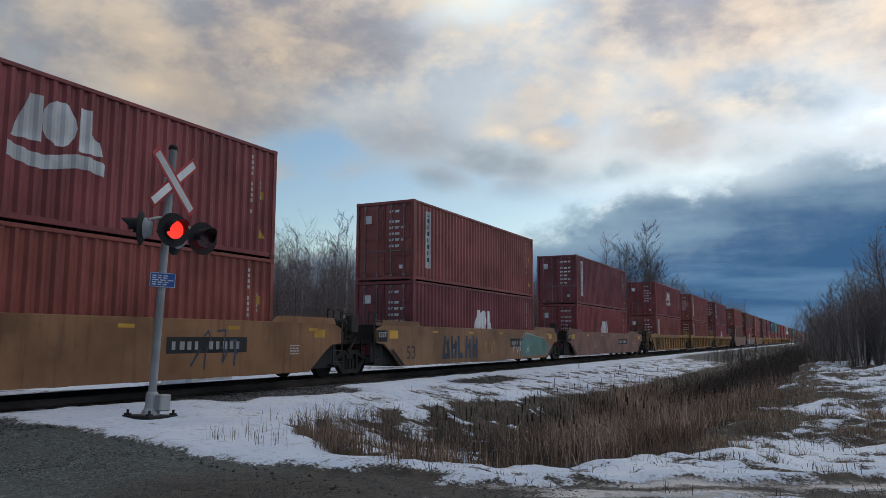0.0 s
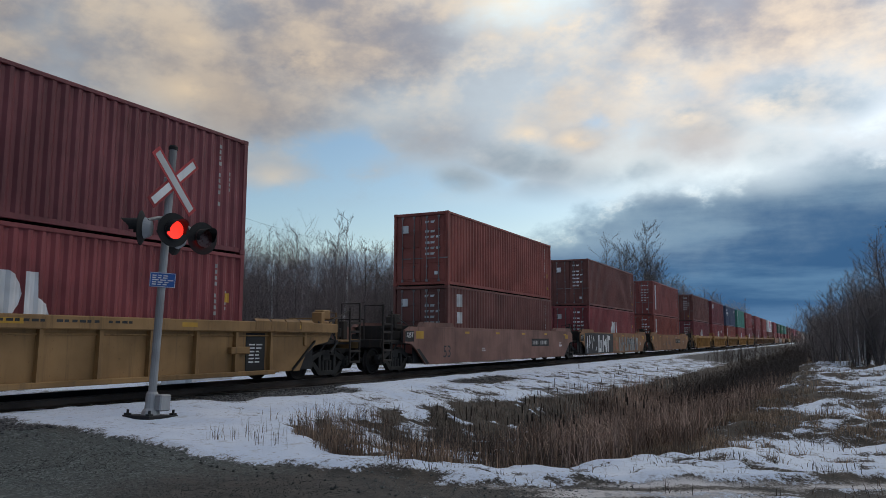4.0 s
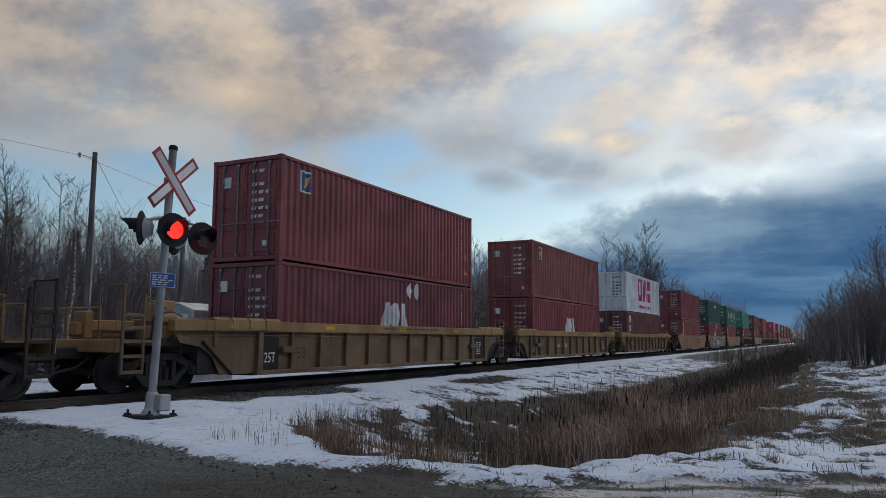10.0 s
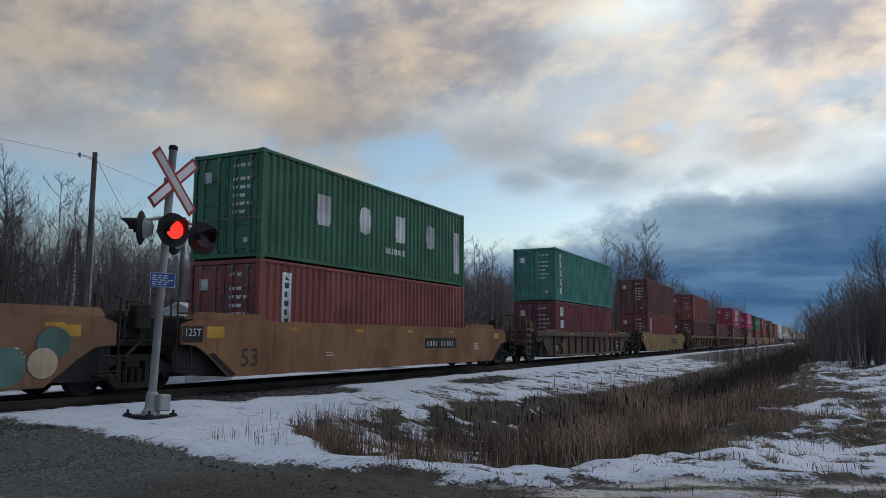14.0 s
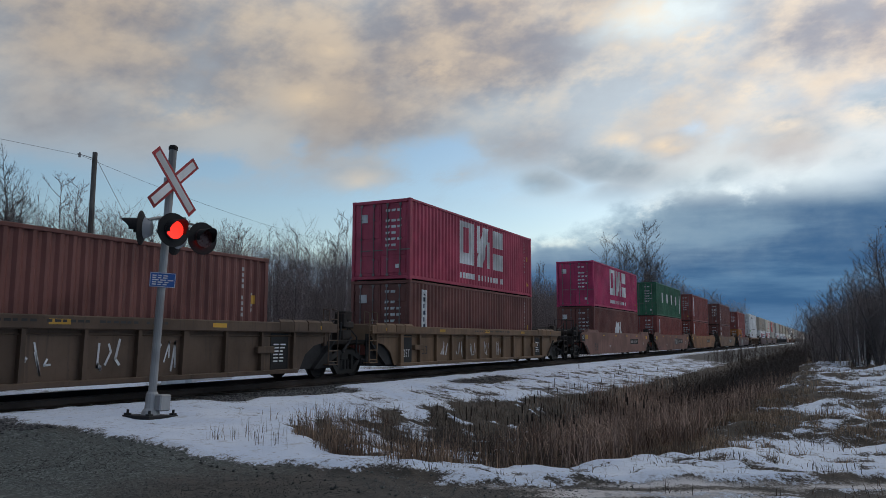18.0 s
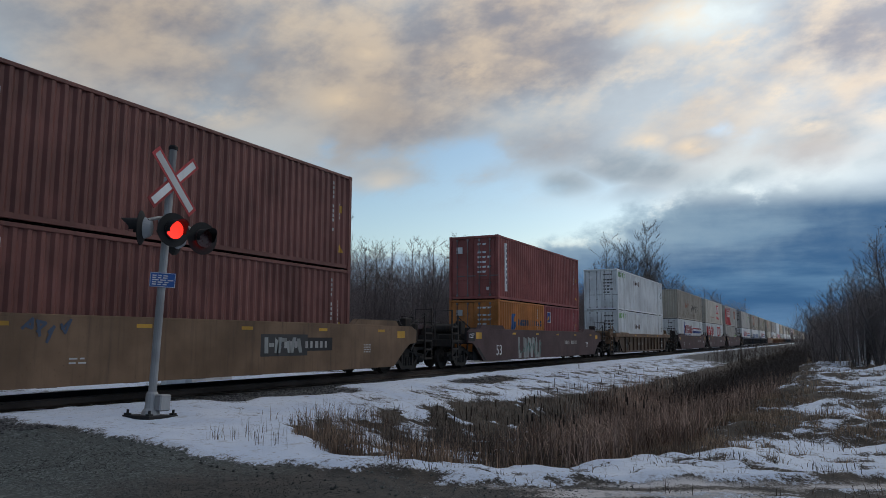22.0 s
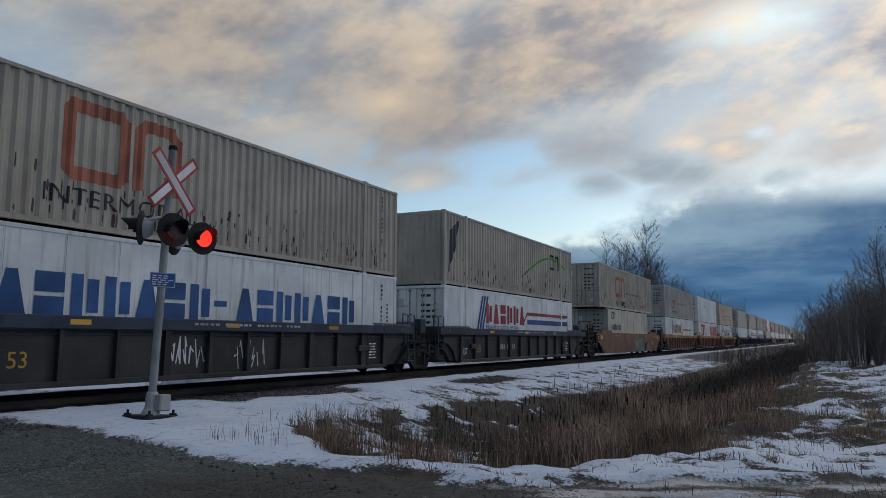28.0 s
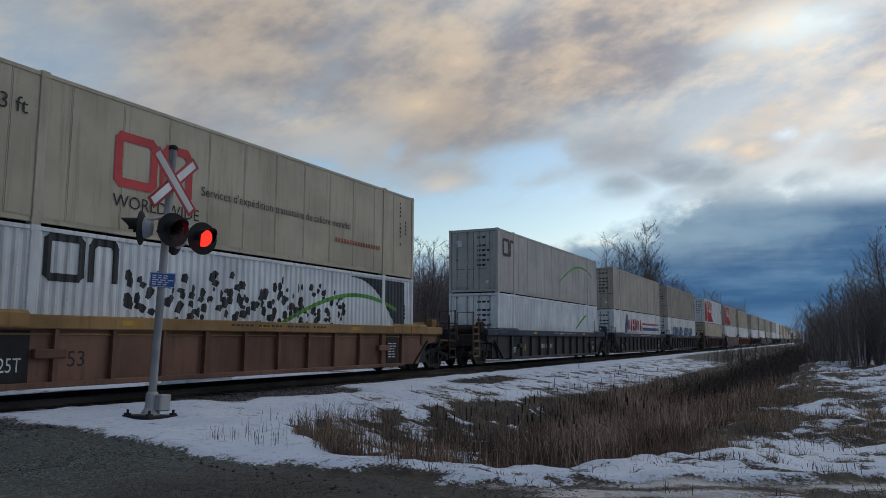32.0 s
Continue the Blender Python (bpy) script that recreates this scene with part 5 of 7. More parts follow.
blades("windrow_weeds", "dead weeds along the ploughed snow", spread(2600, (-5.5, 3.5, 7.6, 10.8), 47, lambda x, y: clump(x, y, 0.5, 101, 0.50, 0.62)), 0.14, 0.004, 48, DARKWEED, 1.2)


# ---- trees ----
def grow(seed, tall, spread_, levels=3, twigs=7, lean=0.04, rise=0.35):
    """Trunk and bare branches of one tree: two Geo."""
    rng = random.Random(seed)
    trunk, crown = Geo(), Geo()
    n = 7
    pts, x, y = [], 0.0, 0.0
    for i in range(n + 1):
        pts.append(Vector((x, y, tall * i / n)))
        x += rng.gauss(0, lean) * tall / n
        y += rng.gauss(0, lean) * tall / n
    r0 = 0.0085 * tall + 0.012
    trunk.tube(pts, r0, 6, 0.015)

    def limb(p, d, length, r, level):
        q = [p]
        v = d.copy()
        k = 3
        for i in range(k):
            v = (v + Vector((rng.gauss(0, 0.16), rng.gauss(0, 0.16), rng.gauss(0.10, 0.12)))).normalized()
            q.append(q[-1] + v * length / k)
        crown.tube(q, r, 4 if level == 0 else 3, max(0.006, r * 0.3), caps=False)
        if level < levels - 1:
            for i in range(rng.choice((3, 4, 5)) if level == 0 else rng.choice((2, 3))):
                u = rng.uniform(0.25, 1.0)
                j = min(k - 1, int(u * k))
                a = q[j].lerp(q[j + 1], u * k - j)
                e = (v + Vector((rng.gauss(0, 0.6), rng.gauss(0, 0.6), rng.gauss(0.2, 0.4)))).normalized()
                limb(a, e, length * rng.uniform(0.35, 0.6), max(0.010, r * 0.5), level + 1)

    count = int(twigs * 2.6)
    for i in range(count):
        u = 0.22 + 0.78 * (i + rng.random()) / count
        j = min(n - 1, int(u * n))
        p = pts[j].lerp(pts[j + 1], u * n - j)
        w = rng.uniform(0, 6.28)
        d = Vector((math.cos(w), math.sin(w), rng.uniform(rise, rise + 0.9))).normalized()
        limb(p, d, spread_ * (1.05 - 0.75 * u) * rng.uniform(0.6, 1.2) + 0.3, max(0.02, r0 * 0.4 * (1 - u * 0.7)), 0)
    return trunk, crown


def fir(seed, tall):
    """Spruce: trunk and drooping boughs of small clumps."""
    rng = random.Random(seed)
    trunk, crown = Geo(), Geo()
    trunk.tube([(0, 0, 0), (0, 0, tall)], 0.1, 6, 0.02)
    z = tall * 0.05
    while z < tall:
        rad = ((tall - z) * 0.24 + 0.08) * rng.uniform(0.7, 1.15)
        for k in range(11):
            w = rng.uniform(0, 6.28)
            l = rad * rng.uniform(0.5, 1.2)
            c, s = math.cos(w), math.sin(w)
            for i in range(8):
                u = (i + rng.random()) / 8
                p = Vector((c * l * u, s * l * u, z - l * 0.28 * u * u + rng.gauss(0, 0.06)))
                a = rng.uniform(0.12, 0.26)
                q = (Vector((c, s, -0.35)) + Vector((rng.gauss(0, 0.6), rng.gauss(0, 0.6), rng.gauss(0, 0.4)))).normalized() * a
                e = q.cross(Vector((rng.gauss(0, 1), rng.gauss(0, 1), rng.gauss(0, 1))).normalized()) * 0.5
                crown.add([p + q, p + e, p - q, p - e], [(0, 1, 2), (0, 2, 3)])
        z += 0.17
    return trunk, crown


def spray(seed, tall, wide, stems, limbs, twigs, fine=1.0):
    """Many-stemmed bare tree with a rounded haze of fine twigs."""
    rng = random.Random(seed)
    trunk, crown = Geo(), Geo()
    for k in range(stems):
        w, out = rng.uniform(0, 6.28), rng.uniform(0.1, 1.0) * wide * 0.55
        h = tall * (1.05 - 0.35 * out / (wide * 0.55)) * rng.uniform(0.85, 1.05)
        c, s = math.cos(w), math.sin(w)
        b = Vector((c * 0.15, s * 0.15, 0))
        pts = [b + Vector((c * out * u ** 1.3 + rng.gauss(0, 0.012) * tall * u, s * out * u ** 1.3 + rng.gauss(0, 0.012) * tall * u, h * u)) for u in (0, 0.2, 0.4, 0.6, 0.8, 1.0)]
        trunk.tube(pts, 0.010 * tall * rng.uniform(0.6, 1.0), 5, 0.008)
        for i in range(limbs):
            u = 0.22 + 0.78 * (i + rng.random()) / limbs
            j = min(4, int(u * 5))
            p = pts[j].lerp(pts[j + 1], u * 5 - j)
            a = rng.uniform(0, 6.28)
            l = tall * rng.uniform(0.12, 0.26) * (1.25 - 0.8 * u)
            d = Vector((math.cos(a), math.sin(a), rng.uniform(0.4, 1.3))).normalized()
            m = p + d * l * 0.5 + Vector((rng.gauss(0, 0.03) * tall * 0.3, rng.gauss(0, 0.03) * tall * 0.3, 0))
            t = m + (d + Vector((rng.gauss(0, 0.25), rng.gauss(0, 0.25), 0.25))) * l * 0.5
            crown.tube([p, m, t], 0.0015 * tall, 3, 0.005, caps=False)
            for n in range(twigs):
                q = rng.uniform(0.2, 1.0)
                f = p.lerp(m, q * 2) if q < 0.5 else m.lerp(t, q * 2 - 1)
                e = (d * 0.6 + Vector((rng.gauss(0, 0.6), rng.gauss(0, 0.6), rng.gauss(0.35, 0.4)))).normalized()
                g = f + e * l * rng.uniform(0.25, 0.6)
                n1 = e.orthogonal().normalized() * 0.0085 * fine
                crown.add([f - n1, f + n1, g], [(0, 1, 2)])
                for r in range(2):
                    q2 = f.lerp(g, rng.uniform(0.3, 0.95))
                    e2 = (e + Vector((rng.gauss(0, 0.7), rng.gauss(0, 0.7), rng.gauss(0.2, 0.5)))).normalized()
                    n2 = e2.orthogonal().normalized() * 0.0065 * fine
                    crown.add([q2 - n2, q2 + n2, q2 + e2 * l * rng.uniform(0.12, 0.3)], [(0, 1, 2)])
    return trunk, crown


GREY_BARK = bark("grey_bark", (0.16, 0.14, 0.132), (0.07, 0.062, 0.06))
BIRCH_BARK = bark("birch_bark", (0.60, 0.58, 0.56), (0.10, 0.09, 0.085), 4.0)
TWIG = bark("twig_bark", (0.25, 0.205, 0.205), (0.12, 0.10, 0.102))
NEEDLE = tinted("spruce_needles", (0.035, 0.05, 0.034), (0.08, 0.10, 0.065))

WOOD_DARK = bark("dark_twig_bark", (0.27, 0.235, 0.23), (0.15, 0.13, 0.128))
BRUSH = bark("brush_bark", (0.085, 0.067, 0.058), (0.04, 0.033, 0.03))
TREES = {}


def tree_kind(key, make, bark_m, crown_m, label, cat):
    t, c = make()
    ob = part("tree", t, bark_m, None)
    part("crown", c, crown_m, ob)
    tagged(ob, label, cat)
    TREES[key] = ob


for i in range(4):
    tree_kind(("bare", i), lambda: grow(100 + i, 10.0, 2.4, 3, 12, 0.04, 0.6), GREY_BARK, TWIG, "bare grey-brown deciduous tree in the wood", "tree")
for i in range(3):
    tree_kind(("birch", i), lambda: grow(200 + i, 11.0, 1.7, 3, 10, 0.045, 0.8), BIRCH_BARK, TWIG, "bare birch with pale trunk at the wood edge", "tree")
for i in range(2):
    tree_kind(("aspen", i), lambda: spray(300 + i, 14.0, 5.2, 6, 28, 11, 1.5), GREY_BARK, GREY_BARK, "tall bare aspen with spreading fine branches", "tree")
for i in range(2):
    tree_kind(("fir", i), lambda: fir(400 + i, 8.0), GREY_BARK, NEEDLE, "dark green spruce among bare trees", "tree")

for i in range(3):
    tree_kind(("spray", i), lambda: spray(500 + i, 8.0, 4.6, 7, 20, 10), GREY_BARK, WOOD_DARK, "dense many-stemmed bare tree at the wood edge", "tree")

USED = set()


def plant(key, x, y, scale, rz, group):
    src = TREES[key]
    m = Matrix.Translation((x, y, height(x, y) - 0.05)) @ Matrix.Rotation(rz, 4, "Z")
    if key not in USED:
        USED.add(key)
        src.matrix_basis = m @ Matrix.Diagonal((scale, scale, scale, 1))
        tagged(src, group=group)
        return
    ob = copy_thing(src, m)
    ob.scale = (scale, scale, scale)
    tagged(ob, group=group)


def build_woods():
    rng = random.Random(77)
    # wood behind the line
    for k in range(190):
        y = 6 + 170 * rng.random() ** 1.25
        x = -35 - 14 * rng.random() ** 1.5 + min(9.0, y * 0.05)
        kind = rng.choices((("bare", rng.randrange(4)), ("birch", rng.randrange(3)), ("spray", rng.randrange(3))), (2, 6.0, 6.0))[0]
        plant(kind, x, y, rng.uniform(0.66, 0.98) * (1.08 if kind[0] == "spray" else 1.0) * (1 + y / 500), rng.uniform(0, 6.28), "wood behind the track")
    # thicker stretch opposite the crossing
    for k in range(44):
        y = 20 + 44 * rng.random()
        plant(("spray", rng.randrange(3)) if k % 3 else ("birch", rng.randrange(3)), -35.5 - 6 * rng.random() + y * 0.03, y, rng.uniform(0.68, 0.88), rng.uniform(0, 6.28), "wood behind the track")
    # taller birches farther down
    for k in range(16):
        y = 58 + 30 * rng.random()
        plant(("birch", rng.randrange(3)) if k % 2 else ("spray", rng.randrange(3)), -30.5 - 4 * rng.random(), y, rng.uniform(0.95, 1.1) * (1.0 if k % 2 else 1.25), rng.uniform(0, 6.28), "wood behind the track")
    # tall trees that stand out above it
    for x, y, s, k in ((-26, 112, 1.28, 0), (-25, 119, 1.34, 1), (-27, 104, 1.08, 1), (-24.5, 124, 1.2, 0), (-34, 70, 0.72, 0), (-35, 56, 0.66, 1), (-36, 19.5, 0.74, 0), (-35, 22.5, 0.70, 1), (-34, 78, 0.74, 1)):
        plant(("aspen", k), x, y, s, rng.uniform(0, 6.28), "tall bare trees")
    for x, y, s in ( (-43, 44, 1.1), (-43, 32, 1.1)):
        plant(("fir", rng.randrange(2)), x, y, s, rng.uniform(0, 6.28), "spruces among the bare trees")
    for k in range(34):
        y = 118 + 150 * rng.random()
        plant(("spray", rng.randrange(3)), -21 - 7 * rng.random(), y, rng.uniform(1.25, 1.7), rng.uniform(0, 6.28), "wood behind the track")
    # wood on the near side, down the line
    for k in range(60):
        y = 54 + 75 * rng.random() ** 1.3
        x = 0.4 - 0.035 * (y - 52) + 22 * rng.random() ** 1.3
        kind = rng.choices((("spray", rng.randrange(3)), ("birch", rng.randrange(3))), (6, 1.5))[0]
        plant(kind, x, y, rng.uniform(0.55, 0.8) * (0.55 + 0.55 * min(1.0, (x + 3.0) / 8.0)) * (1 + (y - 52) / 150), rng.uniform(0, 6.28), "wood beside the ditch")


def build_wood_edge():
    rng = random.Random(31)
    for x, y, s in ((-1.3, 56.0, 0.42), (-0.6, 52.0, 0.46), (0.3, 51.0, 0.58), (0.9, 53.0, 0.68), (1.5, 50.0, 0.72), (2.1, 52.0, 0.86), (2.7, 50.0, 0.95), (3.3, 51.5, 1.04), (4.2, 50.0, 1.08), (5.3, 51.0, 1.12), (6.6, 50.0, 1.15), (7.8, 51.0, 1.2)):
        plant(("spray", rng.randrange(3)), x, y, s * rng.uniform(0.92, 1.05), rng.uniform(0, 6.28), "wood beside the ditch")
    for x, y, s in ((0.7, 49.6, 0.36), (1.2, 50.2, 0.42), (1.7, 49.4, 0.44), (2.0, 49.9, 0.5), (3.1, 49.5, 0.52)):
        plant(("birch", rng.randrange(3)), x, y, s, rng.uniform(0, 6.28), "wood beside the ditch")


build_woods()
build_wood_edge()
for tree_key in [k for k in TREES if k not in USED]:
    for ob in [*TREES[tree_key].children, TREES[tree_key]]:
        bpy.data.objects.remove(ob)


def prisms(p0, p1, r0, r1, seed):
    """Three-sided tapering sticks between rows of points: vertices and quads."""
    rs = np.random.RandomState(seed)
    d = p1 - p0
    d = d / np.maximum(np.linalg.norm(d, axis=1, keepdims=True), 1e-6)
    e = np.cross(d, rs.normal(size=d.shape))
    e = e / np.maximum(np.linalg.norm(e, axis=1, keepdims=True), 1e-6)
    f = np.cross(d, e)
    vs = []
    for c, r in ((p0, r0), (p1, r1)):
        for k in range(3):
            w = 2 * math.pi * k / 3
            vs.append(c + (e * math.cos(w) + f * math.sin(w)) * np.reshape(r, (-1, 1)))
    vs = np.stack(vs, 1).reshape(-1, 3)
    o = np.arange(len(p0))[:, None] * 6
    quads = np.stack([o + np.array([[k, (k + 1) % 3, 3 + (k + 1) % 3, 3 + k]]) for k in range(3)], 1).reshape(-1, 4)
    return vs, quads


def mesh_of(name, quad_sets, tris, mat):
    """One mesh from arrays of (vertices, quads) and loose triangles."""
    vs, qs, n = [], [], 0
    for v, q in quad_sets:
        vs.append(v)
        qs.append(q + n)
        n += len(v)
    q = np.concatenate(qs)
    vs.append(tris.reshape(-1, 3))
    t = np.arange(len(tris) * 3) + n
    co = np.concatenate(vs)
    me = bpy.data.meshes.new(name)
    me.vertices.add(len(co))
    me.vertices.foreach_set("co", co.ravel())
    me.loops.add(q.size + t.size)
    me.loops.foreach_set("vertex_index", np.concatenate([q.ravel(), t]))
    me.polygons.add(len(q) + len(tris))
    me.polygons.foreach_set("loop_start", np.concatenate([np.arange(0, q.size, 4), q.size + np.arange(0, t.size, 3)]))
    me.update(calc_edges=True)
    me.materials.append(mat)
    return me


def thicket(name, label, n, place, hgt, seed, mat=None, r=0.012, sides=4, tall=None, twigs=4, flat=False):
    """Dense thin saplings and brush in one object."""
    rng = random.Random(seed)
    rs = np.random.RandomState(seed)
    spots = [place(rng) for _ in range(n)]
    x, y = np.array([s[0] for s in spots]), np.array([s[1] for s in spots])
    z = np.zeros(n) if flat else ground_height(x, y)
    h = hgt * rs.uniform(0.4, 1.0, n) * (np.array([tall(*s) for s in spots]) if tall else 1.0)
    a, l = rs.uniform(0, 6.28, n), h * rs.uniform(0.02, 0.16, n)
    u = np.linspace(0, 1, 5)
    stem = np.stack([x[:, None] + (np.cos(a) * l)[:, None] * u, y[:, None] + (np.sin(a) * l)[:, None] * u, z[:, None] - 0.05 + h[:, None] * u], -1)
    stem[:, 1:, :2] += rs.normal(0, 0.02, (n, 4, 2)) * h[:, None, None]
    thick = (r * 0.55 * np.sqrt(h))[:, None] * (1 - 0.93 * u)[None, :] + r * 0.06
    sets = [prisms(stem[:, i], stem[:, i + 1], thick[:, i], thick[:, i + 1], seed + i) for i in range(4)]
    k = np.repeat(np.arange(n), sides)
    v = rs.random_sample(n * sides) ** 0.6 * 0.82 + 0.16
    i = np.minimum(3, (v * 4).astype(int))
    w = (v * 4 - i)[:, None]
    s = stem[k, i] * (1 - w) + stem[k, i + 1] * w
    e = (h[k] * rs.uniform(0.07, 0.24, n * sides) * (1.3 - 0.75 * v))[:, None]
    b = rs.uniform(0, 6.28, n * sides)
    out = np.stack([np.cos(b), np.sin(b), np.zeros(n * sides)], -1)
    mid = s + (out * 0.5 + np.array([0, 0, 0.35])) * e
    tip = mid + (out * 0.3 + rs.normal(0, 0.12, out.shape) + np.array([0, 0, 0.5])) * e
    sets += [prisms(s, mid, np.full(len(s), r * 0.5), np.full(len(s), r * 0.36), seed + 7), prisms(mid, tip, np.full(len(s), r * 0.36), np.full(len(s), r * 0.15), seed + 8)]
    tr = []
    for j in range(twigs):
        q = rs.uniform(0.3, 2.0, len(s))[:, None]
        f = np.where(q < 1, s + (mid - s) * q, mid + (tip - mid) * (q - 1))
        c = rs.uniform(0, 6.28, len(s))
        end = f + np.stack([np.cos(c) * 0.4, np.sin(c) * 0.4, rs.uniform(0.1, 0.55, len(s))], -1) * e
        wd = np.stack([-np.sin(c), np.cos(c), np.full(len(s), 0.4)], -1) * r * 0.3
        tr.append(np.stack([f - wd, f + wd, end], 1))
    ob = new(name, mesh_of(name, sets, np.concatenate(tr), mat or TWIG))
    return tagged(ob, label, "brush", kind="stuff")


def wood_tiles(key, base, places):
    """Stretches of dense wood, alike tiles set side by side."""
    for i, (x, y, rz, sz) in enumerate(places):
        m = Matrix.Translation((x, y, height(x, y) - 0.1)) @ Matrix.Rotation(rz, 4, "Z")
        ob = base if i == 0 else base.copy()
        if i:
            scene.collection.objects.link(ob)
        ob.matrix_basis = m @ Matrix.Diagonal((1, 1, sz, 1))


def flat_thicket(seed, n, w, d, hgt, r, sides, label, twigs=4):
    return thicket("wood_stretch", label, n, lambda q: ((q.random() - 0.5) * w, (q.random() - 0.5) * d), hgt, seed, r=r, sides=sides, twigs=twigs, flat=True)


TILE_RNG = random.Random(55)
WOOD_TILES = (
    (flat_thicket(94, 260, 11, 17, 8.6, 0.014, 22, "dense bare grey-brown wood behind the track"), 0, -39.5),
    (flat_thicket(98, 260, 11, 17, 8.6, 0.016, 20, "dense bare wood with thin pale stems"), 7, -47.0),
    (flat_thicket(99, 420, 12, 18, 8.8, 0.030, 7, "deep bare wood farther behind the track", 3), 3, -57.0))
for t, shift, x0 in WOOD_TILES:
    pl = []
    for k in range(17):
        y = 2 + shift + k * 15.0
        pl.append((x0 + min(9.0, y * 0.05) + TILE_RNG.uniform(-1.0, 1.0), y + TILE_RNG.uniform(-1.5, 1.5), TILE_RNG.choice((0, math.pi)), TILE_RNG.uniform(0.92, 1.12) * (1 + y / 700) * (1 + (-39.5 - x0) * 0.018)))
    wood_tiles("wood", t, pl)
thicket("brush_behind_track", "dense bare brush and saplings under the wood", 2600, lambda r: (-31 - 9 * r.random(), 3 + 160 * r.random() ** 1.3), 4.0, 91, r=0.013, sides=11)
thicket("far_treeline", "bare trees along the line in the distance", 700, lambda r: (-20 - 14 * r.random(), 130 + 400 * r.random() ** 1.5), 10.0, 95, r=0.04, sides=10)
NEAR_TALL = lambda x, y: (0.42 + 0.66 * min(1.0, max(0.0, (x + 3.0) / 9.0))) * (1 + (y - 50) / 110)
thicket("brush_near_wood", "dense dark bare brush beside the ditch", 1900, lambda r: (-0.8 + 26 * r.random() ** 1.25, 50 + 60 * r.random() ** 1.2), 5.6, 92, WOOD_DARK, r=0.013, sides=15, tall=NEAR_TALL, twigs=5)
thicket("far_near_wood", "bare wood beside the line in the distance", 700, lambda r: (-4.5 + 30 * r.random() ** 1.2, 110 + 300 * r.random() ** 1.3), 8.0, 96, WOOD_DARK, r=0.035, sides=10)
thicket("ditch_brush", "dark bare bushes down the ditch", 2600, lambda r: (-4.6 + 3.3 * r.random(), 25 + 36 * r.random() ** 1.4), 1.15, 93, BRUSH, r=0.009, sides=9)
thicket("ditch_twigs", "tangled dark twigs in the ditch", 1500, lambda r: (-8.5 + 5.5 * r.random(), 9.5 + 12 * r.random()), 0.55, 90, BRUSH, r=0.005, sides=6, tall=lambda x, y: 1.0 if ditch_in(np.array([x]), np.array([y]))[0] > 0.3 else 0.25)
thicket("far_ditch_brush", "dark bare bushes at the end of the ditch", 2000, lambda r: (-8.0 + 8.0 * r.random(), 58 + 160 * r.random() ** 1.5), 1.4, 97, BRUSH, r=0.018, sides=7)


# ---- utility line and shelter ----
POLE_WOOD = paint("grey_pole_wood", (0.13, 0.12, 0.11), (0.06, 0.05, 0.045), 0.5, 0.85)


def utility_pole(x, y, top, arms, guy=False):
    z = height(x, y)
    root = thing("utility_pole", pose(x, y, z), "weathered grey wooden utility pole" + (" with crossarms" if arms else ""), "utility pole", "utility poles behind the track")
    h = top - z
    part("pole", Geo().tube([(0, 0, -0.3), (0, 0, h)], 0.15, 10, 0.11), POLE_WOOD, root)
    for k, az in enumerate(arms):
        part("crossarm", Geo().box(-0.06, 0.06, -1.1, 1.1, h - az - 0.06, h - az + 0.06, 0.01), POLE_WOOD, root)
        for yy in (-0.95, -0.4, 0.4, 0.95):
            part("insulator", Geo().lathe([(h - az + 0.06, 0.025), (h - az + 0.12, 0.05), (h - az + 0.2, 0.03)], (0, yy, 0), "z", 8), GALV, root)
    if not arms:
        part("bracket", Geo().tube([(0, -0.1, h - 0.3), (0, -0.9, h - 0.25)], 0.02, 5), GALV, root)
        part("insulator", Geo().lathe([(h - 0.4, 0.05), (h - 0.25, 0.06), (h - 0.18, 0.03)], (0, -0.8, 0), "z", 8), GALV, root)
    if guy:
        part("guy_wire", Geo().tube([(0, 0.1, h - 0.3), (2.5, 5.0, 0.2)], 0.012, 4), GALV, root)
        part("conduit", Geo().tube([(0.17, 0.05, 0), (0.17, 0.05, h * 0.62)], 0.04, 6), GALV, root, "pale conduit up the pole")


utility_pole(-30, 23.1, 9.75, (), True)
utility_pole(-30, 61.0, 8.9, (0.5, 1.8))
utility_pole(-30.5, 29.2, 7.6, (0.3, 0.9))


def wire(a, b, sag, r=0.007):
    pts = []
    for k in range(13):
        u = k / 12
        p = Vector(a).lerp(Vector(b), u)
        p.z -= sag * 4 * u * (1 - u)
        pts.append(p)
    tagged(part("overhead_wire", Geo().tube(pts, r, 4), paint("wire_black", (0.02, 0.02, 0.02), streak=False), None), "thin black overhead wire", "wire")


wire((-30, 22.3, 9.45), (-30, -22, 9.5), 0.5)
wire((-30, 22.3, 9.45), (-30, 61, 8.6), 1.3)
wire((-30, 61, 8.6), (-30, 140, 8.2), 1.2)


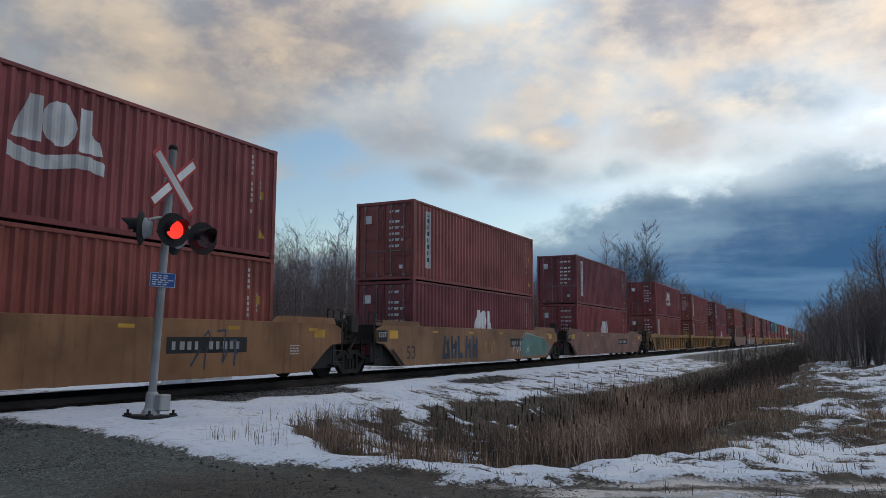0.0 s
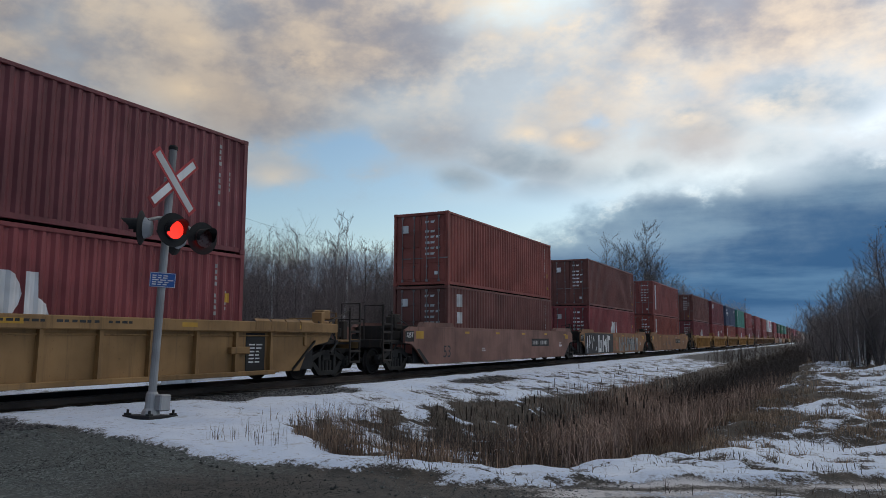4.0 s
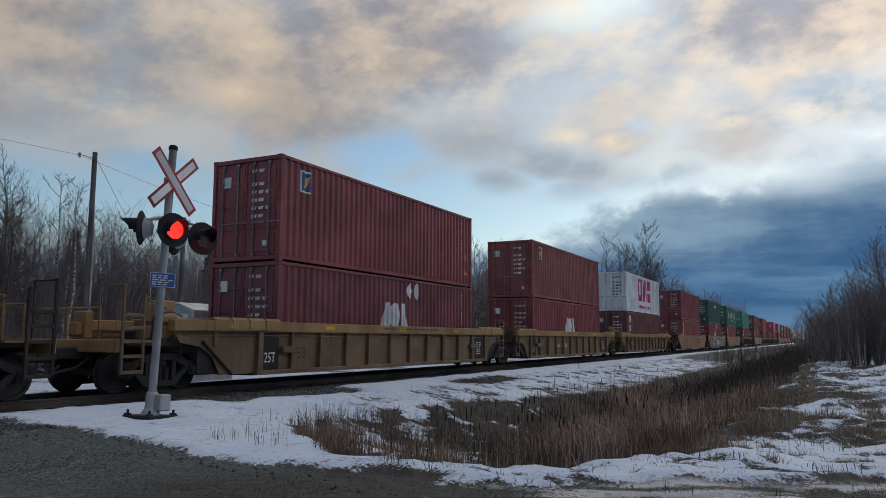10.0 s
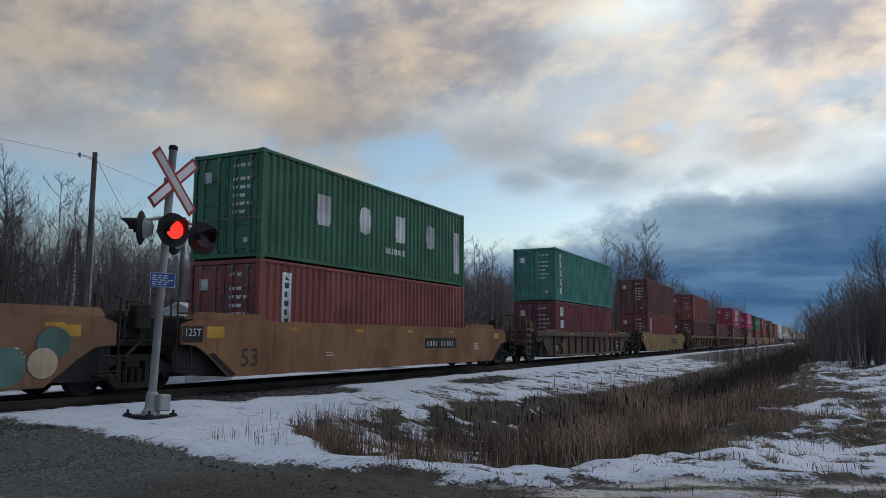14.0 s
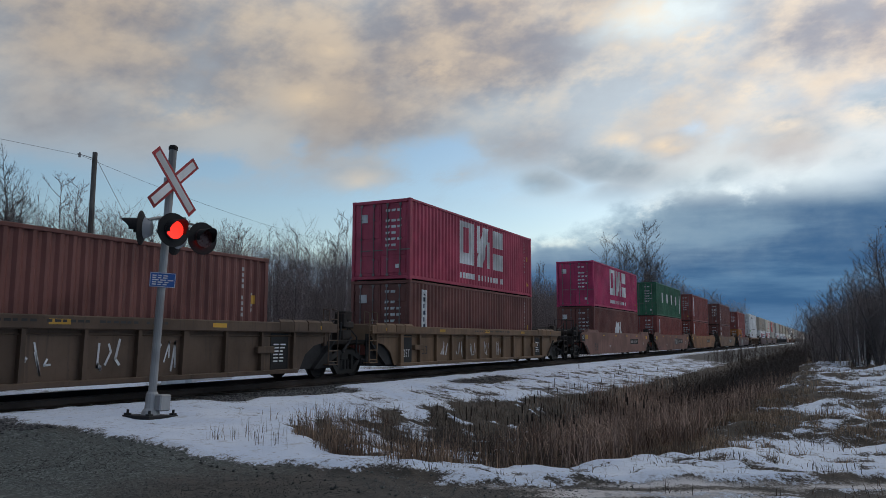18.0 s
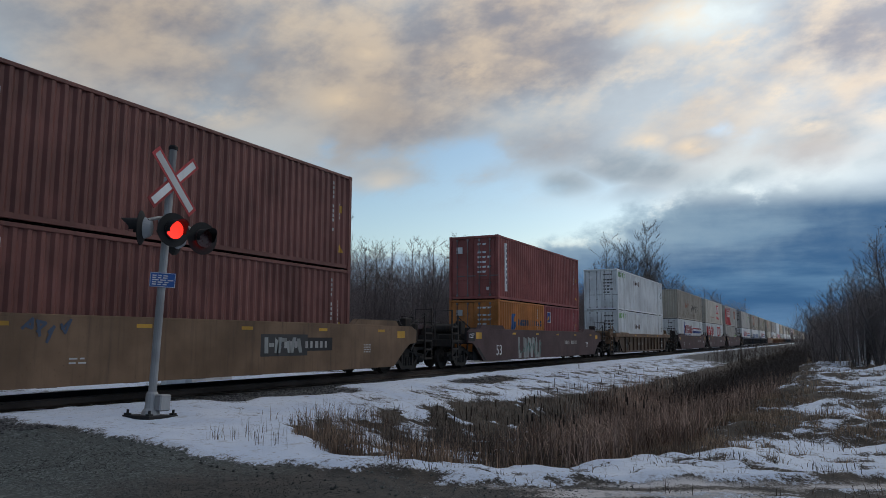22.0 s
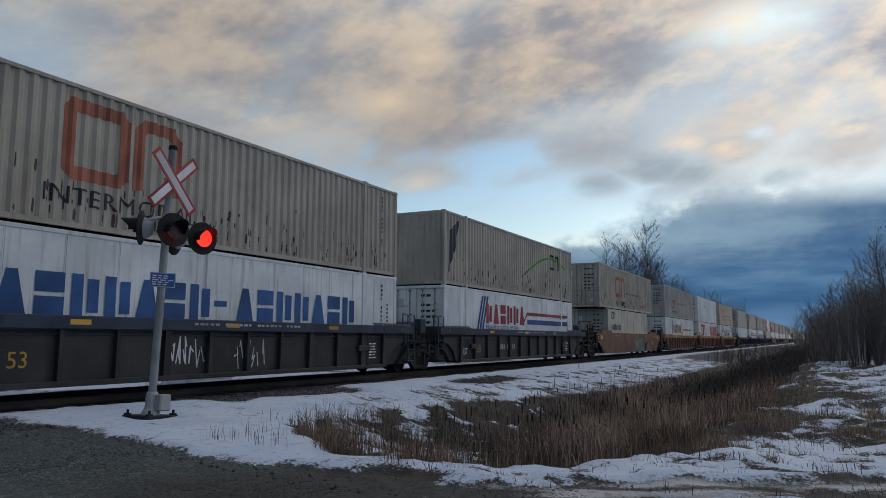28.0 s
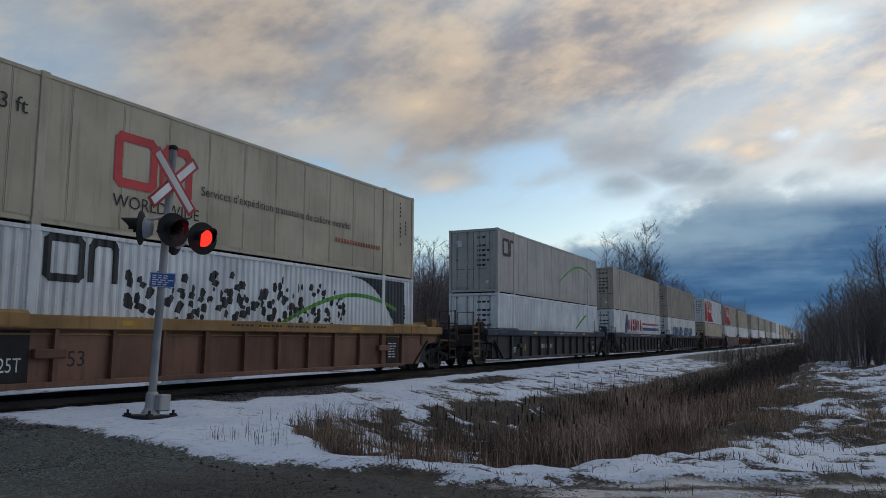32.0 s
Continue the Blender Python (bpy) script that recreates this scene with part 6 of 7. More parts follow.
def build_shelter():
    x0, x1, y0, y1 = -20.04, -18.66, 18.5, 20.4
    z = height(-19.3, 19.5)
    root = thing("signal_shelter", pose((x0 + x1) / 2, (y0 + y1) / 2, z), "white aluminium railway equipment shelter with gable roof", "shelter")
    m = paint("shelter_white", (0.62, 0.63, 0.64), (0.3, 0.28, 0.25), 0.2, 0.45, 0.2)
    hx, hy, top = (x1 - x0) / 2, (y1 - y0) / 2, 2.05 - z
    part("wall", Geo().slab([(-hx, 0), (hx, 0), (hx, top), (0, top + 0.24), (-hx, top)], -hy, hy, "y"), m, root)
    for sx in (-1, 1):
        g = Geo().slab([(sx * (hx + 0.12), top - 0.03), (0, top + 0.25), (0, top + 0.30), (sx * (hx + 0.12), top + 0.03)], -hy - 0.12, hy + 0.12, "y")
        part("roof_panel", g, m, root)
    part("door", Geo().box(-0.42, 0.42, -hy - 0.03, -hy, 0.1, top - 0.1, 0.01), m, root)
    part("lamp", Geo().box(hx, hx + 0.12, 0.2, 0.4, top - 0.3, top - 0.18, 0.02), GALV, root)
    part("base", Geo().box(-hx - 0.1, hx + 0.1, -hy - 0.1, hy + 0.1, -0.3, 0.02, 0.02), paint("concrete", (0.3, 0.29, 0.27), streak=False), root)


build_shelter()

# ---- crossing signal ----
LAMP_BLACK = paint("lamp_black", (0.006, 0.006, 0.007), (0.012, 0.012, 0.013), 0.3, 0.75, streak=False)
SIGNAL = (-9.65, 8.72)
FLASH, FLASH_START = 0.991, 0.235
LAMPS = []


def lamp(root, name, at, turn, lit=True):
    """Round signal head: dish, hood, red lens and a turning disc that glows on one face."""
    holder = part(name, Geo().lathe([(-0.10, 0.10), (-0.05, 0.17), (0.0, 0.278), (0.012, 0.282), (0.014, 0.17)], (0, 0, 0), "x", 24), LAMP_BLACK, root, "round black signal lamp head with hood")
    holder.location = at
    holder.rotation_euler = (0, 0, radians(turn))
    g = Geo()
    n = 12
    for k in range(n):
        a0, a1 = math.pi * (-0.12 + 1.24 * k / n), math.pi * (-0.12 + 1.24 * (k + 1) / n)
        o = []
        for a in (a0, a1):
            l = 0.16 + 0.17 * max(0.0, math.sin(a))
            o += [(0.01, 0.165 * math.cos(a), 0.165 * math.sin(a)), (l, 0.15 * math.cos(a), 0.15 * math.sin(a))]
        g.add(o, [(0, 1, 3, 2)])
        o = [(p[0], p[1] * 0.96, p[2] * 0.96) for p in o]
        g.add(o, [(0, 2, 3, 1)])
    part("hood", g, LAMP_BLACK, holder)
    if not lit:
        part("back_cover", Geo().lathe([(-0.17, 0.06), (-0.16, 0.12), (-0.08, 0.165), (-0.052, 0.175)], (0, 0, 0), "x", 20), paint("lamp_grey", (0.40, 0.42, 0.44), streak=False), holder, "pale grey lamp housing back")
    return holder


def build_signal():
    z = height(*SIGNAL) + 0.05
    root = thing("crossing_signal", pose(SIGNAL[0], SIGNAL[1], z, -2.7, 0, 0), "grey railway crossing signal mast with crossbuck and red flashing lamps", "crossing signal")
    part("base_plate", Geo().box(-0.3, 0.3, -0.3, 0.3, -0.02, 0.035, 0.01), BLACK, root)
    for a in (-1, 1):
        for b in (-1, 1):
            part("anchor_bolt", Geo().tube([(a * 0.24, b * 0.24, 0.0), (a * 0.24, b * 0.24, 0.12)], 0.02, 6).box(a * 0.24 - 0.04, a * 0.24 + 0.04, b * 0.24 - 0.04, b * 0.24 + 0.04, 0.035, 0.065), BLACK, root)
    part("foot", Geo().lathe([(0.03, 0.15), (0.1, 0.13), (0.14, 0.1), (0.36, 0.095), (0.4, 0.075)], (0, 0, 0), "z", 14), GALV, root)
    part("junction_box", Geo().box(0.05, 0.22, -0.02, 0.2, 0.1, 0.36, 0.02), GALV, root, "small grey junction box")
    part("mast", Geo().tube([(0, 0, 0.3), (0, 0, 4.42)], 0.064, 14), GALV, root)
    part("cap", Geo().lathe([(4.40, 0.075), (4.45, 0.078), (4.48, 0.06)], (0, 0, 0), "z", 12), BLACK, root)
    red = paint("sign_red", (0.42, 0.025, 0.03), (0.2, 0.1, 0.1), 0.2, 0.5)
    white = paint("sign_white", (0.86, 0.85, 0.84), (0.4, 0.38, 0.36), 0.3, 0.5)
    for k, ang in enumerate((45, -45)):
        m = pose(0.085 + k * 0.012, 0, 3.84) @ pose(0, 0, 0, ang, 0, 0)
        b = part("crossbuck_board", Geo().box(-0.005, 0.005, -0.63, 0.63, -0.105, 0.105, 0.002).moved(m), red, root, "white board with red border")
        part("white_face", Geo().box(0.0055, 0.0075, -0.575, 0.575, -0.062, 0.062).moved(m), white, b)
    part("bracket", Geo().box(-0.08, 0.09, -0.08, 0.08, 3.76, 3.92, 0.01), GALV, root)
    arm = Geo()
    arm.tube([(0.03, -0.42, 3.12), (0.03, -0.2, 3.2), (0.03, 0.2, 3.2), (0.03, 0.62, 3.12)], 0.028, 8)
    arm.box(-0.1, 0.13, -0.12, 0.12, 3.1, 3.25, 0.03)
    part("lamp_arm", arm, GALV, root)
    left = lamp(root, "signal_lamp", (0.25, -0.09, 3.0), -13)
    right = lamp(root, "signal_lamp", (0.20, 0.61, 2.98), -13)
    lamp(root, "signal_lamp", (-0.10, -0.42, 3.0), 215, False)
    lamp(root, "signal_lamp", (-0.16, 0.34, 2.95), 200, False)
    for holder, phase in ((left, 1), (right, 0)):
        disc = part("lens_disc", Geo().lathe([(-0.012, 0.160), (0.0, 0.163)], (0, 0, 0), "x", 24), paint("lens_dark", (0.06, 0.008, 0.008), streak=False, rough=0.25), holder, "dark red lamp lens")
        face = Geo().lathe([(0.001, 0.150), (0.006, 0.144)], (0, 0, 0), "x", 24)
        part("lens", face, LENS_GLOW, disc, "glowing red lens")
        disc.location.x = 0.06
        LAMPS.append((disc, phase))
    sign = part("notice_sign", Geo().box(-0.004, 0.004, -0.2, 0.2, -0.12, 0.12, 0.002).moved(pose(0.09, 0.0, 2.27)), paint("sign_blue", (0.02, 0.10, 0.36), (0.05, 0.08, 0.15), 0.1, 0.4, streak=False), root, "blue notice sign with unreadable white lines")
    sign.rotation_euler = (0, 0, radians(-36))
    sign.location = (0, 0, -0.08)
    part("sign_edge", decal([rect(-0.195, 2.155, 0.195, 2.163), rect(-0.195, 2.377, 0.195, 2.385), rect(-0.195, 2.155, -0.187, 2.385), rect(0.187, 2.155, 0.195, 2.385)], 0.0955), WHITE, sign)
    rng = random.Random(4)
    part("sign_lines", decal(stack_bars(rng, -0.16, 2.33, 3, 5, 0.1, 0.018, 0.018), 0.0955), WHITE, sign)


LENS_GLOW = glow("red_lens_lit", (1.0, 0.025, 0.015), 1.7)
build_signal()

# ---- sky backdrop ----
CLOUD_Z = 250.0


DRIFT = (0.0205, 0.0160)
CONE = 0.10
# soft masses by bearing: degrees left of the line, elevation, size
THICK = ((49.6, 19.8, 14.3), (28.4, 21.7, 11.3), (36.8, 17.4, 9.5), (-2.6, 21.2, 7.4), (54.2, 14.3, 8.7), (23.5, 14.8, 4.8), (4.0, 13.0, 5.2), (13.5, 11.5, 3.0), (11.9, 14.1, 2.6))
OPEN = ((40.6, 14.5, 5.6), (47.0, 12.8, 4.8), (31.1, 13.8, 3.9), (10.6, 15.4, 3.5), (57.4, 10.2, 3.9), (34.9, 9.0, 6.5))
PEACH = ((31.5, 20.6, 5.5), (25.0, 18.8, 5.0), (39.5, 21.7, 4.6), (40.7, 18.2, 6.5), (35.8, 11.9, 3.0), (28.6, 12.7, 1.9), (17.3, 19.4, 6.1), (10.4, 22.0, 6.9), (6.7, 17.7, 3.7), (-1.5, 15.5, 3.9), (4.3, 15.2, 2.4), (12.3, 14.3, 2.6), (15.7, 14.9, 2.4), (49.5, 16.8, 5.2))
# blue-grey puffs low in the clear band
DUSK = ((17.5, 13.0, 2.6), (14.2, 12.4, 2.4), (11.0, 11.6, 2.6), (8.0, 11.8, 2.2), (15.5, 10.6, 2.2), (21.0, 11.6, 2.2), (3.0, 14.2, 3.0), (-3.5, 15.0, 3.4), (-1.0, 12.2, 3.0))
PALE = ((17.6, 8.7, 3.0), (9.2, 11.0, 6.1), (3.0, 10.8, 6.5), (-0.1, 9.7, 3.0), (14.6, 23.9, 4.3), (21.9, 9.4, 4.3))


def sky_place(az, el):
    """Where a bearing meets the layer, in units of its height."""
    a, e = radians(az), math.tan(radians(el))
    return np.array([-math.sin(a), math.cos(a)]) / (e + CONE)


def masses(nt, v, warp, items, when):
    """Sum of soft round masses seen at those bearings when seconds in."""
    total = None
    for az, el, size in items:
        c = sky_place(az, el)
        ja = (sky_place(az + size / math.cos(radians(el)), el) - sky_place(az - size, el)) / 2
        je = (sky_place(az, el + size * 0.45) - sky_place(az, max(1.0, el - size * 0.45))) / 2
        inv = np.linalg.inv(np.array([ja, je]).T)
        c = c - np.array(DRIFT) * when
        dots = []
        for row in inv:
            sub = nt.nodes.new("ShaderNodeVectorMath")
            sub.operation = "SUBTRACT"
            sub.inputs[1].default_value = (c[0], c[1], 0)
            nt.links.new(v, sub.inputs[0])
            dot = nt.nodes.new("ShaderNodeVectorMath")
            dot.operation = "DOT_PRODUCT"
            dot.inputs[1].default_value = (row[0], row[1], 0)
            nt.links.new(sub.outputs[0], dot.inputs[0])
            dots.append(math_node(nt, "MULTIPLY", dot.outputs["Value"], dot.outputs["Value"]))
        d = math_node(nt, "SQRT", math_node(nt, "ADD", dots[0], dots[1]))
        d = math_node(nt, "ADD", d, warp)
        f = math_node(nt, "SUBTRACT", 1.0, ramp_node(nt, d, -0.1, 1.5))
        total = f if total is None else math_node(nt, "MAXIMUM", total, f)
    return total


def build_clouds():
    m, nt, em, mx = cloud_material("cloud_layer")
    tc = nt.nodes.new("ShaderNodeTexCoord")
    mp = nt.nodes.new("ShaderNodeMapping")
    mp.inputs["Scale"].default_value = (1 / CLOUD_Z, 1 / CLOUD_Z, 0)
    nt.links.new(tc.outputs["Object"], mp.inputs["Vector"])
    v = mp.outputs[0]
    # puffs keep their roundness towards the horizon
    up = nt.nodes.new("ShaderNodeVectorMath")
    up.operation = "ADD"
    up.inputs[1].default_value = (0, 0, CLOUD_Z)
    nt.links.new(tc.outputs["Object"], up.inputs[0])
    way = nt.nodes.new("ShaderNodeVectorMath")
    way.operation = "NORMALIZE"
    nt.links.new(up.outputs[0], way.inputs[0])
    flat = nt.nodes.new("ShaderNodeMapping")
    flat.inputs["Scale"].default_value = (1.0, 1.0, 1.7)
    nt.links.new(way.outputs[0], flat.inputs["Vector"])
    q = flat.outputs[0]
    mid = noise_node(nt, q, 5.5, 8, 0.56)
    puff = noise_node(nt, q, 13.0, 8, 0.58)
    wisp = noise_node(nt, q, 2.6, 5, 0.5)
    warp = math_node(nt, "ADD", math_node(nt, "MULTIPLY", math_node(nt, "SUBTRACT", mid, 0.5), 2.6), math_node(nt, "MULTIPLY", math_node(nt, "SUBTRACT", puff, 0.5), 1.3))
    thick = masses(nt, v, warp, THICK, 13.0)
    clear = masses(nt, v, warp, OPEN, 13.0)
    peach = masses(nt, v, warp, PEACH, 13.0)
    pale = masses(nt, v, warp, PALE, 13.0)
    dusk = masses(nt, v, warp, DUSK, 13.0)
    dist = nt.nodes.new("ShaderNodeVectorMath")
    dist.operation = "LENGTH"
    nt.links.new(v, dist.inputs[0])
    over = math_node(nt, "SUBTRACT", 1.0, ramp_node(nt, dist.outputs["Value"], 1.9, 3.3))
    lump = math_node(nt, "ADD", math_node(nt, "MULTIPLY", math_node(nt, "SUBTRACT", mid, 0.5), 2.2), math_node(nt, "MULTIPLY", math_node(nt, "SUBTRACT", puff, 0.5), 0.8))
    cover = math_node(nt, "ADD", lump, math_node(nt, "ADD", math_node(nt, "MULTIPLY", over, 0.55), math_node(nt, "MULTIPLY", thick, 0.45)))
    cover = math_node(nt, "ADD", cover, math_node(nt, "MULTIPLY", math_node(nt, "MAXIMUM", math_node(nt, "MAXIMUM", peach, pale), math_node(nt, "MULTIPLY", dusk, 1.6)), 0.35))
    cover = math_node(nt, "SUBTRACT", math_node(nt, "ADD", cover, 0.12), math_node(nt, "MULTIPLY", clear, 0.5))
    alpha = ramp_node(nt, cover, -0.25, 0.5)
    grey = math_node(nt, "ADD", math_node(nt, "MULTIPLY", over, 0.35), math_node(nt, "MULTIPLY", thick, 0.45))
    grey = math_node(nt, "ADD", grey, math_node(nt, "MULTIPLY", math_node(nt, "ADD", math_node(nt, "SUBTRACT", wisp, 0.5), math_node(nt, "SUBTRACT", mid, 0.5)), 1.3))
    shade = ramp_node(nt, grey, 0.0, 0.85)
    col = mix_node(nt, shade, (0.50, 0.57, 0.63), (0.295, 0.298, 0.338))
    col = mix_node(nt, math_node(nt, "MULTIPLY", pale, 0.85), col, (0.78, 0.86, 0.86))
    col = mix_node(nt, math_node(nt, "MULTIPLY", dusk, math_node(nt, "SUBTRACT", 1.3, math_node(nt, "ADD", puff, math_node(nt, "MULTIPLY", mid, 0.6)))), col, (0.205, 0.275, 0.345))
    rim_light = ramp_node(nt, math_node(nt, "ADD", math_node(nt, "MULTIPLY", puff, 0.65), math_node(nt, "MULTIPLY", mid, 0.95)), 0.64, 1.0)
    light = math_node(nt, "MULTIPLY", math_node(nt, "MAXIMUM", peach, math_node(nt, "MULTIPLY", over, 0.54)), rim_light)
    col = mix_node(nt, light, col, (1.0, 0.79, 0.54))
    rim = math_node(nt, "SUBTRACT", 1.0, ramp_node(nt, dist.outputs["Value"], 2.95, 3.7))
    # blue dusk overhead and behind
    place = nt.nodes.new("ShaderNodeSeparateXYZ")
    nt.links.new(v, place.inputs[0])
    col = mix_node(nt, ramp_node(nt, place.outputs[1], 0.7, -0.5), col, (0.43, 0.50, 0.63))
    nt.links.new(col, em.inputs["Color"])
    # the side away from the low sun is duller
    sep = nt.nodes.new("ShaderNodeSeparateXYZ")
    nt.links.new(v, sep.inputs[0])
    duller = math_node(nt, "ADD", math_node(nt, "MULTIPLY", ramp_node(nt, sep.outputs[1], -1.6, 1.0), 0.82), 0.24)
    duller = math_node(nt, "MULTIPLY", duller, math_node(nt, "ADD", math_node(nt, "MULTIPLY", ramp_node(nt, sep.outputs[0], -2.0, 0.3), 0.54), 0.66))
    nt.links.new(duller, em.inputs["Strength"])
    nt.links.new(math_node(nt, "MULTIPLY", alpha, rim), mx.inputs[0])
    g = Geo()
    n = 64
    rings = [0, 200, 500, 1000, 2000]
    vs = [(0, 0, 0)]
    for r in rings[1:]:
        for k in range(n):
            vs.append((r * math.cos(2 * math.pi * k / n), r * math.sin(2 * math.pi * k / n), -r * CONE))
    fs = [(0, 1 + k, 1 + (k + 1) % n) for k in range(n)]
    for i in range(len(rings) - 2):
        for k in range(n):
            a, b = 1 + i * n, 1 + (i + 1) * n
            fs.append((a + k, b + k, b + (k + 1) % n, a + (k + 1) % n))
    g.add(vs, fs)
    ob = tagged(part("backdrop", g, m, None), "drifting grey and peach clouds over blue sky", "clouds", kind="structure")
    ob.location = (0, 0, CLOUD_Z)
    return ob


def build_bank():
    """Far dark blue bank of cloud low over the horizon."""
    m, nt, em, mx = cloud_material("cloud_bank")
    tc = nt.nodes.new("ShaderNodeTexCoord")
    mp = nt.nodes.new("ShaderNodeMapping")
    mp.inputs["Scale"].default_value = (1 / 1100, 1 / 1100, 1 / 700)
    nt.links.new(tc.outputs["Object"], mp.inputs["Vector"])
    v = mp.outputs[0]
    sep = nt.nodes.new("ShaderNodeSeparateXYZ")
    nt.links.new(tc.outputs["Object"], sep.inputs[0])
    a = noise_node(nt, v, 1.6, 7, 0.55)
    # higher to the north-east, low and pale to the west
    top = math_node(nt, "ADD", math_node(nt, "MULTIPLY", ramp_node(nt, sep.outputs[0], -2000.0, -500.0), 370.0), 465.0)
    top = math_node(nt, "ADD", top, math_node(nt, "MULTIPLY", ramp_node(nt, sep.outputs[0], -700.0, 600.0), 250.0))
    fine = noise_node(nt, v, 6.0, 6, 0.6)
    band_map = nt.nodes.new("ShaderNodeMapping")
    band_map.inputs["Scale"].default_value = (1 / 1500, 1 / 1500, 1 / 210)
    nt.links.new(tc.outputs["Object"], band_map.inputs["Vector"])
    streaks = noise_node(nt, band_map.outputs[0], 1.0, 6, 0.55)
    bump = math_node(nt, "ADD", math_node(nt, "MULTIPLY", math_node(nt, "SUBTRACT", a, 0.5), 0.7), math_node(nt, "MULTIPLY", math_node(nt, "SUBTRACT", fine, 0.5), 0.3))
    rise = math_node(nt, "DIVIDE", sep.outputs[2], top)
    edge = math_node(nt, "ADD", rise, bump)
    alpha = math_node(nt, "SUBTRACT", 1.0, ramp_node(nt, edge, 0.84, 1.10))
    wavy_rise = math_node(nt, "ADD", rise, math_node(nt, "MULTIPLY", math_node(nt, "SUBTRACT", streaks, 0.5), 0.55))
    dark = mix_node(nt, ramp_node(nt, wavy_rise, 0.02, 0.22), (0.105, 0.205, 0.345), (0.040, 0.108, 0.225))
    dark = mix_node(nt, ramp_node(nt, streaks, 0.46, 0.66), dark, (0.095, 0.195, 0.325))
    dark = mix_node(nt, ramp_node(nt, math_node(nt, "ADD", wavy_rise, math_node(nt, "MULTIPLY", bump, 0.8)), 0.42, 1.02), dark, (0.235, 0.335, 0.425))
    col = mix_node(nt, ramp_node(nt, sep.outputs[0], -2500.0, -1450.0), (0.30, 0.42, 0.55), dark)
    # lit crests
    crest = math_node(nt, "MULTIPLY", ramp_node(nt, edge, 0.88, 1.04), ramp_node(nt, fine, 0.48, 0.66))
    col = mix_node(nt, math_node(nt, "MULTIPLY", crest, 0.75), col, (0.74, 0.70, 0.62))
    nt.links.new(col, em.inputs["Color"])
    em.inputs["Strength"].default_value = 1.0
    nt.links.new(alpha, mx.inputs[0])
    g = Geo()
    n = 64
    vs, fs = [], []
    for k in range(n):
        w = 2 * math.pi * k / n
        for z in (-300, 500, 1500):
            vs.append((4400 * math.cos(w), 4400 * math.sin(w), z))
    for k in range(n):
        p, q = 3 * k, 3 * ((k + 1) % n)
        fs += [(p, q, q + 1, p + 1), (p + 1, q + 1, q + 2, p + 2)]
    g.add(vs, fs)
    return tagged(part("backdrop", g, m, None), "dark blue cloud bank low over the horizon", "clouds", kind="structure")


CLOUDS = build_clouds()
BANK = build_bank()

# ---- the train ----
RNG = random.Random(42)
Z1 = 0.31
Z2 = Z1 + BOX_H


def pair(s, upper, lower, length=FT40, near=True):
    """Two boxes in one well. upper, lower: (colour, marks, options)."""
    for z, spec in ((Z1, lower), (Z2, upper)):
        if spec:
            colour, marks, opt = spec
            container(s, z, length, colour, marks, near=near, rng=RNG, **opt)


LOW_BOLD = (5.2, 1.2, mark_bold(0.88))
TRIO = lambda colour: (4.05, 0.95, [(k, shifted(q, 0, 0, 1.45, 1.15)) for k, q in mark_trio(1.0, colour)])
STRIP = (0.95, 0.5, mark_strip(2.1))
COLUMN = (0.9, 2.1, mark_column(3, 0.52))
P = {}


def one_unit(s, kind, colour, upper, lower, chord=None, half=9.8, length=FT40, first=False, last=False, near=True, extra=(), stencil="53", tag=""):
    centre = s + length / 2
    well_car(centre, half, kind, colour, chord, first, last, near, extra, len(P), stencil, tag)
    P[s] = centre
    pair(s, upper, lower, length, near)


def c(colour, *marks, **opt):
    return (colour, marks, opt)


r0 = random.Random(8)
BLOB = [(3.6, 0.35, "aqua", [[(0, 0.0), (3.6, 0.05), (4.0, 0.45), (3.3, 0.85), (2.2, 0.95), (0.8, 1.1), (0.1, 0.7)]]), (3.4, 0.3, "chalk", band([(0, 0.0), (0.1, 0.8), (0.9, 1.15), (2.3, 1.0), (3.4, 0.9), (4.2, 0.5), (3.7, 0.1)], 0.05))]
THING = [(4.4 - 8.7, 0.42, "ink", fat_letters(r0, 3.2, 0.85, 5)), (-0.6, 0.55, "tan_ink", fat_letters(r0, 1.6, 0.5, 3)), (2.5, 0.5, "white", scrawl(r0, 2.2, 0.6, 5, 0.04))]
one_unit(3.2, "smooth", "tan", c("maroon", (4.9, 1.05, mark_wave(0.92))), c("rust"), first=True, extra=[(3.0, 0.45, "ink", scrawl(r0, 1.6, 0.9, 4, 0.05))])
one_unit(22.85, "smooth", "tan_pale", c("brick", STRIP), c("wine", LOW_BOLD), extra=THING + BLOB)
one_unit(42.4, "smooth", "rosy", c("wine", STRIP), c("maroon", LOW_BOLD), last=True)
one_unit(65.4, "ribbed", "yellow", c("maroon", (5.0, 1.0, mark_wave(0.85))), c("brick", STRIP), first=True, stencil="53")
one_unit(84.9, "ribbed", "yellow", c("brick", STRIP), c("rust", STRIP), stencil="53")
one_unit(104.4, "ribbed", "yellow", c("wine", COLUMN), c("maroon", LOW_BOLD), last=True)
one_unit(127.9, "smooth", "rosy", c("rust"), c("brown", COLUMN), first=True)
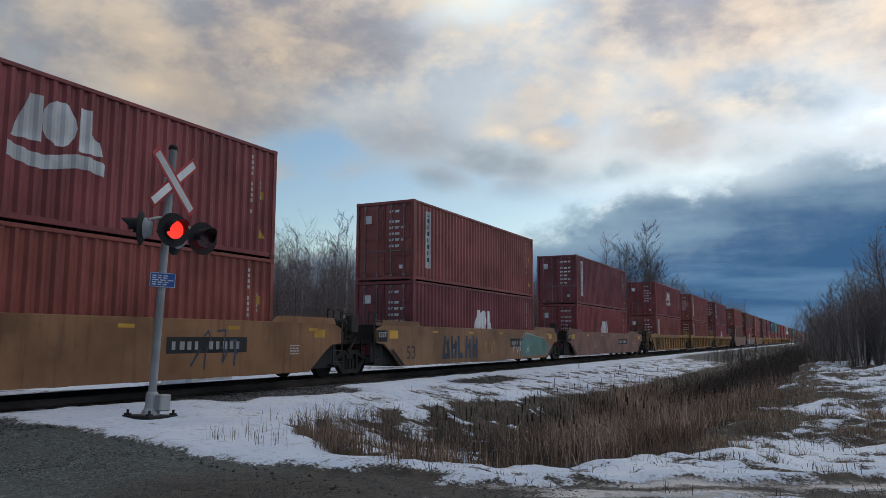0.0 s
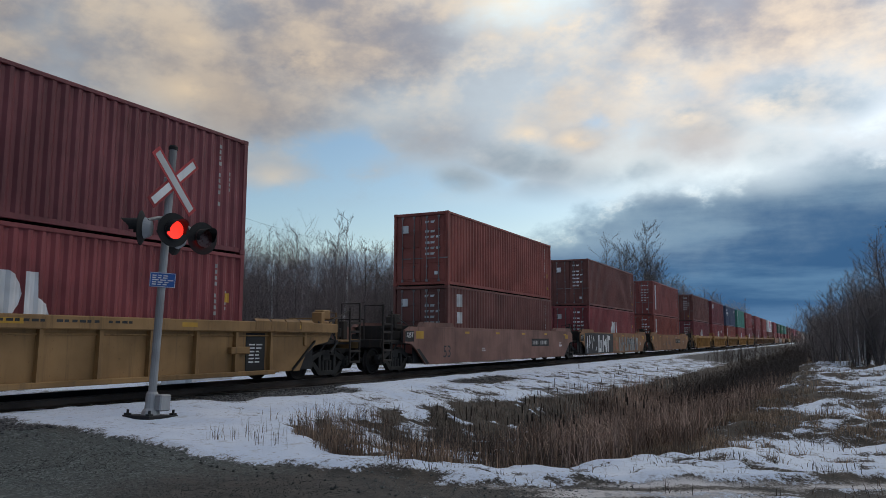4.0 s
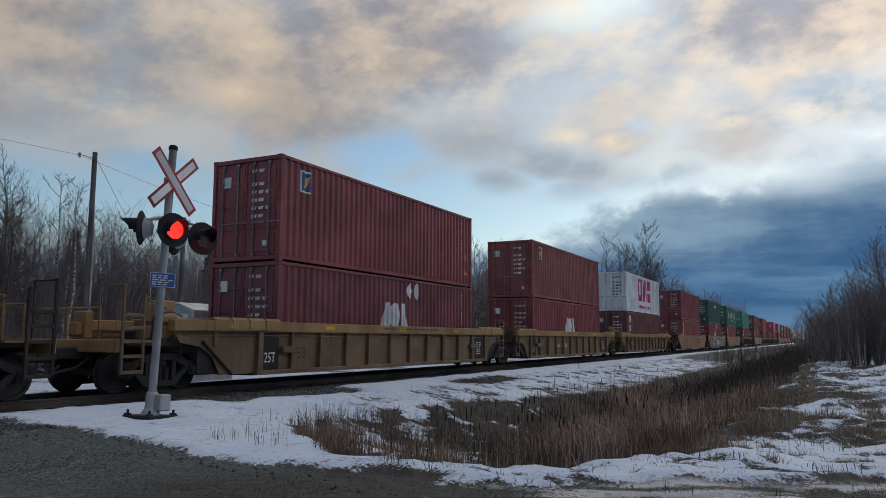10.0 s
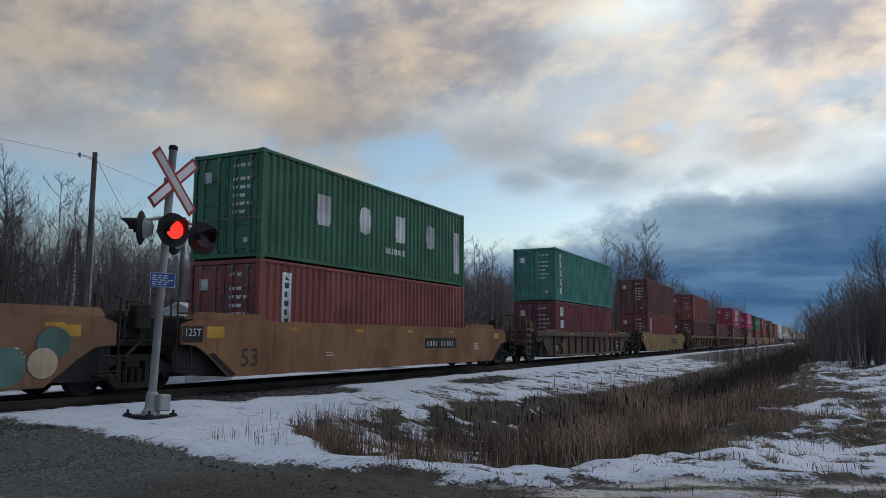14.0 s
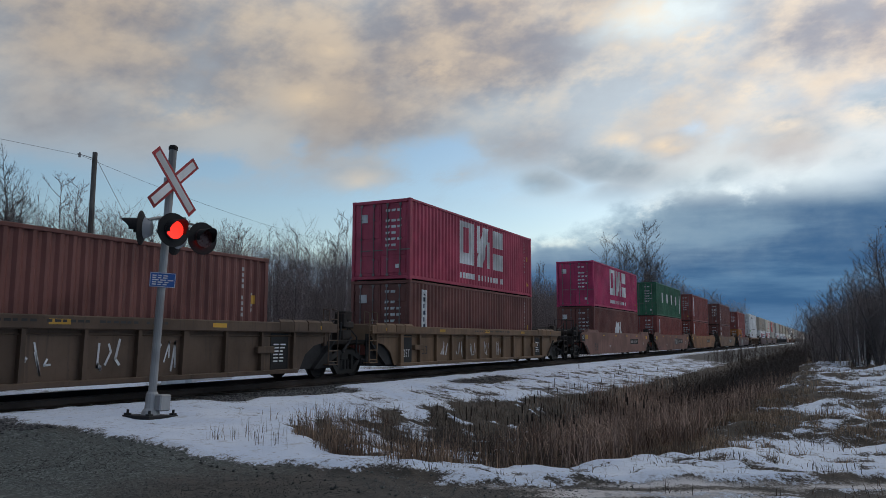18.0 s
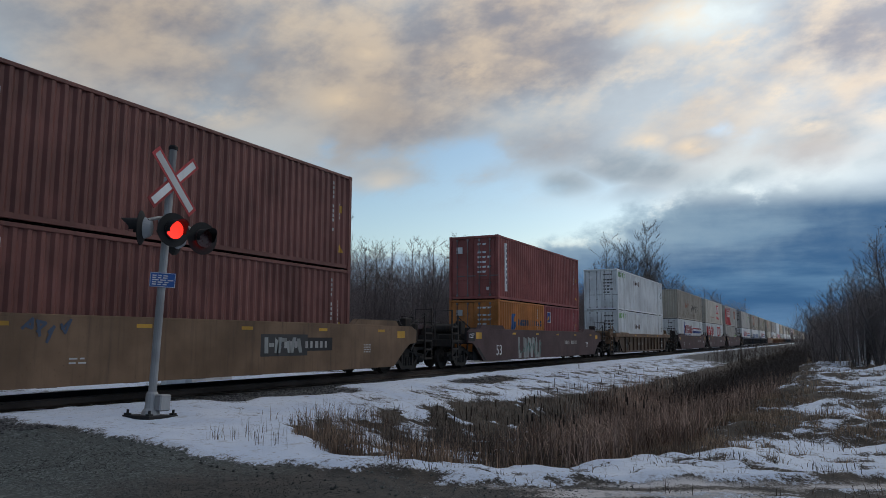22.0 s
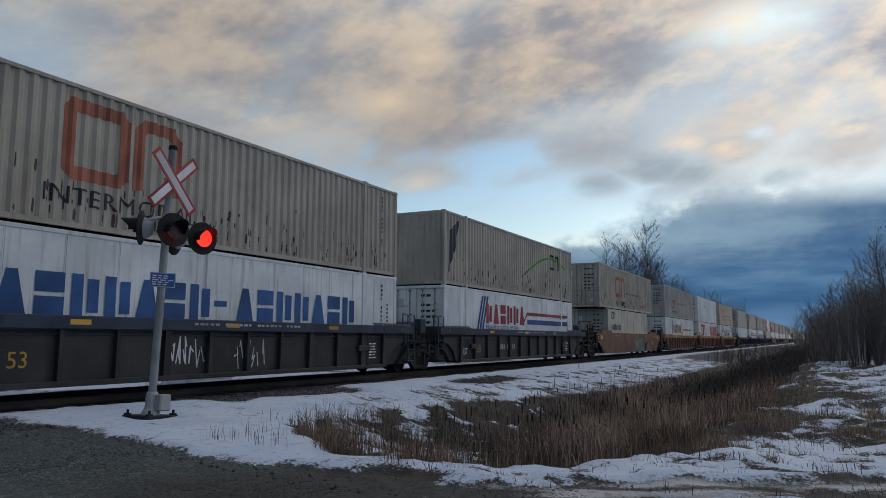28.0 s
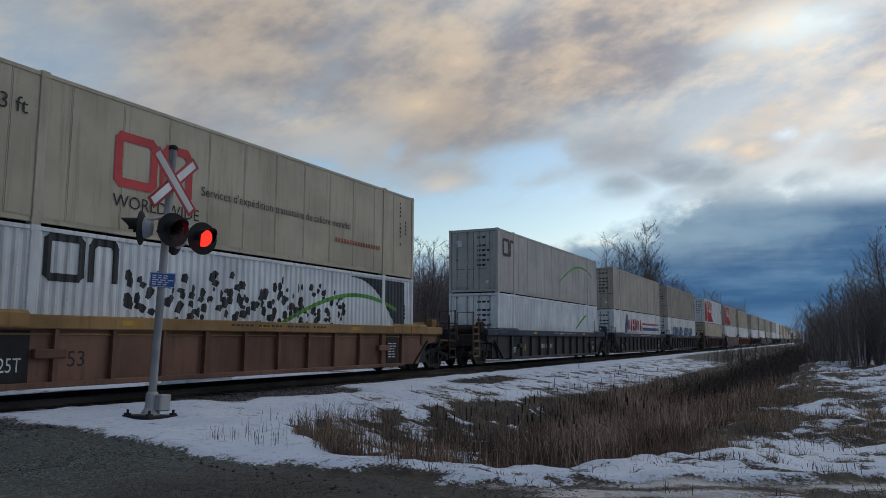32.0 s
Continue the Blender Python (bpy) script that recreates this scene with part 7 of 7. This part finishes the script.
BW = [(-8.0, 0.3, "black", [rect(0, 0, 6.5, 1.22)]), (-5.2, 0.36, "white", fat_letters(r0, 3.3, 1.05, 3)), (-7.8, 0.4, "white", scrawl(r0, 2.4, 1.0, 5, 0.09)), (-1.4, 0.34, "tan_ink", [rect(0, 0.05, 1.3, 0.95)]), (-1.3, 0.5, "faded_red", fat_letters(r0, 1.2, 0.6, 2)), (0.1, 0.36, "chalk", fat_letters(r0, 5.9, 0.95, 7)), (0.1, 0.36, "ink", scrawl(r0, 5.9, 1.0, 14, 0.07))]
one_unit(147.2, "smooth", "tan", c("brown"), c("maroon", LOW_BOLD), extra=BW)
one_unit(166.6, "smooth", "tan", c("brick", STRIP), c("rust", STRIP, (9.2, 0.9, [("white", [[(0, 0.25), (0.22, 0), (0.44, 0.25), (0.22, 0.5)]])])), last=True, extra=[(-2.5, 0.3, "ink", scrawl(r0, 2.8, 1.0, 7, 0.05)), (2.0, 1.2, "white", scrawl(r0, 1.0, 0.25, 5, 0.02))])
H40 = 7.75
one_unit(188.0, "ribbed", "bright_yellow", c("brown"), c("wine", LOW_BOLD), half=H40, first=True, stencil="40")
one_unit(203.5, "ribbed", "bright_yellow", c("wine", (0.75, 1.95, [("white", [rect(0, 0, 0.5, 0.55), rect(0.6, 0.1, 1.1, 0.6)])])), c("maroon", LOW_BOLD, (8.6, 1.7, [("white", [[(0, 0.25), (0.2, 0), (0.4, 0.25), (0.2, 0.5)], [(0.45, 0.25), (0.65, 0), (0.85, 0.25), (0.65, 0.5)]])])), half=H40, stencil="40")
WING = [("white", [[(0, 0.5), (1.3, 0.9), (0.6, 0.62), (1.5, 0.75), (0.7, 0.45), (0.2, 0.4)]] + [rect(k * 0.26, 0, k * 0.26 + 0.2, 0.24) for k in range(8)] + [rect(0.1, -0.22, 1.8, -0.12)])]
one_unit(218.9, "ribbed", "ochre", c("navy", (0.9, 1.75, WING), (10.4, 2.2, [("white", [rect(0, 0.2, 1.4, 0.32), rect(0, 0, 0.6, 0.12)])])), c("rust", STRIP), half=H40, stencil="40")
one_unit(234.5, "ribbed", "bright_yellow", c("teal", (0.75, 0.4, mark_strip(2.2, 0.3))), c("maroon", LOW_BOLD), half=H40, stencil="40")
PAINTED_PANEL = [("white", [rect(0, 0, 0.5, 0.62)]), ("navy", [rect(0.05, 0.05, 0.45, 0.57)]), ("yellow", [[(0.1, 0.1), (0.3, 0.2), (0.4, 0.5), (0.2, 0.4)]])]
one_unit(249.8, "ribbed", "ochre", c("maroon", (0.75, 1.95, PAINTED_PANEL)), c("wine", LOW_BOLD), half=H40, last=True, stencil="40")
PAWS = [("white", [[(0, 0.3), (0.2, 0), (0.4, 0.3), (0.2, 0.6)], [(0.5, 0.3), (0.7, 0), (0.9, 0.3), (0.7, 0.6)]])]
one_unit(271.4, "ribbed", "worn_ochre", c("maroon", (0.9, 2.0, PAINTED_PANEL)), c("wine", LOW_BOLD, (6.9, 2.2, PAWS)), chord="yellow", first=True)
one_unit(290.8, "ribbed", "worn_ochre", c("brick", (1.0, 2.0, PAINTED_PANEL)), c("maroon", LOW_BOLD), chord="yellow")
one_unit(310.5, "ribbed", "worn_ochre", c("white", TRIO("magenta")), c("brown", COLUMN), chord="yellow", last=True)
one_unit(333.9, "smooth", "tan_pale", c("maroon"), c("brick", STRIP), first=True)
PALM = [(-7.6, 0.3, "cream", [rect(0, 0, 13.8, 1.2)]), (-6.4, 0.3, "midnight", fat_letters(r0, 4.9, 1.2, 4)), (-7.6, 0.3, "midnight", [rect(0, 0.0, 0.9, 1.1)]), (-1.4, 0.34, "aqua", [rect(0, 0, 2.3, 1.1)]), (-1.3, 0.6, "tan_ink", [oval(0.4, 0.1, 0.35, 0.25), oval(1.7, 0.35, 0.4, 0.3), oval(1.1, -0.05, 0.3, 0.2)]), (-0.9, 0.62, "white", fat_letters(r0, 1.5, 0.5, 3)), (1.1, 0.3, "midnight", fat_letters(r0, 5.0, 1.15, 4)), (6.3, 0.35, "aqua", [oval(0.3, 0.3, 0.4, 0.35), oval(1.2, 0.7, 0.35, 0.3)]), (6.6, 0.5, "cream", [oval(0.7, 0.2, 0.3, 0.28)])]
one_unit(353.6, "smooth", "tan_pale", c("forest", (5.4, 2.05, mark_row(7, 0.34, "white"))), c("maroon", LOW_BOLD, (6.9, 2.2, PAWS)), extra=PALM)
one_unit(373.0, "smooth", "tan", c("green", (2.4, 1.2, mark_spaced(0.9, 2.2, 4)), (11.3, 0.5, [("white", [rect(0, 0.0, 0.45, 1.6)])]), (6.2, 0.75, mark_row(7, 0.2, "white"))), c("brick", STRIP), last=True)
one_unit(396.7, "ribbed", "umber", c("teal", (0.75, 0.4, mark_strip(2.2, 0.3))), c("wine", COLUMN), first=True, last=True, extra=[(1.0, 0.4, "white", scrawl(r0, 5.0, 0.6, 9, 0.03))])
one_unit(420.3, "smooth", "olive", c("brown"), c("brick", STRIP), first=True, last=True, stencil="53")
one_unit(444.0, "ribbed", "umber", c("brick", (0.95, 2.2, mark_column(6, 0.30))), c("brown"), chord="brown", first=True, extra=[(-6.2, 0.42, "white", scrawl(r0, 1.9, 0.8, 4, 0.10)), (-4.0, 0.42, "chalk", fat_letters(r0, 2.4, 0.75, 4)), (-1.2, 0.4, "white", scrawl(r0, 1.8, 0.7, 5, 0.07)), (0.8, 0.5, "yellow", scrawl(r0, 0.5, 0.6, 2, 0.09))])
one_unit(463.5, "ribbed", "umber", None, c("brown", STRIP), extra=[(k * 1.5 - 6.6, 0.45, "white", scrawl(r0, 0.6, 0.7, 3, 0.05)) for k in range(7)])
one_unit(483.1, "ribbed", "worn_ochre", c("red", TRIO("white")), c("brown", STRIP), last=True, extra=[(k * 1.3 - 4.0, 0.45, "white", scrawl(r0, 0.6, 0.6, 3, 0.04)) for k in range(5)])
one_unit(506.5, "smooth", "rosy", c("pink", TRIO("white")), c("brown", (5.2, 1.2, mark_bold(0.9))), first=True)
one_unit(526.25, "smooth", "rosy", c("green", (2.4, 1.2, mark_spaced(0.9, 2.2, 4)), (11.3, 0.5, [("white", [rect(0, 0.0, 0.4, 1.8)])])), c("brick", STRIP), extra=[(0.4, 0.7, "black", [rect(0, 0, 1.9, 0.56)]), (0.6, 0.78, "chalk", fat_letters(r0, 1.5, 0.4, 3))])
one_unit(545.8, "smooth", "tan", c("brick", STRIP), c("rust", STRIP), last=True)
one_unit(569.6, "smooth", "worn_ochre", c("brown", (0.9, 2.1, mark_column(5, 0.3))), c("brown", COLUMN), first=True, last=True, extra=[(1.8, 0.7, "black", [rect(0, 0, 1.9, 0.56)]), (2.0, 0.78, "chalk", fat_letters(r0, 1.5, 0.4, 3)), (-4.5, 1.0, "ink", scrawl(r0, 1.0, 0.5, 4, 0.05))])
LOW_H = 2.591


def lower_box(root):
    """Turns a tall box into one of standard height."""
    k = LOW_H / BOX_H
    for ob in root.children:
        ob.scale.z *= k
        ob.location.z *= k


# two short boxes below one long one
well_car(599.5, 9.8, "smooth", "plum", None, True, True, True, [(-4.4, 0.3, "chalk", fat_letters(r0, 3.0, 0.95, 5)), (-4.4, 0.35, "aqua", scrawl(r0, 3.2, 0.8, 7, 0.07))], 61, "53", ", spray-painted")
container(593.4, Z1 + LOW_H, FT40, "brick", ((0.9, 0.4, mark_strip(2.2, 0.3)),), rng=RNG)
LION = [("blue", [[(0, 0.1), (0.25, 0.9), (0.6, 0.9), (0.4, 0.5), (0.75, 0.5), (0.5, 0.05), (0.25, 0.0)]]), ("ink", shifted(mark_row(11, 0.32, "ink", 0.62)[0][1], 1.0, 0.3))]
lower_box(container(593.4, Z1, FT20, "orange", ((1.5, 1.35, LION),), rng=RNG, tag="beside a maroon box in the well"))
lower_box(container(593.4 + 6.11, Z1, FT20, "maroon", ((0.5, 1.9, PAINTED_PANEL),), rng=RNG, doors=False))
GREEN_NAME = [("leaf", shifted(mark_row(7, 0.34, "leaf", 0.6)[0][1], 0, 0))]
DIAMONDS = [("dirt", [[(k * 0.5, 0.2), (k * 0.5 + 0.2, 0), (k * 0.5 + 0.4, 0.2), (k * 0.5 + 0.2, 0.4)] for k in range(4)])]
one_unit(615.0, "ribbed", "umber", c("white", (0.35, 2.35, GREEN_NAME), (5.0, 2.0, DIAMONDS), style="fine"), c("white", (0.35, 2.35, GREEN_NAME), (5.0, 1.6, DIAMONDS), style="fine"), chord="worn_ochre", length=FT53, first=True, last=True)
FT = [("black", shifted(text_polys("53 ft", 0.42), 0, 0))]
SCRIPT = [("black", scrawl(r0, 4.5, 0.8, 10, 0.07))]
one_unit(639.0, "smooth", "plum", c("khaki", (4.4, 1.2, [("faded_red", scrawl(r0, 2.2, 0.9, 5, 0.08))]), (8.6, 0.9, SCRIPT), style="corr", doors=False, specks=3), c("white", (0, 0, mark_stripes(FT53)), style="fine"), length=FT53, first=True)
PANEL = [("signal_red", [rect(0, 0.75, 2.3, 1.9), [(0, 0.45), (0, 0.1), (2.3, 0.0), (2.3, 0.25), (1.0, 0.35)]]), ("white", [rect(0.2, 0.95, 0.75, 1.7), rect(0.95, 0.95, 1.4, 1.7), rect(1.55, 0.95, 2.1, 1.7)]), ("signal_red", [rect(0.4, 1.25, 0.55, 1.7), rect(1.72, 0.95, 1.9, 1.2)])]
LOOP_RED = (10.4, 1.3, [(k, shifted(q, 0, 0, 1.7, 1.25)) for k, q in mark_loop(1.0, "signal_red")])
one_unit(658.5, "smooth", "plum", c("ivory", (9.8, 0.6, PANEL), (3.6, 0.75, [("faded_red", [rect(k * 0.16, 0, k * 0.16 + 0.1, 0.12) for k in range(26)])]), style="plate"), c("white", (0, 0, mark_roundels()), LOOP_RED, style="fine"), length=FT53)
LOOP_DARK = (12.4, 1.7, mark_loop(0.8, "black"))
one_unit(678.2, "smooth", "plum", c("grey", (0, 0, mark_roundels(lift=0.2)), (11.4, 1.2, mark_loop(1.2, "faded_red")), style="fine", doors=False), c("grey", (0, 0, [("night", mark_swoosh(FT53)[0][1])]), (0, -0.6, [("leaf", mark_swoosh(FT53)[1][1])]), LOOP_DARK, style="fine"), length=FT53, last=True)
SWOOSH = (0, 0, mark_swoosh(FT53))
one_unit(702.2, "ribbed", "black", c("grey", SWOOSH, (2.5, 1.6, mark_loop(0.8, "black")), style="plate"), c("white", (0, 0, mark_stripes(FT53)), (13.9, 1.9, FT), style="plate"), chord="blue_black", length=FT53, first=True)
MARIT = shifted_marks(mark_row(16, 0.82, "blue", 0.74, skip=(8,)), 1.7, 1.25)
one_unit(721.9, "ribbed", "black", c("khaki", (3.6, 1.0, [("faded_red", mark_loop(1.6, "faded_red")[0][1])]), (3.2, 0.5, [("black", shifted(text_polys("INTERMODAL", 0.5), 0, 0, 1.25, 1.0))]), style="corr", doors=False, specks=5), c("white", (0, 0, MARIT), (0.8, 1.75, FT), style="plate"), chord="blue_black", length=FT53, extra=[(-1.8, 0.42, "white", scrawl(r0, 1.3, 0.8, 7, 0.035)), (0.2, 0.42, "white", scrawl(r0, 1.2, 0.7, 6, 0.03))])
one_unit(741.6, "ribbed", "black", c("khaki", (0.4, 0.5, [("night", [[(0, 0), (0.1, 1.6), (1.0, 2.2), (0.6, 0.9)]])]), (0, 0, [("leaf", mark_swoosh(FT53)[1][1])]), (12.4, 1.6, mark_loop(0.8, "black")), style="corr", doors=False, specks=9), c("white", (0, 0, mark_stripes(FT53)), (13.9, 1.9, FT), style="plate"), chord="blue_black", length=FT53, last=True)
# short cream box below a long one
well_car(771.8, 9.8, "smooth", "brown", None, True, True, True, [(0.4, 0.3, "aqua", fat_letters(r0, 3.0, 0.95, 4)), (0.4, 0.32, "faded_red", scrawl(r0, 3.0, 0.9, 7, 0.05)), (3.2, 0.3, "bottle", [oval(0.4, 0.55, 0.75, 0.55), oval(0.95, 0.35, 0.5, 0.32)]), (3.9, 0.4, "faded_red", band([(0.0, 0.55), (0.25, 0.85), (0.6, 0.9), (0.95, 0.7), (1.2, 0.3), (1.35, 0.0)], 0.16))], 71, "53", ", rusty")
container(763.7, Z2, FT53, "khaki", ((4.3, 0.9, mark_loop(1.4, "faded_red")), (4.4, 0.35, mark_row(9, 0.28, "black")), (7.2, 1.2, [("black", shifted(text_polys("Services d'expédition transitaire de calibre mondial", 0.24), 0, 0))])), "corr", rng=RNG, specks=13)
container(765.7, Z1, FT40, "ivory", ((0.9, 2.2, mark_loop(0.5, "black")), (0.9, 1.5, mark_row(8, 0.36, "black", 0.6))), "plate", rng=RNG)
SERVE = (5.0, 1.35, [("black", shifted(text_polys("Services d'expédition transitaire de calibre mondial", 0.30), 0, 0))])
one_unit(785.7, "ribbed", "brown", c("grey", (3.6, 0.85, [(k, shifted(q, 0, 0, 1.0, 0.78)) for k, q in mark_loop(1.1, "faded_red")]), (3.6, 0.42, [("black", text_polys("WORLDWIDE", 0.40))]), (6.3, 1.4, [("black", shifted(text_polys("Services d'expédition transitaire de calibre mondial", 0.26), 0, 0))]), style="corr", specks=17), c("white", (0, 0, [("navy", mark_stripes(FT53)[0][1][:2])]), (4.0, 1.5, mark_row(6, 0.8, "tan_ink")), (8.6, 1.35, [("faded_red", [[(0, 0), (0.3, 0), (0.9, 0.4), (6.3, 0.4), (6.3, 0.55), (0.8, 0.55)]])]), style="plate"), chord="ochre", length=FT53, first=True)
one_unit(805.6, "ribbed", "brown", c("white", (0.45, 1.2, FT), (0.45, 2.05, [("black", shifted(text_polys("CHASSIS REQUIRED", 0.17), 0, 0))]), (0.55, 0.7, [("yellow", [rect(0, 0, 0.3, 0.32)])]), (5.2, 1.65, [("chalk", [[(0, 0.22), (0.22, 0), (0.44, 0.22), (0.22, 0.44)]])]), style="plate"), c("white", (2.2, 1.3, [(k, shifted(q, 0, 0, 1.65, 1.3)) for k, q in mark_loop(1.0, "signal_red")]), (0, 0, mark_roundels(True)), style="fine"), chord="yellow", length=FT53, extra=[(-1.2, 0.5, "chalk", fat_letters(r0, 1.6, 0.5, 3))])
SPOT = (2.2, 1.9, mark_loop(0.9, "black"))
one_unit(825.4, "ribbed", "brown", c("cream", (3.6, 1.05, mark_loop(1.15, "signal_red")), (3.6, 0.62, [("black", text_polys("WORLDWIDE", 0.38))]), (6.0, 1.25, SERVE[2]), (11.4, 0.8, [("faded_red", [rect(k * 0.15, 0, k * 0.15 + 0.1, 0.13) for k in range(17)])]), (0.9, 2.0, FT), style="plate"), c("white", SWOOSH, SPOT, style="fine", specks=23), chord="ochre", length=FT53, last=True)
one_unit(849.2, "ribbed", "black", c("grey", (0, 0, [("leaf", mark_swoosh(FT53)[1][1])]), (0.6, 1.7, mark_loop(0.8, "black")), style="plate"), c("white", (3.0, 0.4, [("leaf", mark_swoosh(FT53)[1][1][:6])]), style="fine"), chord="blue_black", length=FT53, first=True)
one_unit(869.6, "ribbed", "black", c("khaki", style="plate"), c("white", (0, 0, mark_stripes(FT53)), style="plate"), chord="blue_black", length=FT53)
one_unit(889.4, "ribbed", "black", c("khaki", style="fine"), c("white", (0, 0, MARIT), style="plate"), chord="blue_black", length=FT53, last=True)
s, k = 913.4, 0
far = random.Random(99)
while s < 1330:
    up = far.choice(("grey", "khaki", "cream", "white", "khaki"))
    if k < 2:
        mk = ((0, 0, mark_roundels(lift=0.2)),)
    else:
        mk = ()
    near = s < 960
    one_unit(s, far.choice(("smooth", "ribbed")), far.choice(("plum", "black", "brown")), c(up, *mk, style="fine" if k < 2 else "corr"), c(far.choice(("white", "cream", "grey", "white")), style="plate"), length=FT53, first=k % 3 == 0, last=k % 3 == 2, near=near)
    s += 19.65 if k % 3 < 2 else 24.2
    k += 1


# ---- what moves ----
def motions():
    for ob in MOVED:
        p = ob.location.copy()
        walk(ob, [(t, pose(p.x, p.y - SPEED * t, p.z)) for t in (0.0, 16.0, 32.0)])
    walk(CLOUDS, [(t, pose(DRIFT[0] * CLOUD_Z * t, DRIFT[1] * CLOUD_Z * t, CLOUD_Z)) for t in (0.0, 16.0, 32.0)])
    walk(BANK, [(t, pose(0, 0, 0, 0, 0, 3.0 - 0.2 * t)) for t in (0.0, 16.0, 32.0)])
    # each lamp's lens disc turns its glowing face forward in turn
    for disc, phase in LAMPS:
        rows = [(0.0, 180.0)]
        for k in range(-1, 34):
            on = FLASH_START + (k + phase / 2.0) * FLASH
            for t0, a0 in ((on, 180.0), (on + 0.465, 360.0)):
                t0 = math.floor(t0 * 10) / 10
                for i in range(4):
                    rows.append((t0 + i / 30.0, a0 + 60.0 * i))
        start = [r for r in rows if r[0] <= 0.0][-1]
        rows = [(0.0, start[1])] + [r for r in rows if 0.0 < r[0] < 32.0]
        rows.append((32.0, rows[-1][1]))
        walk(disc, [(t, pose(0.06, 0, 0, 0, 0, a % 360.0)) for t, a in rows])


motions()
